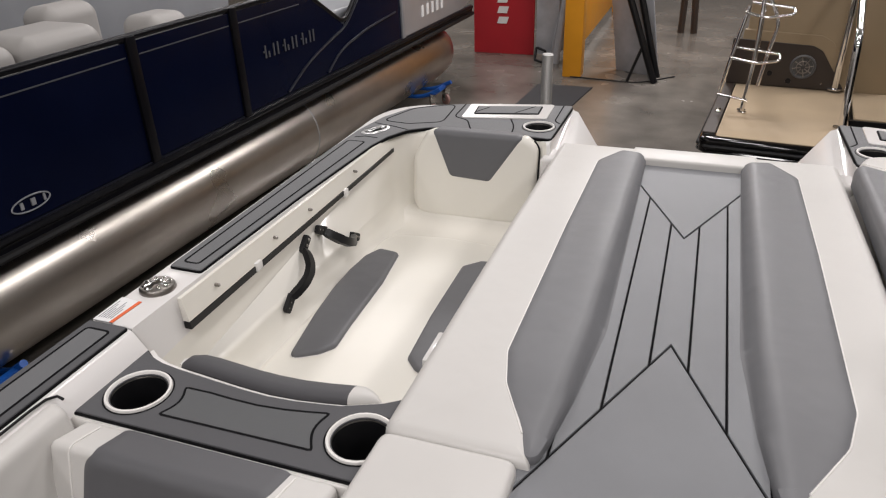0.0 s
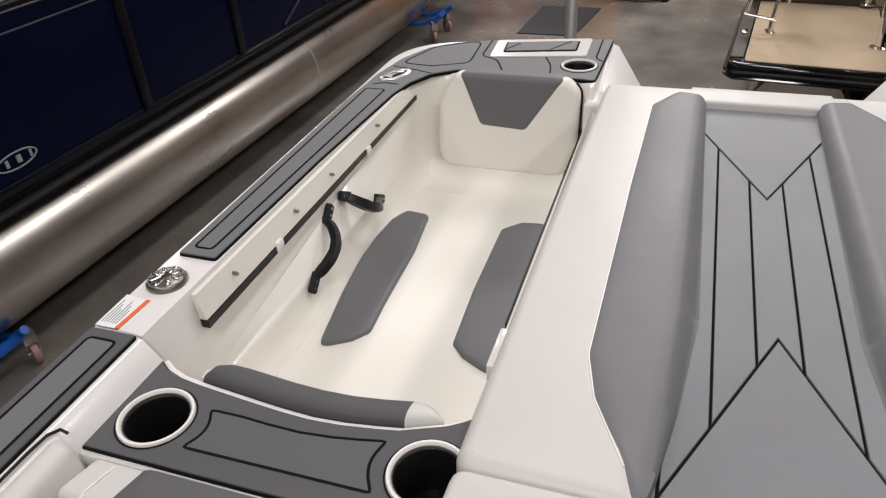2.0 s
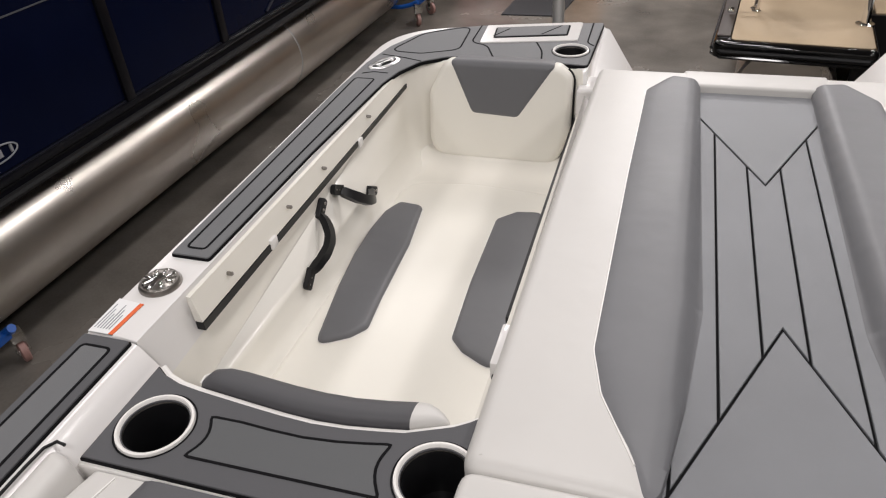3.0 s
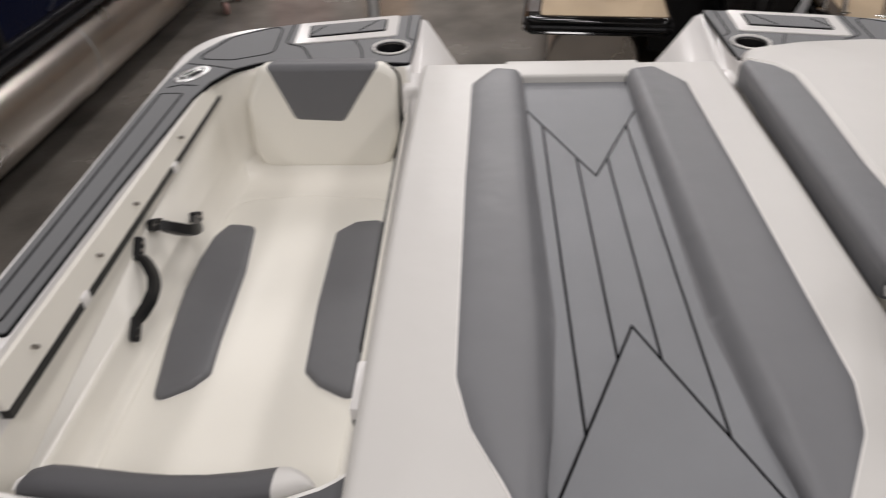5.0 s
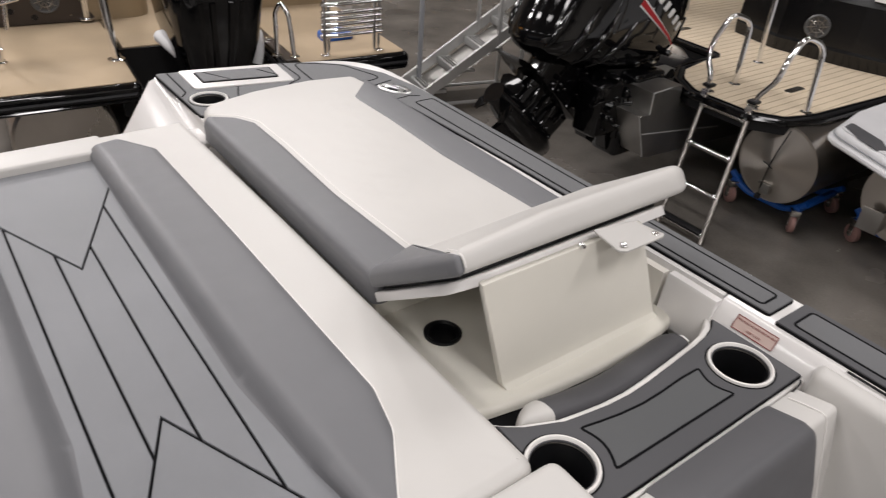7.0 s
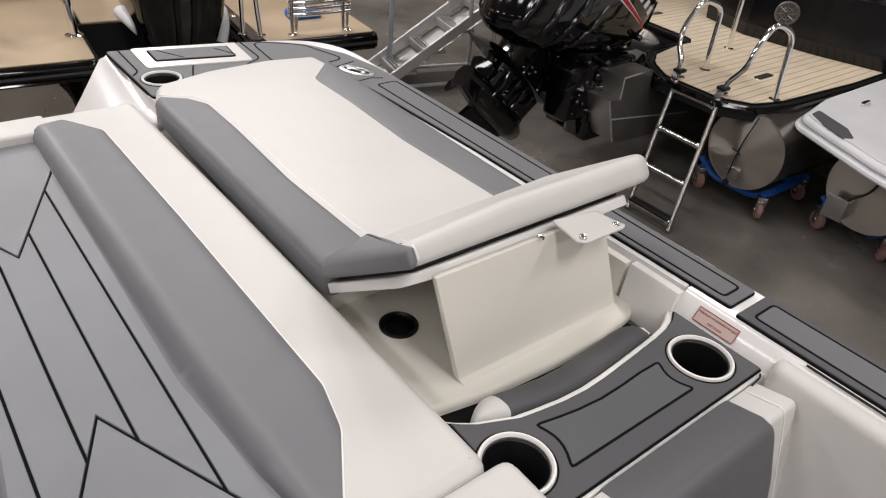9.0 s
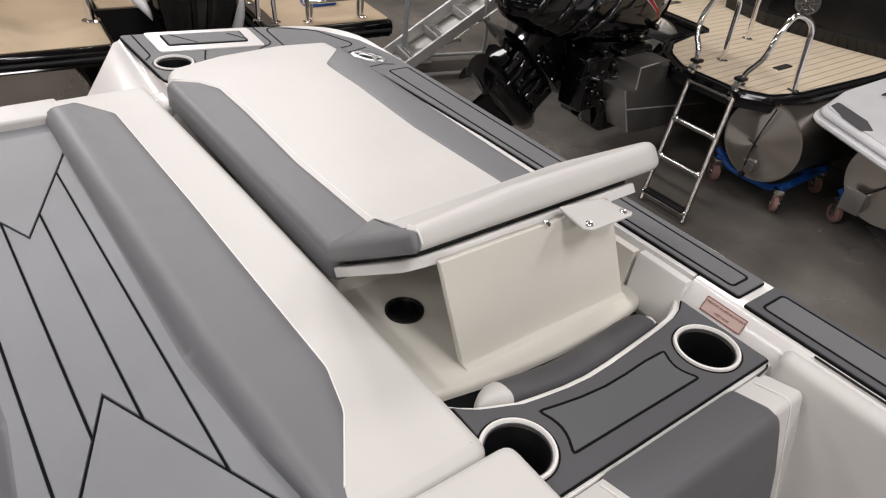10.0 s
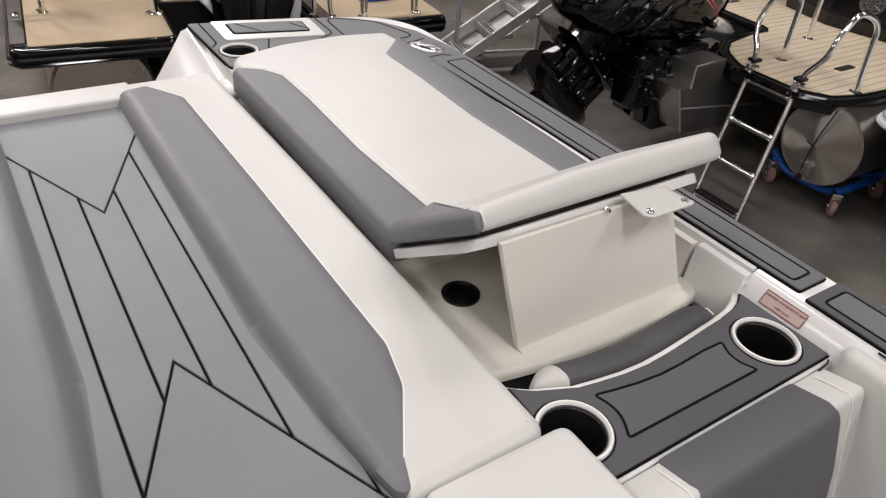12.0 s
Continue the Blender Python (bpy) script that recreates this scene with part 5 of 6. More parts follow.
    for k in range(7):
        sx = -1 if k % 2 else 1
        bm = bmesh.new()
        tube(bm, bent([(sx * (0.06 + 0.02 * k), 0.20, -0.10 - 0.03 * k), (sx * (0.12 + 0.015 * k), 0.36 + 0.01 * k, -0.18 - 0.05 * (k % 3)), (sx * 0.17, 0.42, -0.34 + 0.03 * k), (sx * 0.10, 0.30, -0.46)], 0.10), 0.009 + 0.002 * (k % 3), 8)
        part("hose", bm, BLACK_GLOSS, t)
    for k in range(4):
        bm = bmesh.new()
        tube(bm, [(0.05 * (k - 1.5), -0.44 + 0.012 * abs(k - 1.5), 0.02), (0.045 * (k - 1.5), -0.37, -0.20), (0.03 * (k - 1.5), -0.30, -0.38)], 0.012, 8)
        part("back_rib", bm, BLACK_GLOSS, t)
    bm = bmesh.new()
    tube(bm, [(0, -0.34, -0.60), (0, -0.30, -0.66)], [0.02, 0.03], 8)
    part("trim_tab", bm, BLACK_GLOSS, t)
    bm = bmesh.new()
    for k in range(5):
        tube(bm, bent([(-0.10 + 0.05 * k, 0.16, 0.14), (-0.11 + 0.05 * k, 0.30 + 0.02 * k, 0.10), (-0.05 + 0.02 * k, 0.42, -0.06)], 0.08), 0.012, 6)
    part("hose_bundle", bm, RUBBER, t)
    return t


# ---- navy pontoon boat beside the runabout ----
navy = thing("navy_pontoon_boat", "navy blue pontoon boat with black rails and aluminium tubes", "pontoon boat")
placed(navy, pose(-3.035, 0, 0, 0, 0, -2.4))


def long_tube(x):
    bm = bmesh.new()
    n, z, r = 48, 0.47, 0.318

    def ring(rad, y):
        return [Vector((x + rad * math.cos(2 * math.pi * i / n), y, z + rad * math.sin(2 * math.pi * i / n))) for i in range(n)]

    loft(bm, [ring(r, -3.2), ring(r, 7.75), ring(r * 0.985, 7.95), ring(r * 0.93, 8.10), ring(r * 0.80, 8.20), ring(r * 0.6, 8.25)], cap_first=True)
    ob = part("pontoon_tube", bm, ALU, navy, "brushed aluminium pontoon tube")
    for y in (4.98, 0.9):
        bm = bmesh.new()
        loft(bm, [ring(r - 0.002, y - 0.010), ring(r + 0.005, y - 0.005), ring(r + 0.005, y + 0.005), ring(r - 0.002, y + 0.010)], cap_last=False)
        part("weld_seam", bm, STAIR, ob)


for x in (-0.38, -2.15):
    long_tube(x)
bm = bmesh.new()
cushion(bm, rounded([(-2.55, -3.2), (0.0, -3.2), (0.0, 8.55), (-0.25, 8.75), (-2.3, 8.75), (-2.55, 8.55)], 0.08, 5), 0.80, 0.885, 0.02, 4)
part("deck_frame", bm, DARK_TRIM, navy, "black deck rim")
for z, dx, mt in ((0.905, 0.004, DARK_TRIM), (0.835, 0.018, RUBBER)):
    bm = bmesh.new()
    tube(bm, [(dx, -3.2, z), (dx, 2.0, z), (dx, 8.5, z)], 0.020, 8)
    part("rub_rail", bm, mt, navy)
bm = bmesh.new()
box(bm, -0.02, 0.0, -3.2, 8.5, 0.925, 0.932)
part("trim_line", bm, SWOOSH, navy, smooth=False)
posts = [-2.0, -1.1, 0.25, 1.30, 3.14, 4.03]
for y in posts:
    bm = bmesh.new()
    box(bm, -0.05, 0.012, y - 0.034, y + 0.034, 0.92, 1.63, 0.006)
    part("fence_post", bm, DARK_TRIM, navy)
flat_panels = [(a, e, [(a + 0.03, 0.94), (e - 0.03, 0.94), (e - 0.03, 1.60), (a + 0.03, 1.60)]) for a, e in zip(posts, posts[1:])]
flat_panels.append((4.03, 4.86, [(4.06, 0.94), (5.46, 0.94), (5.46, 1.25), (5.16, 1.44), (4.86, 1.60), (4.06, 1.60)]))
flat_panels.append((0, 0, [(5.462, 0.94), (6.56, 0.94), (6.56, 1.62), (5.95, 1.60), (5.72, 1.46), (5.462, 1.25)]))
for a, e, pts in flat_panels:
    bm = bmesh.new()
    loft(bm, [[Vector((x, y, z)) for y, z in pts] for x in (-0.025, -0.005)], cap_first=True)
    pnl = part("fence_panel", bm, NAVY, navy, "navy blue gloss fence panel", smooth=False)
    if e:
        bm = bmesh.new()
        box(bm, -0.006, -0.001, a + 0.05, e - 0.05, 1.523, 1.529)
        part("pin_stripe", bm, EMBLEM, pnl, smooth=False)
bm = bmesh.new()
tube(bm, bent([(-0.015, -3.0, 1.625), (-0.015, 2.0, 1.625), (-0.015, 4.86, 1.622), (-0.015, 5.46, 1.27), (-0.015, 5.75, 1.50), (-0.015, 6.0, 1.625), (-0.015, 6.6, 1.64), (-0.2, 8.3, 1.62)], 0.12), 0.020, 10)
part("top_rail", bm, DARK_TRIM, navy)
# swoosh mouldings on the third panel
for pts in ([(4.54, 0.95), (4.79, 1.07), (4.97, 1.13), (5.20, 1.19), (5.46, 1.25), (5.72, 1.44)], [(5.12, 0.95), (5.31, 1.06), (5.46, 1.10), (5.83, 1.16), (6.41, 1.20)]):
    bm = bmesh.new()
    tube(bm, bent([(0.0, y, z) for y, z in pts], 0.1), 0.010, 8)
    part("swoosh_moulding", bm, SWOOSH, navy)
bm = bmesh.new()
box(bm, -0.03, 0.014, 6.53, 6.60, 0.93, 1.63, 0.006)
part("fence_post", bm, SILVER_PRINT, navy)
bm = bmesh.new()
loft(bm, [[Vector((x, y, z)) for x, y, z in ((0.0, y, z0), (0.006, y, z0), (0.006, y, z1), (0.0, y, z1))] for y, z0, z1 in ((6.55, 0.94, 1.60), (8.2, 0.94, 1.58), (8.5, 1.0, 1.30))], cap_first=True)
bow = part("bow_panel", bm, SILVER_PRINT, navy, "silver grey bow panel")
for k in range(5):
    bm = bmesh.new()
    box(bm, 0.006, 0.010, 7.0 + k * 0.13, 7.06 + k * 0.13, 1.05, 1.16)
    part("lettering_bar", bm, WHITE, bow, smooth=False)
for k in range(6):
    y = 4.30 + k * 0.12
    bm = bmesh.new()
    for dy, z0, z1 in ((0.0, 0.0, 0.085), (0.05, 0.0, 0.085)) if k % 2 else ((0.02, 0.0, 0.085), (0.0, 0.04, 0.05), (0.06, 0.0, 0.04)):
        box(bm, -0.004, 0.003, y + dy, y + dy + 0.014, 1.245 + z0 - 0.002 * k, 1.245 + z1 - 0.002 * k)
    part("emblem_bar", bm, EMBLEM, navy, smooth=False)
bm = bmesh.new()
tube(bm, [(0.0, 2.31 + 0.108 * math.cos(a), 1.02 + 0.036 * math.sin(a)) for a in [2 * math.pi * i / 28 for i in range(28)]], 0.004, 6, closed=True)
oval = part("oval_badge", bm, SILVER_PRINT, navy, "silver oval badge")
for y, w in ((2.27, 0.02), (2.33, 0.03), (2.40, 0.015)):
    bm = bmesh.new()
    box(bm, -0.004, 0.003, y - 0.02, y - 0.02 + w * 0.8, 1.004, 1.038)
    part("badge_bar", bm, SILVER_PRINT, oval, smooth=False)
# bench backs above the rail
for y0, y1, z1, x0, x1 in ((1.30, 2.76, 1.66, -0.80, -0.36), (2.79, 3.33, 1.66, -0.80, -0.36), (3.30, 3.70, 1.715, -1.0, -0.74), (3.78, 4.14, 1.595, -0.72, -0.42)):
    bm = bmesh.new()
    cushion(bm, rounded([(x0, y0), (x1, y0), (x1, y1), (x0, y1)], 0.09, 6), 1.1, z1, 0.09, 6)
    part("bench_cushion", bm, PALE_BENCH, navy, "pale grey vinyl bench cushion")
bm = bmesh.new()
cushion(bm, rounded([(-1.0, 1.2), (-0.62, 1.2), (-0.62, 2.75), (-1.0, 2.75)], 0.09, 6), 1.0, 1.84, 0.09, 6)
part("seat_pad", bm, BLACK, navy, "dark charcoal seat pad")
bm = bmesh.new()
box(bm, -1.6, -1.55, 3.1, 6.0, 0.9, 2.3, 0.01)
part("console_panel", bm, GREY_PAINT, navy, "grey helm console panel")
bm = bmesh.new()
cushion(bm, rounded([(-0.75, -2.9), (-0.14, -2.9), (-0.14, 6.4), (-0.75, 6.4)], 0.05, 4), 0.88, 1.35, 0.04, 4)
part("bench_base", bm, GREY_PAINT, navy)
for y, t in ((7.35, 2.0), (1.90, 2.0)):
    dolly(-3.035 - 0.38 + 0.042 * y, y, -2.4, z=0.20 if y > 5 else 0.17, wide=0.98 if y > 5 else 0.62)

# ---- tan pontoon boat behind the runabout ----
tan = thing("tan_pontoon_boat", "tan pontoon boat with beige stern decks and chrome rails", "pontoon boat")
placed(tan, pose(0.03, 4.78, 0, 0, 0, -5.8))
D = 0.78
for u0, u1 in ((0.0, 0.90), (1.82, 2.72)):
    bm = bmesh.new()
    cushion(bm, rounded([(u0, 0.0), (u1, 0.0), (u1, 1.45), (u0, 1.45)], [0.07, 0.05, 0.01, 0.01], 6), D - 0.10, D - 0.004, 0.03, 5)
    d = part("swim_platform", bm, BLACK_GLOSS, tan, "black-edged beige swim platform")
    bm = bmesh.new()
    tube(bm, [(u0 - 0.004, 1.4, D - 0.062), (u0 - 0.004, 0.06, D - 0.062), (u0 + 0.05, -0.004, D - 0.062), (u1 - 0.04, -0.004, D - 0.062), (u1 + 0.004, 0.05, D - 0.062), (u1 + 0.004, 1.4, D - 0.062)], 0.013, 8)
    part("rub_rail", bm, RUBBER, d)
    bm = bmesh.new()
    tube(bm, [(u0 - 0.002, 1.4, D - 0.096), (u0 - 0.002, 0.06, D - 0.096), (u0 + 0.05, -0.002, D - 0.096), (u1 - 0.04, -0.002, D - 0.096), (u1 + 0.002, 0.05, D - 0.096), (u1 + 0.002, 1.4, D - 0.096)], 0.012, 8)
    part("rub_rail", bm, BLACK_GLOSS, d)
    bm = bmesh.new()
    slab(bm, rounded([(u0 + 0.10, 0.05), (u1 - 0.02, 0.05), (u1 - 0.02, 1.44), (u0 + 0.10, 1.44)], [0.03, 0.03, 0.01, 0.01], 5), D - 0.01, D, 0.003)
    part("deck_carpet", bm, TAN_DECK, d)
    bm = bmesh.new()
    slab(bm, rounded([(u0 + 0.012, 0.10), (u0 + 0.092, 0.10), (u0 + 0.092, 1.4), (u0 + 0.012, 1.4)], 0.01, 4), D - 0.01, D + 0.004, 0.003)
    part("edge_trim", bm, BROWN, d)
    bm = bmesh.new()
    box(bm, u0 + 0.035, u0 + 0.075, 0.55, 0.62, D, D + 0.02, 0.008)
    part("cleat", bm, CHROME, d)
bm = bmesh.new()
cushion(bm, rounded([(0.0, 1.40), (2.72, 1.40), (2.72, 7.0), (0.0, 7.0)], 0.02, 4), D - 0.10, D - 0.002, 0.01, 3)
part("main_deck", bm, TAN_DECK, tan)
bm = bmesh.new()
cushion(bm, rounded([(0.92, 0.72), (1.80, 0.72), (1.80, 1.45), (0.92, 1.45)], 0.01, 3), D - 0.02, D, 0.006, 3)
part("engine_well_deck", bm, TAN_DECK, tan)
bm = bmesh.new()
box(bm, 0.86, 1.86, 0.70, 0.74, 0.3, D - 0.01)
part("engine_well", bm, BLACK, tan, smooth=False)
for u in (0.45, 2.25):
    pontoon_tube(tan, u, 0.44, 0.30, 0.12, 7.0)
pontoon_tube(tan, 1.36, 0.40, 0.28, 0.75, 7.0)
bm = bmesh.new()
cushion(bm, rounded([(0.12, 1.40), (1.26, 1.40), (1.26, 2.3), (0.12, 2.3)], [0.05, 0.2, 0.05, 0.05], 6), D, 1.62, 0.06, 5)
lf = part("lounge_block", bm, TAN, tan, "tan vinyl stern lounge")
tr = [Vector((0.02, 0.0)), Vector((0.87, 0.0)), Vector((0.67, 0.29)), Vector((0.60, 0.325)), Vector((0.03, 0.35))]
stand = pose(0, 1.402, D + 0.005, 90)
bm = bmesh.new()
slab(bm, rounded([(0.07, 0.0), (0.95, 0.0), (0.73, 0.36), (0.65, 0.40), (0.10, 0.42)], [0.01, 0.01, 0.05, 0.05, 0.01], 5), -0.02, 0.012, 0.003)
bmesh.ops.transform(bm, matrix=stand, verts=bm.verts[:])
part("speaker_surround", bm, TAN, lf)
bm = bmesh.new()
slab(bm, rounded(tr, [0.01, 0.02, 0.05, 0.05, 0.01], 5), -0.02, 0.020, 0.003)
bmesh.ops.transform(bm, matrix=stand, verts=bm.verts[:])
part("speaker_panel", bm, BROWN, lf, "dark brown speaker panel")
loudspeaker(lf, stand @ pose(0.555, 0.165, 0.018), 0.082)
for u, v in ((0.33, 0.10), (0.47, 0.05), (0.70, 0.05)):
    bm = bmesh.new()
    disc_ring(bm, (u, v), [(0.022 if u < 0.5 else 0.008, 0.018), (0.020 if u < 0.5 else 0.006, 0.026), (0.002, 0.024)], 14)
    bmesh.ops.transform(bm, matrix=stand, verts=bm.verts[:])
    part("switch_cap", bm, BLACK if u < 0.5 else STEEL, lf)
bm = bmesh.new()
cushion(bm, rounded([(1.55, 1.40), (2.66, 1.40), (2.66, 2.3), (1.55, 2.3)], 0.06, 5), D, 1.5, 0.06, 5)
part("lounge_block", bm, TAN, tan, "tan vinyl stern lounge")
# rails and folded ladders
rail(tan, [(0.84, 0.48, D), (0.82, 0.50, 1.35), (0.80, 0.90, 1.62), (0.80, 1.35, 1.62), (0.80, 1.38, D + 0.02)], 0.026)
rail(tan, [(1.82, 0.23, D), (1.83, 0.27, 1.06), (1.87, 0.26, 1.125), (1.905, 0.22, 1.05), (1.918, 0.17, D)], 0.016, 0.04)
def folding_ladder(u, v, stiles, rungs, feet, r_stile, r_rung):
    lad = thing("folding_ladder", "folded chrome boarding ladder standing on the swim platform", "ladder", group="folding ladders")
    placed(lad, tan.matrix_world @ Matrix.Translation((u, v, D)))
    for name, lines, r, bend in (("stile", stiles, r_stile, 0.1), ("rung", rungs, r_rung, 0.03)):
        for line in lines:
            bm = bmesh.new()
            tube(bm, bent(line, bend), r, 10)
            part(name, bm, CHROME, lad)
    for x, y in feet:
        bm = bmesh.new()
        disc_ring(bm, (x, y), [(0.030, 0.0), (0.030, 0.006), (0.016, 0.012)], 16)
        part("ladder_foot", bm, CHROME, lad)


folding_ladder(0.21, 0.62,
    [[(-0.17, 0.0, 0.11), (-0.13, 0.0, 0.36), (-0.06, 0.02, 0.72)], [(0.0, 0.0, 0.0), (0.025, 0.01, 0.42), (0.02, 0.02, 0.78)], [(-0.01, 0.05, 0.0), (0.03, 0.06, 0.40), (0.03, 0.07, 0.78)], [(0.07, 0.07, 0.18), (0.10, 0.07, 0.42), (0.14, 0.06, 0.62), (0.06, 0.05, 0.76)]],
    [[(-0.18, -0.01, 0.12), (0.02, -0.02, 0.09)], [(-0.13, -0.01, 0.38), (0.05, -0.03, 0.355), (0.18, 0.0, 0.375), (0.18, 0.05, 0.41), (-0.10, 0.04, 0.44)], [(-0.08, 0.0, 0.68), (0.06, -0.03, 0.655), (0.22, 0.0, 0.68), (0.22, 0.05, 0.71), (-0.05, 0.05, 0.74)]],
    ((0.0, 0.0), (-0.01, 0.05)), 0.013, 0.010)
folding_ladder(2.12, 0.12,
    [[(x, 0.02 * (k % 2), 0.0), (x, 0.02, 0.45), (x + (0.02 if k < 2 else -0.02), 0.08, 0.66)] for k, x in enumerate((0.0, 0.035, 0.37, 0.41))],
    [[(-0.02, 0.02, z), (0.10, 0.0, z), (0.43, 0.02, z)] for z in (0.13, 0.168, 0.206, 0.244, 0.282, 0.34)],
    ((0.0, 0.0), (0.41, 0.0)), 0.013, 0.015)
wrap = bmesh.new()
cushion(wrap, rounded([(0, 0), (0.26, 0.02), (0.24, 0.2), (0.02, 0.18)], 0.05, 5), 0.0, 0.045, 0.02, 4)
bag = finish("folded_cover", wrap, BLUE)
tagged(bag, "folded bright blue cover lying on the beige deck", "cover")
placed(bag, tan.matrix_world @ Matrix.Translation((2.22, 0.40, D)))
outboard(tan.matrix_world @ pose(1.38, 0.36, 0.92), "upright glossy black outboard motor behind the tan boat", 0.0, 1.12, True)
for line in ([(1.15, 0.62, 0.86), (1.175, 0.36, 0.86), (1.23, 0.31, 0.80), (1.32, 0.30, 0.70)], [(1.745, 0.62, 0.89), (1.74, 0.40, 0.885), (1.735, 0.37, 0.80), (1.71, 0.36, 0.70)]):
    arm = bmesh.new()
    tube(arm, bent(line, 0.06), 0.042, 14)
    part("engine_guard", arm, LIGHT_DECK, tan, "pale grey engine guard arm")
for u in (0.45, 2.25):
    p = tan.matrix_world @ Vector((u, 1.0, 0))
    dolly(p.x, p.y, -5.8, z=0.14)

# ---- black and teak pontoon boat ----
teak = thing("teak_deck_pontoon_boat", "black pontoon boat with a teak-look stern deck and ladder", "pontoon boat")
# local u runs aft to bow (world +x), v across (world +y)
placed(teak, Matrix.Translation((4.04, 2.30, 0)))
bm = bmesh.new()
deck = rounded([(0.0, 0.30), (0.15, 0.10), (0.42, 0.03), (1.3, -0.02), (6.0, -0.06), (6.0, 2.6), (1.0, 2.6), (0.95, 2.0), (0.90, 1.16), (0.40, 1.14), (0.15, 0.98), (0.0, 0.76)], [0.10, 0.12, 0.2, 0.3, 0.02, 0.02, 0.1, 0.1, 0.10, 0.16, 0.12, 0.10], 8)
cushion(bm, deck, D - 0.11, D - 0.012, 0.02, 4)
part("deck_rim", bm, RUBBER, teak, "black deck rim")
bm = bmesh.new()
tube(bm, at_z(inset(deck, -0.012), D - 0.03), 0.022, 8, closed=True)
part("rub_rail", bm, BLACK_GLOSS, teak)
bm = bmesh.new()
slab(bm, inset(deck, 0.035), D - 0.02, D - 0.004)
cau = part("deck_base", bm, FOAM_BLACK, teak)
# planks run across the stern, clipped to the deck's outline
ol = np.array([(p.x, p.y) for p in inset(deck, 0.045)])


def span_at(v):
    xs = []
    for (x0, y0), (x1, y1) in zip(ol, np.roll(ol, -1, 0)):
        if (y0 - v) * (y1 - v) < 0:
            xs.append(x0 + (v - y0) / (y1 - y0) * (x1 - x0))
    return (min(xs), min(max(xs), 3.2)) if xs else None


v = 0.025
while v < 2.5:
    a, b = span_at(v + 0.002), span_at(v + 0.056)
    if a and b:
        bm = bmesh.new()
        loft(bm, [[Vector((a[0], v, z)), Vector((a[1], v, z)), Vector((b[1], v + 0.058, z)), Vector((b[0], v + 0.058, z))] for z in (D - 0.008, D)], cap_first=True)
        part("plank", bm, TEAK, cau, smooth=False)
    v += 0.064
for v_, u0 in ((0.10, 0.16), (1.62, 0.9)):
    bm = bmesh.new()
    n, zc, r = 44, 0.470, 0.27

    def tring(rad, u):
        return [Vector((u, v_ + rad * math.cos(2 * math.pi * i / n), zc + rad * math.sin(2 * math.pi * i / n))) for i in range(n)]

    loft(bm, [tring(r * 0.9, u0 + 0.012), tring(r, u0 + 0.015), tring(r, 6.0)], cap_last=True)
    tb = part("pontoon_tube", bm, ALU, teak, "brushed aluminium pontoon tube with a conical stern cap")
    bm = bmesh.new()
    cone = bmesh.ops.create_cone(bm, cap_ends=False, segments=44, radius1=r * 0.995, radius2=0.004, depth=0.085)["verts"]
    bmesh.ops.transform(bm, matrix=pose(u0 - 0.025, v_, zc, 0, -90) @ pose(0, 0, 0, 0, 0, 13), verts=cone)
    part("stern_cap", bm, ALU, tb)
    bm = bmesh.new()
    box(bm, u0 - 0.050, u0 - 0.012, v_ - 0.035, v_ + 0.025, zc - 0.205, zc - 0.135, 0.004)
    box(bm, u0 - 0.040, u0 - 0.014, v_ - 0.012, v_ + 0.052, zc - 0.150, zc - 0.138, 0.002)
    sensor = part("sensor_bracket", bm, ALU_SHEET, tb, "small welded aluminium sensor bracket")
    bm = bmesh.new()
    box(bm, u0 - 0.045, u0 - 0.015, v_ + 0.012, v_ + 0.050, zc - 0.262, zc - 0.225, 0.008)
    tube(bm, bent([(u0 - 0.03, v_ + 0.03, zc - 0.23), (u0 - 0.052, v_ + 0.022, zc - 0.16), (u0 - 0.062, v_ + 0.012, zc - 0.08), (u0 - 0.075, v_, zc), (u0 - 0.062, v_ - 0.008, zc + 0.08), (u0 - 0.03, v_ - 0.04, zc + 0.25)], 0.04), 0.0045, 6)
    tube(bm, [(u0 - 0.064, v_ + 0.05, zc + 0.012), (u0 - 0.078, v_, zc + 0.006), (u0 - 0.070, v_ - 0.022, zc - 0.012)], 0.004, 6)
    part("sensor_cable", bm, RUBBER, sensor, "thin black cable tied to the cap")
# stern furniture
bm = bmesh.new()
loft(bm, [[Vector((u, vv, z)) for u, vv in ((1.74 + o, -0.02), (2.6, -0.02), (2.6, 1.5), (1.60 + o, 1.5), (1.48 + o, 1.06), (1.58 + o, 0.5))] for z, o in ((D, 0.0), (D + 0.10, -0.02), (D + 0.12, 0.0), (D + 0.45, 0.02), (D + 0.55, 0.06), (D + 0.8, 0.10))], cap_first=True)
fur = part("stern_lounge", bm, BLACK_PANEL, teak, "glossy black stern lounge moulding", smooth=False)
loudspeaker(fur, pose(1.525, 0.785, D + 0.245, 90, 0, -68), 0.082)
bm = bmesh.new()
box(bm, 1.60, 1.64, 0.22, 0.48, D + 0.5, D + 0.54, 0.004)
part("emblem_bar", bm, WHITE, fur)
rail(teak, [(0.36, 0.116, D), (0.375, 0.15, 1.20), (0.22, 0.205, 1.27), (0.125, 0.225, 1.12), (0.085, 0.225, 1.00), (0.085, 0.315, 0.87), (0.07, 0.325, 0.80)], 0.018, 0.075)
rail(teak, [(0.39, 0.675, D), (0.40, 0.685, 1.21), (0.22, 0.73, 1.27), (0.12, 0.755, 1.09), (0.08, 0.735, 0.99), (0.05, 0.66, 0.90), (0.06, 0.665, 0.79)], 0.018, 0.075)
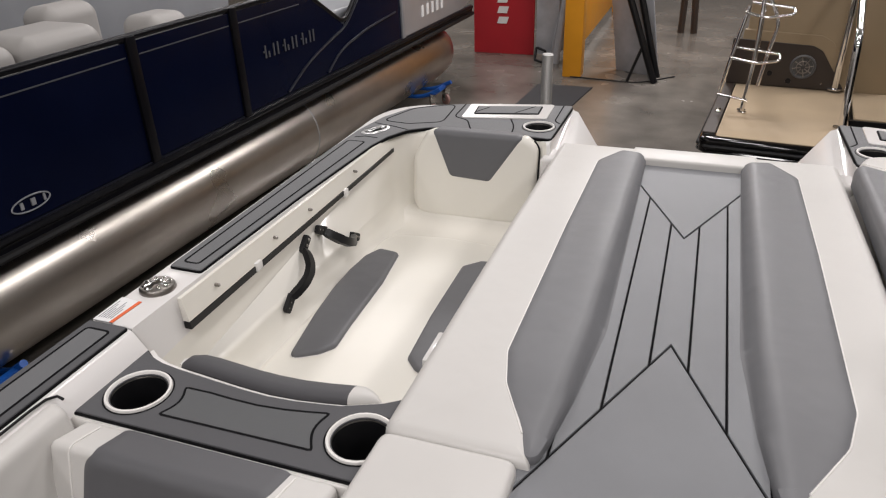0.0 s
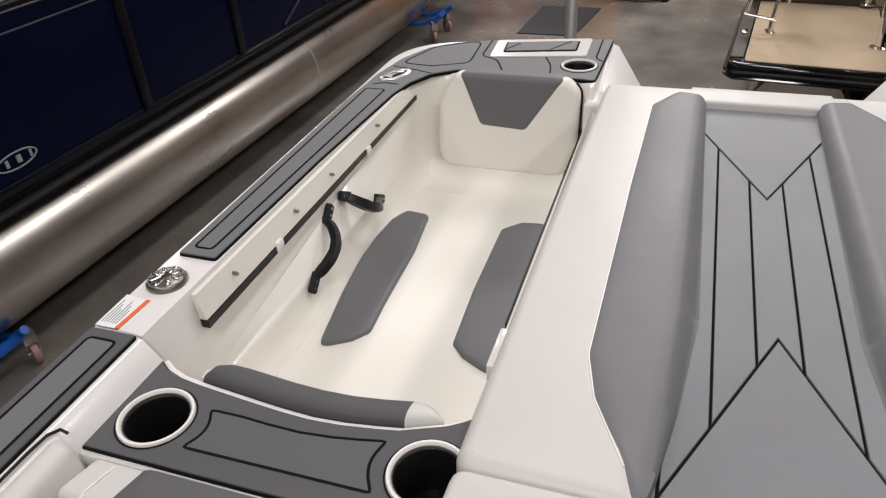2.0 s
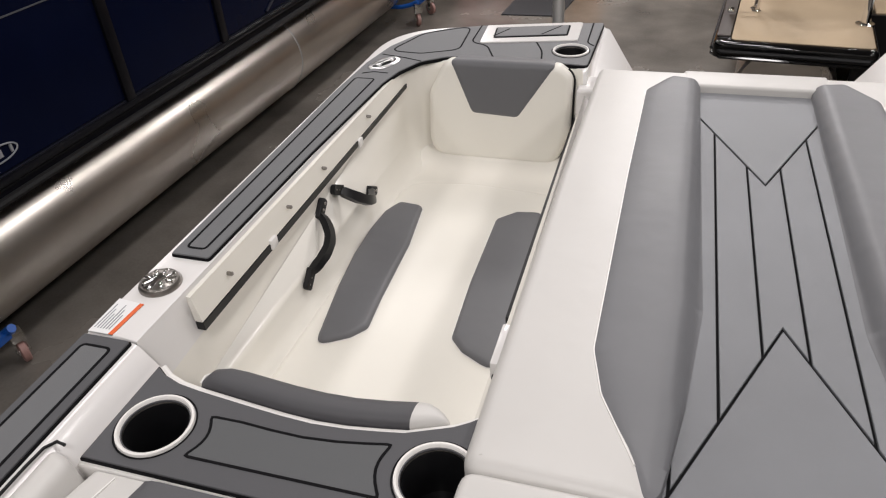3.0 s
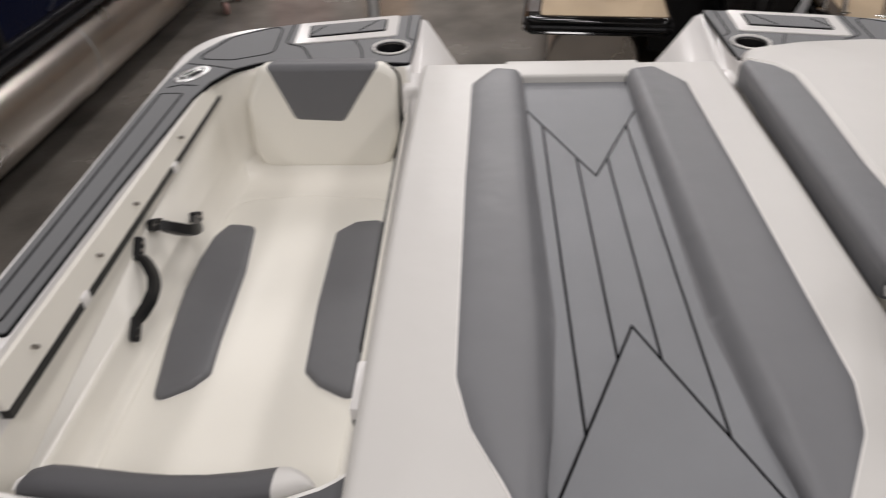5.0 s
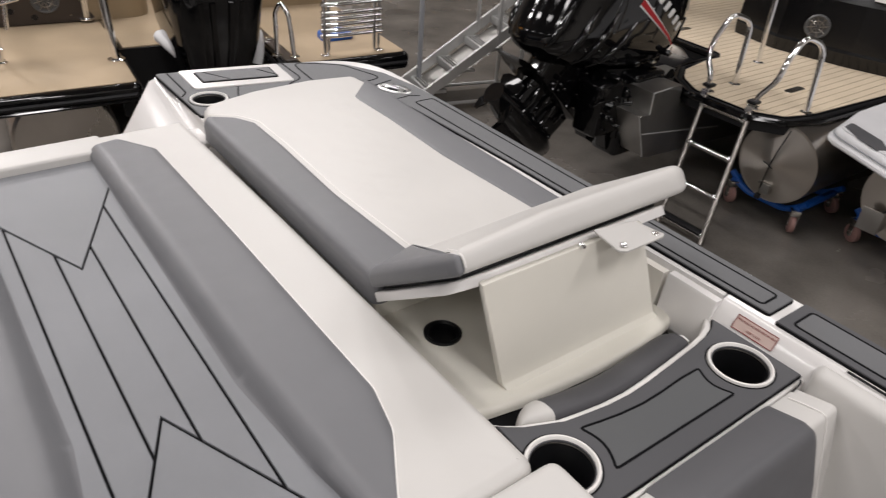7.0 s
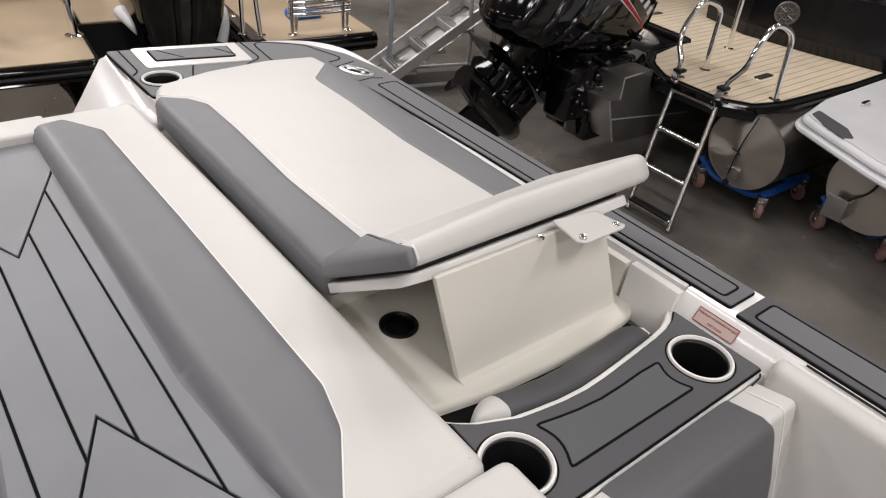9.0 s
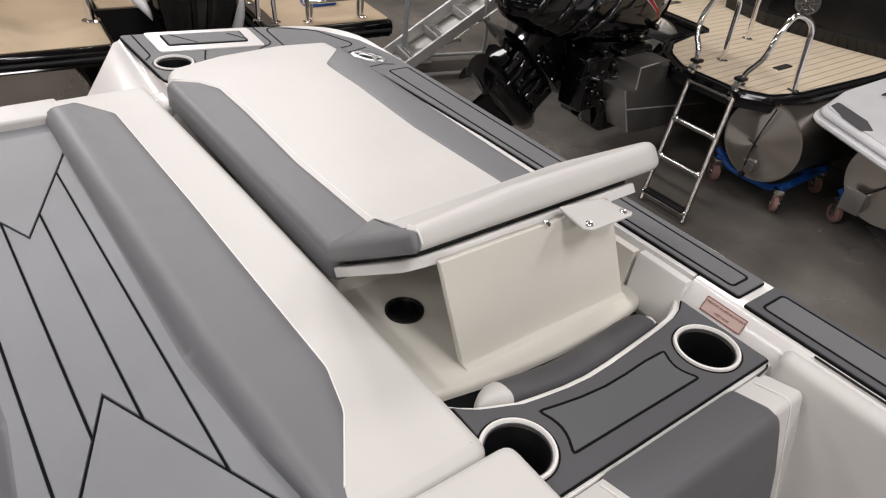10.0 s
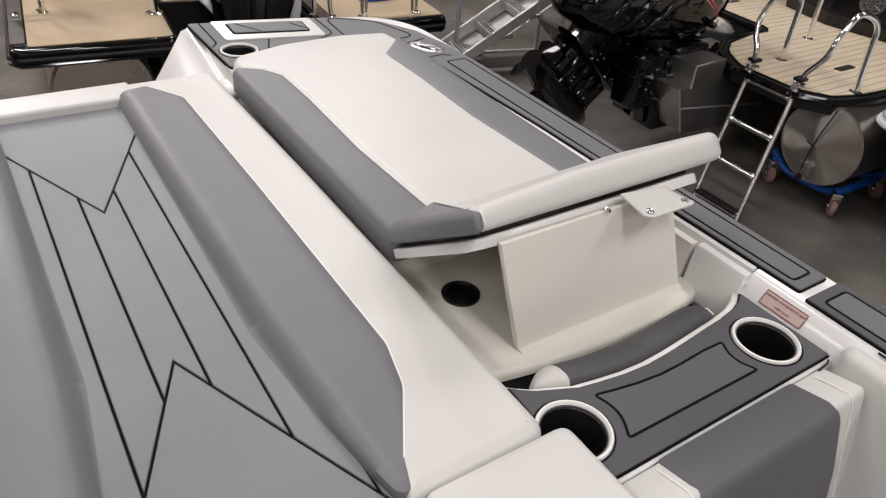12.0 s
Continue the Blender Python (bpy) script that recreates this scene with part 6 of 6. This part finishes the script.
rail(teak, [(1.01, 0.89, D), (0.98, 0.89, 1.5), (0.8, 0.92, 1.62)], 0.018, 0.10)
for p in ((0.70, 0.40), (1.2, 1.75)):
    bm = bmesh.new()
    slab(bm, rounded([(p[0] - 0.10, p[1] - 0.03), (p[0] + 0.10, p[1] - 0.03), (p[0] + 0.10, p[1] + 0.03), (p[0] - 0.10, p[1] + 0.03)], 0.028, 6), D - 0.002, D + 0.004)
    part("deck_plate", bm, STEEL, teak)
bm = bmesh.new()
box(bm, 1.9, 1.94, 0.0, 0.05, D, D + 0.05, 0.01)
part("cleat", bm, CHROME, teak)
# Added black box keeps the well dark and hides the tube behind it.
bm = bmesh.new()
box(bm, 0.60, 0.94, 1.18, 2.55, 0.22, D - 0.115, 0.01)
part("engine_well", bm, BLACK, teak, "added black box that darkens the engine well")
lad = thing("boarding_ladder", "unfolded stainless boarding ladder reaching down to the floor", "ladder")
placed(lad, Matrix.Translation((4.0, 2.60, 0)))
foot, head, shift = Vector((-0.39, -0.18, 0.02)), Vector((0.10, 0.02, 0.82)), 0.26
for v in (0.0, 0.34):
    bm = bmesh.new()
    tube(bm, [foot + Vector((0, v, 0)), head + Vector((0, v, 0))], 0.016, 10)
    part("stile", bm, DULL_STEEL, lad)
    bm = bmesh.new()
    tube(bm, [head + Vector((0.04, v, -0.05)), head + Vector((-0.04, v, -0.03))], 0.026, 10)
    part("hinge_bracket", bm, CHROME, lad)
    bm = bmesh.new()
    box(bm, head.x - 0.035, head.x + 0.035, head.y + v - 0.032, head.y + v + 0.032, head.z + 0.004, head.z + 0.026, 0.006)
    part("hinge_clamp", bm, RUBBER, lad, "black plastic clamp")
for f in (0.06, 0.33, 0.60, 0.88):
    p = foot.lerp(head, f)
    bm = bmesh.new()
    tube(bm, [p + Vector((-0.004, 0, 0)), p + Vector((-0.004, 0.34, 0))], 0.019, 10)
    rung = part("rung", bm, STEEL, lad)
    for v in (0.022, 0.318):
        bm = bmesh.new()
        tube(bm, [p + Vector((-0.004, v - 0.014, 0)), p + Vector((-0.004, v - 0.010, 0)), p + Vector((-0.004, v + 0.010, 0)), p + Vector((-0.004, v + 0.014, 0))], [0.020, 0.023, 0.023, 0.020], 12)
        part("rung_collar", bm, CHROME, rung)
bm = bmesh.new()
p = foot.lerp(head, 0.055)
box(bm, p.x - 0.035, p.x + 0.03, p.y + 0.01, p.y + 0.33, p.z + 0.012, p.z + 0.03, 0.006)
part("tread_pad", bm, RUBBER, lad)
dolly(4.61, 2.47, 90, z=0.15, wide=0.58, deep=0.265)
pod = bmesh.new()
flank = [(-0.43, 0.65), (-0.32, 0.64), (-0.326, 0.79), (-0.146, 0.80), (-0.03, 0.80), (-0.02, 0.66), (0.9, 0.66), (0.9, 0.25), (-0.24, 0.31), (-0.30, 0.33)]
loft(pod, [[Vector((u, v_, z)) for u, z in flank] for v_ in (0.80, 0.812, 1.41, 1.42)], cap_first=True)
pod_ob = part("engine_pod", pod, ALU_SHEET, teak, "welded aluminium engine pod", smooth=False)
for a, b in (((-0.36, 0.505), (0.55, 0.387)), ((-0.43, 0.65), (-0.30, 0.33)), ((-0.32, 0.64), (-0.326, 0.79)), ((-0.326, 0.79), (-0.146, 0.80))):
    bm = bmesh.new()
    tube(bm, [(a[0], 0.799, a[1]), (b[0], 0.799, b[1])], 0.006, 6)
    part("weld_bead", bm, STAIR, pod_ob)
br = bmesh.new()
for v0, v1 in ((1.06, 1.15), (1.25, 1.36)):
    loft(br, [[Vector((u, v_, z)) for u, z in ((-0.60, 0.74), (-0.53, 0.47), (-0.42, 0.43), (-0.38, 0.30), (-0.25, 0.215), (-0.14, 0.24), (-0.11, 0.60), (-0.20, 0.86), (-0.52, 0.90))] for v_ in (v0, v0 + 0.012, v1 - 0.012, v1)], cap_first=True)
box(br, -0.50, -0.16, 1.15, 1.26, 0.40, 0.80, 0.02)
box(br, 0.0, 0.30, 0.93, 1.02, 0.64, 0.76, 0.02, None, 3)
box(br, -0.30, 0.02, 0.98, 1.10, 0.66, 0.84, 0.03, None, 3)
tube(br, [(-0.22, 1.02, 0.30), (-0.22, 1.02, 0.62), (-0.22, 1.02, 0.66)], [0.045, 0.048, 0.02], 14)
tube(br, [(-0.36, 1.03, 0.40), (-0.36, 1.03, 0.70)], 0.03, 12)
for u, z in ((-0.30, 0.33), (-0.16, 0.46), (-0.48, 0.56), (-0.44, 0.70), (-0.14, 0.72), (-0.05, 0.78), (0.02, 0.95), (-0.30, 0.92), (-0.46, 0.84)):
    tube(br, [(u, 1.07, z), (u, 1.00, z), (u, 0.99, z)], [0.022, 0.022, 0.014], 8)
for k in range(4):
    tube(br, bent([(-0.10 + 0.03 * k, 1.03, 0.74), (0.02 + 0.03 * k, 0.96 + 0.02 * k, 0.62 - 0.02 * k), (0.14, 1.0 + 0.03 * k, 0.70), (0.22, 1.08, 0.78)], 0.08), 0.013, 8)
rng = random.Random(11)
box(br, -0.61, -0.37, 1.0, 1.22, 0.44, 0.82, 0.03, None, 3)
box(br, -0.36, -0.14, 0.99, 1.22, 0.25, 0.76, 0.03, None, 3)
box(br, -0.13, 0.0, 1.0, 1.2, 0.52, 0.84, 0.03, None, 3)
for k in range(20):
    u, z, vv, r = rng.uniform(-0.60, -0.02), rng.uniform(0.48, 0.86), rng.uniform(0.97, 1.0), rng.uniform(0.010, 0.024)
    if k % 3:
        tube(br, [(u, vv + 0.05, z), (u, vv, z), (u, vv - 0.4 * r, z), (u, vv - 0.75 * r, z), (u, vv - 0.9 * r, z)], [r, r, r * 0.88, r * 0.55, r * 0.1], 9)
    else:
        w, h = rng.uniform(-0.09, 0.09), rng.uniform(-0.09, 0.05)
        tube(br, [(u, vv + 0.03, z), (u + w * 0.5, vv - 0.02, z + h * 0.5 + 0.02), (u + w, vv + 0.03, z + h)], [r * 0.7, r * 0.8, r * 0.7], 9)
part("tilt_bracket", br, BLACK_GLOSS, teak, "black transom bracket of the motor")
outboard(pose(3.79, 3.65, 1.12, 0, 0, -90), "tilted-up glossy black outboard motor on an aluminium pod", -43.7, 1.174)

# ---- pale grey deck boat ----
grey = thing("pale_deck_pontoon_boat", "pontoon boat with a pale grey deck and silver rim", "pontoon boat")
placed(grey, Matrix.Translation((4.16, -0.63, 0)))
deck = rounded([(0.0, 0.05), (6.0, 0.05), (6.0, 2.90), (0.66, 2.91), (0.20, 2.83), (-0.06, 2.25), (-0.27, 1.6), (-0.27, 1.0)], [0.1, 0.02, 0.02, 0.3, 0.16, 0.3, 0.4, 0.4], 8)
bm = bmesh.new()
cushion(bm, deck, D - 0.10, D - 0.01, 0.03, 5)
part("deck_rim", bm, LIGHT_DECK, grey, "pale silver deck rim")
for z, d, r, paint in ((D - 0.048, -0.001, 0.006, GREY_PAINT), (D - 0.082, -0.010, 0.020, LIGHT_DECK)):
    bm = bmesh.new()
    tube(bm, at_z(inset(deck, d), z), r, 8, closed=True)
    part("rub_rail", bm, paint, grey)
bm = bmesh.new()
slab(bm, inset(deck, 0.03), D - 0.02, D)
part("deck_sheet", bm, LIGHT_DECK, grey)
bm = bmesh.new()
slab(bm, rounded([(0.07, 2.50), (0.13, 2.46), (0.24, 2.55), (0.36, 2.80), (0.25, 2.79), (0.15, 2.66)], 0.02, 5), D - 0.002, D + 0.004)
part("corner_pad", bm, FOAM_SIDE, grey)
for p in ((0.78, 2.70), (0.5, 2.0)):
    bm = bmesh.new()
    box(bm, p[0] - 0.05, p[0] + 0.05, p[1] - 0.015, p[1] + 0.015, D, D + 0.025, 0.01)
    part("cleat", bm, CHROME, grey)
bm = bmesh.new()
n, r, vc, zc = 44, 0.28, 2.275, 0.475
loft(bm, [[Vector((u, vc + rad * math.cos(2 * math.pi * i / n), zc + rad * math.sin(2 * math.pi * i / n))) for i in range(n)] for rad, u in ((0.004, 0.22), (r * 0.5, 0.235), (r * 0.97, 0.25), (r, 0.27), (r, 6.0))], cap_last=True)
part("pontoon_tube", bm, ALU, grey, "brushed aluminium pontoon tube")
bm = bmesh.new()
box(bm, 0.165, 0.18, vc + 0.07, vc + 0.20, 0.245, 0.395, 0.003)
box(bm, 0.175, 0.262, vc + 0.07, vc + 0.085, 0.26, 0.38, 0.003)
plate = part("sensor_plate", bm, ALU_SHEET, grey, "square aluminium bracket plate")
bm = bmesh.new()
tube(bm, bent([(0.172, vc + 0.12, 0.36), (0.19, vc + 0.06, 0.42), (0.205, vc, 0.48), (0.21, vc - 0.04, 0.60), (0.22, vc - 0.05, 0.74)], 0.04), 0.007, 8)
part("sensor_cable", bm, RUBBER, plate, "thin black cable")
dolly(4.80, 1.715, 90, z=0.15)

# ---- far end of the showroom ----
bm = bmesh.new()
box(bm, -3.14, -2.27, 10.08, 10.12, 0.0, 2.1, 0.004)
ban = thing("red_banner_stand", "tall red fabric banner stand with white print", "banner")
part("banner_panel", bm, RED, ban, smooth=False)
for k, z in enumerate((0.42, 0.56, 0.70, 0.84, 0.98, 1.12)):
    bm = bmesh.new()
    loft(bm, [at_z(V([(-2.80, 10.07), (-2.66, 10.07), (-2.66, 10.082), (-2.80, 10.082)]), z), at_z(V([(-2.77, 10.07), (-2.63, 10.07), (-2.63, 10.082), (-2.77, 10.082)]), z + 0.09)], cap_first=True)
    part("print_bar", bm, WHITE, ban, smooth=False)
yel = thing("yellow_rack", "yellow painted steel rack upright and side panel", "rack")
bm = bmesh.new()
box(bm, -1.65, -1.42, 9.0, 9.22, 0, 3.2, 0.01)
part("upright", bm, YELLOW, yel)
bm = bmesh.new()
box(bm, -1.60, -1.54, 9.22, 13.6, 0.25, 3.2, 0.01)
part("side_panel", bm, YELLOW, yel)
bm = bmesh.new()
box(bm, -1.65, -1.42, 13.6, 13.82, 0, 3.2, 0.01)
part("upright", bm, YELLOW, yel)
bm = bmesh.new()
slab(bm, V([(-1.93, 7.55), (-1.33, 7.55), (-1.20, 8.57), (-1.86, 8.58)]), 0.0, 0.012)
tagged(finish("floor_mat", bm, MAT_RUBBER, smooth=False), "charcoal rubber mat lying on the concrete floor", "mat")
pan = thing("leaning_panel_stack", "stack of pale plastic-wrapped sheets leaning by the rack", "panel stack")
for k, (x0, x1, y) in enumerate(((-2.16, -1.86, 9.74), (-2.10, -1.80, 9.80))):
    bm = bmesh.new()
    box(bm, x0, x1, y, y + 0.03, 0.10, 2.3, 0.004, pose(0, 0, 0, 0, 1.5 * k))
    part("sheet_panel", bm, WRAP, pan)
for x, dx, r in ((-1.90, 0.30, 0.030), (-1.86, 0.24, 0.035), (-1.95, 0.42, 0.022)):
    bm = bmesh.new()
    tube(bm, [(x, 9.66, 0.0), (x + dx * 0.5, 9.68, 1.1), (x + dx, 9.71, 2.3)], r, 10)
    part("sheet_roll", bm, WRAP if r > 0.025 else GREY_PAINT, pan)
bm = bmesh.new()
tube(bm, bent([(-2.14, 9.60, 0.05), (-2.02, 9.55, 0.03), (-2.0, 9.64, 0.16), (-2.14, 9.68, 0.20), (-2.14, 9.60, 0.05)], 0.03), 0.018, 8)
part("base_frame", bm, BLACK, pan)
easel = thing("folded_stand", "folded dark metal display stand leaning upright", "stand")
for a, b, r in (((-0.521, 8.95, 0.0), (-1.45, 9.15, 2.4), 0.042), ((-0.50, 9.02, 0.05), (-1.20, 9.25, 2.4), 0.040), ((-0.844, 8.95, 0.0), (-0.700, 9.0, 0.42), 0.018)):
    bm = bmesh.new()
    tube(bm, [a, b], r, 8)
    part("stand_leg", bm, BLACK, easel)
for k in range(3):
    bm = bmesh.new()
    box(bm, -0.012, 0.012, -0.25, 0.25, 0, 2.3, 0.004, pose(-0.72 - 0.05 * k, 9.42, 0, 0, -16 + 1.5 * k, 62))
    part("board", bm, WRAP, easel)
cord = bmesh.new()
tube(cord, bent([(-1.55, 9.0, 0.008), (-1.1, 8.95, 0.008), (-0.7, 8.88, 0.008), (-0.3, 9.3, 0.008)], 0.3), 0.008, 6)
tagged(finish("extension_cable", cord, RUBBER), "dark extension cable lying across the concrete floor", "cable")
hang = thing("coat_stand", "dark metal stand with hanging straps far behind", "stand")
for dx in (-0.12, 0.12):
    bm = bmesh.new()
    tube(bm, [(-0.28 + dx * 0.8, 12.0, 0.0), (-0.33 + dx * 0.3, 12.0, 1.8)], 0.05, 8)
    part("stand_leg", bm, BROWN, hang)

# rolling aluminium stairs
st = thing("rolling_stairs", "aluminium rolling work stairs with open treads", "stairs")
placed(st, pose(3.22, 5.12, 0, 0, 0, -14))
rise, run_, count, wide = 0.17, 0.25, 11, 0.42
for y in (0.0, wide):
    bm = bmesh.new()
    loft(bm, [[Vector((x, y + dy, z)) for dy, z in ((-0.014, z - 0.05), (0.014, z - 0.05), (0.014, z + 0.05), (-0.014, z + 0.05))] for x, z in ((-0.06, 0.052), (run_ * count, rise * count + 0.09))], cap_first=True)
    part("stringer", bm, STAIR, st, smooth=False)
    bm = bmesh.new()
    tube(bm, bent([(0.75, y, 0.55), (0.75, y, 1.35), (run_ * count, y, rise * count + 0.95)], 0.15), 0.018, 8)
    part("handrail", bm, STAIR, st)
    for x in (1.0, 1.9, 2.7):
        bm = bmesh.new()
        tube(bm, [(x, y, 0.0), (x, y, rise * x / run_ + 0.03)], 0.018, 8)
        part("support_leg", bm, STAIR, st)
    bm = bmesh.new()
    tube(bm, [(0.0, y, 0.06), (2.7, y, 0.06)], 0.016, 8)
    part("base_rail", bm, STAIR, st)
bm = bmesh.new()
loft(bm, [[Vector((x, y, z + dz)) for y, dz in ((0.012, -0.004), (wide - 0.012, -0.004), (wide - 0.012, 0.0), (0.012, 0.0))] for x, z in ((0.0, -0.02 + 0.05), (run_ * count, rise * count - 0.06))], cap_first=True)
part("back_sheet", bm, ALU_SHEET, st, "pale aluminium sheet behind the treads", smooth=False)
for k in range(1, count + 1):
    x0, x1, z = run_ * k - 0.13, run_ * k + 0.06, rise * k
    bm = bmesh.new()
    for a, b in ((x0, x0 + 0.018), (x1 - 0.018, x1)):
        box(bm, a, b, 0.014, wide - 0.014, z - 0.016, z + 0.012, 0.003)
    for y in (0.014, wide - 0.032):
        box(bm, x0, x1, y, y + 0.018, z - 0.016, z + 0.012, 0.003)
    for j in range(1, 5):
        box(bm, x0 + 0.018 + 0.03 * j, x0 + 0.024 + 0.03 * j, 0.03, wide - 0.03, z - 0.008, z + 0.006)
    box(bm, x0 - 0.004, x0, 0.014, wide - 0.014, z - 0.05, z + 0.012, 0.001)
    part("tread", bm, STAIR, st)
sp = bmesh.new()
tube(sp, [(3.50, 5.45, 0), (3.50, 5.45, 2.6)], 0.022, 10)
tagged(finish("steel_stanchion", sp, GREY_PAINT), "thin grey upright pole standing on the floor", "pole")
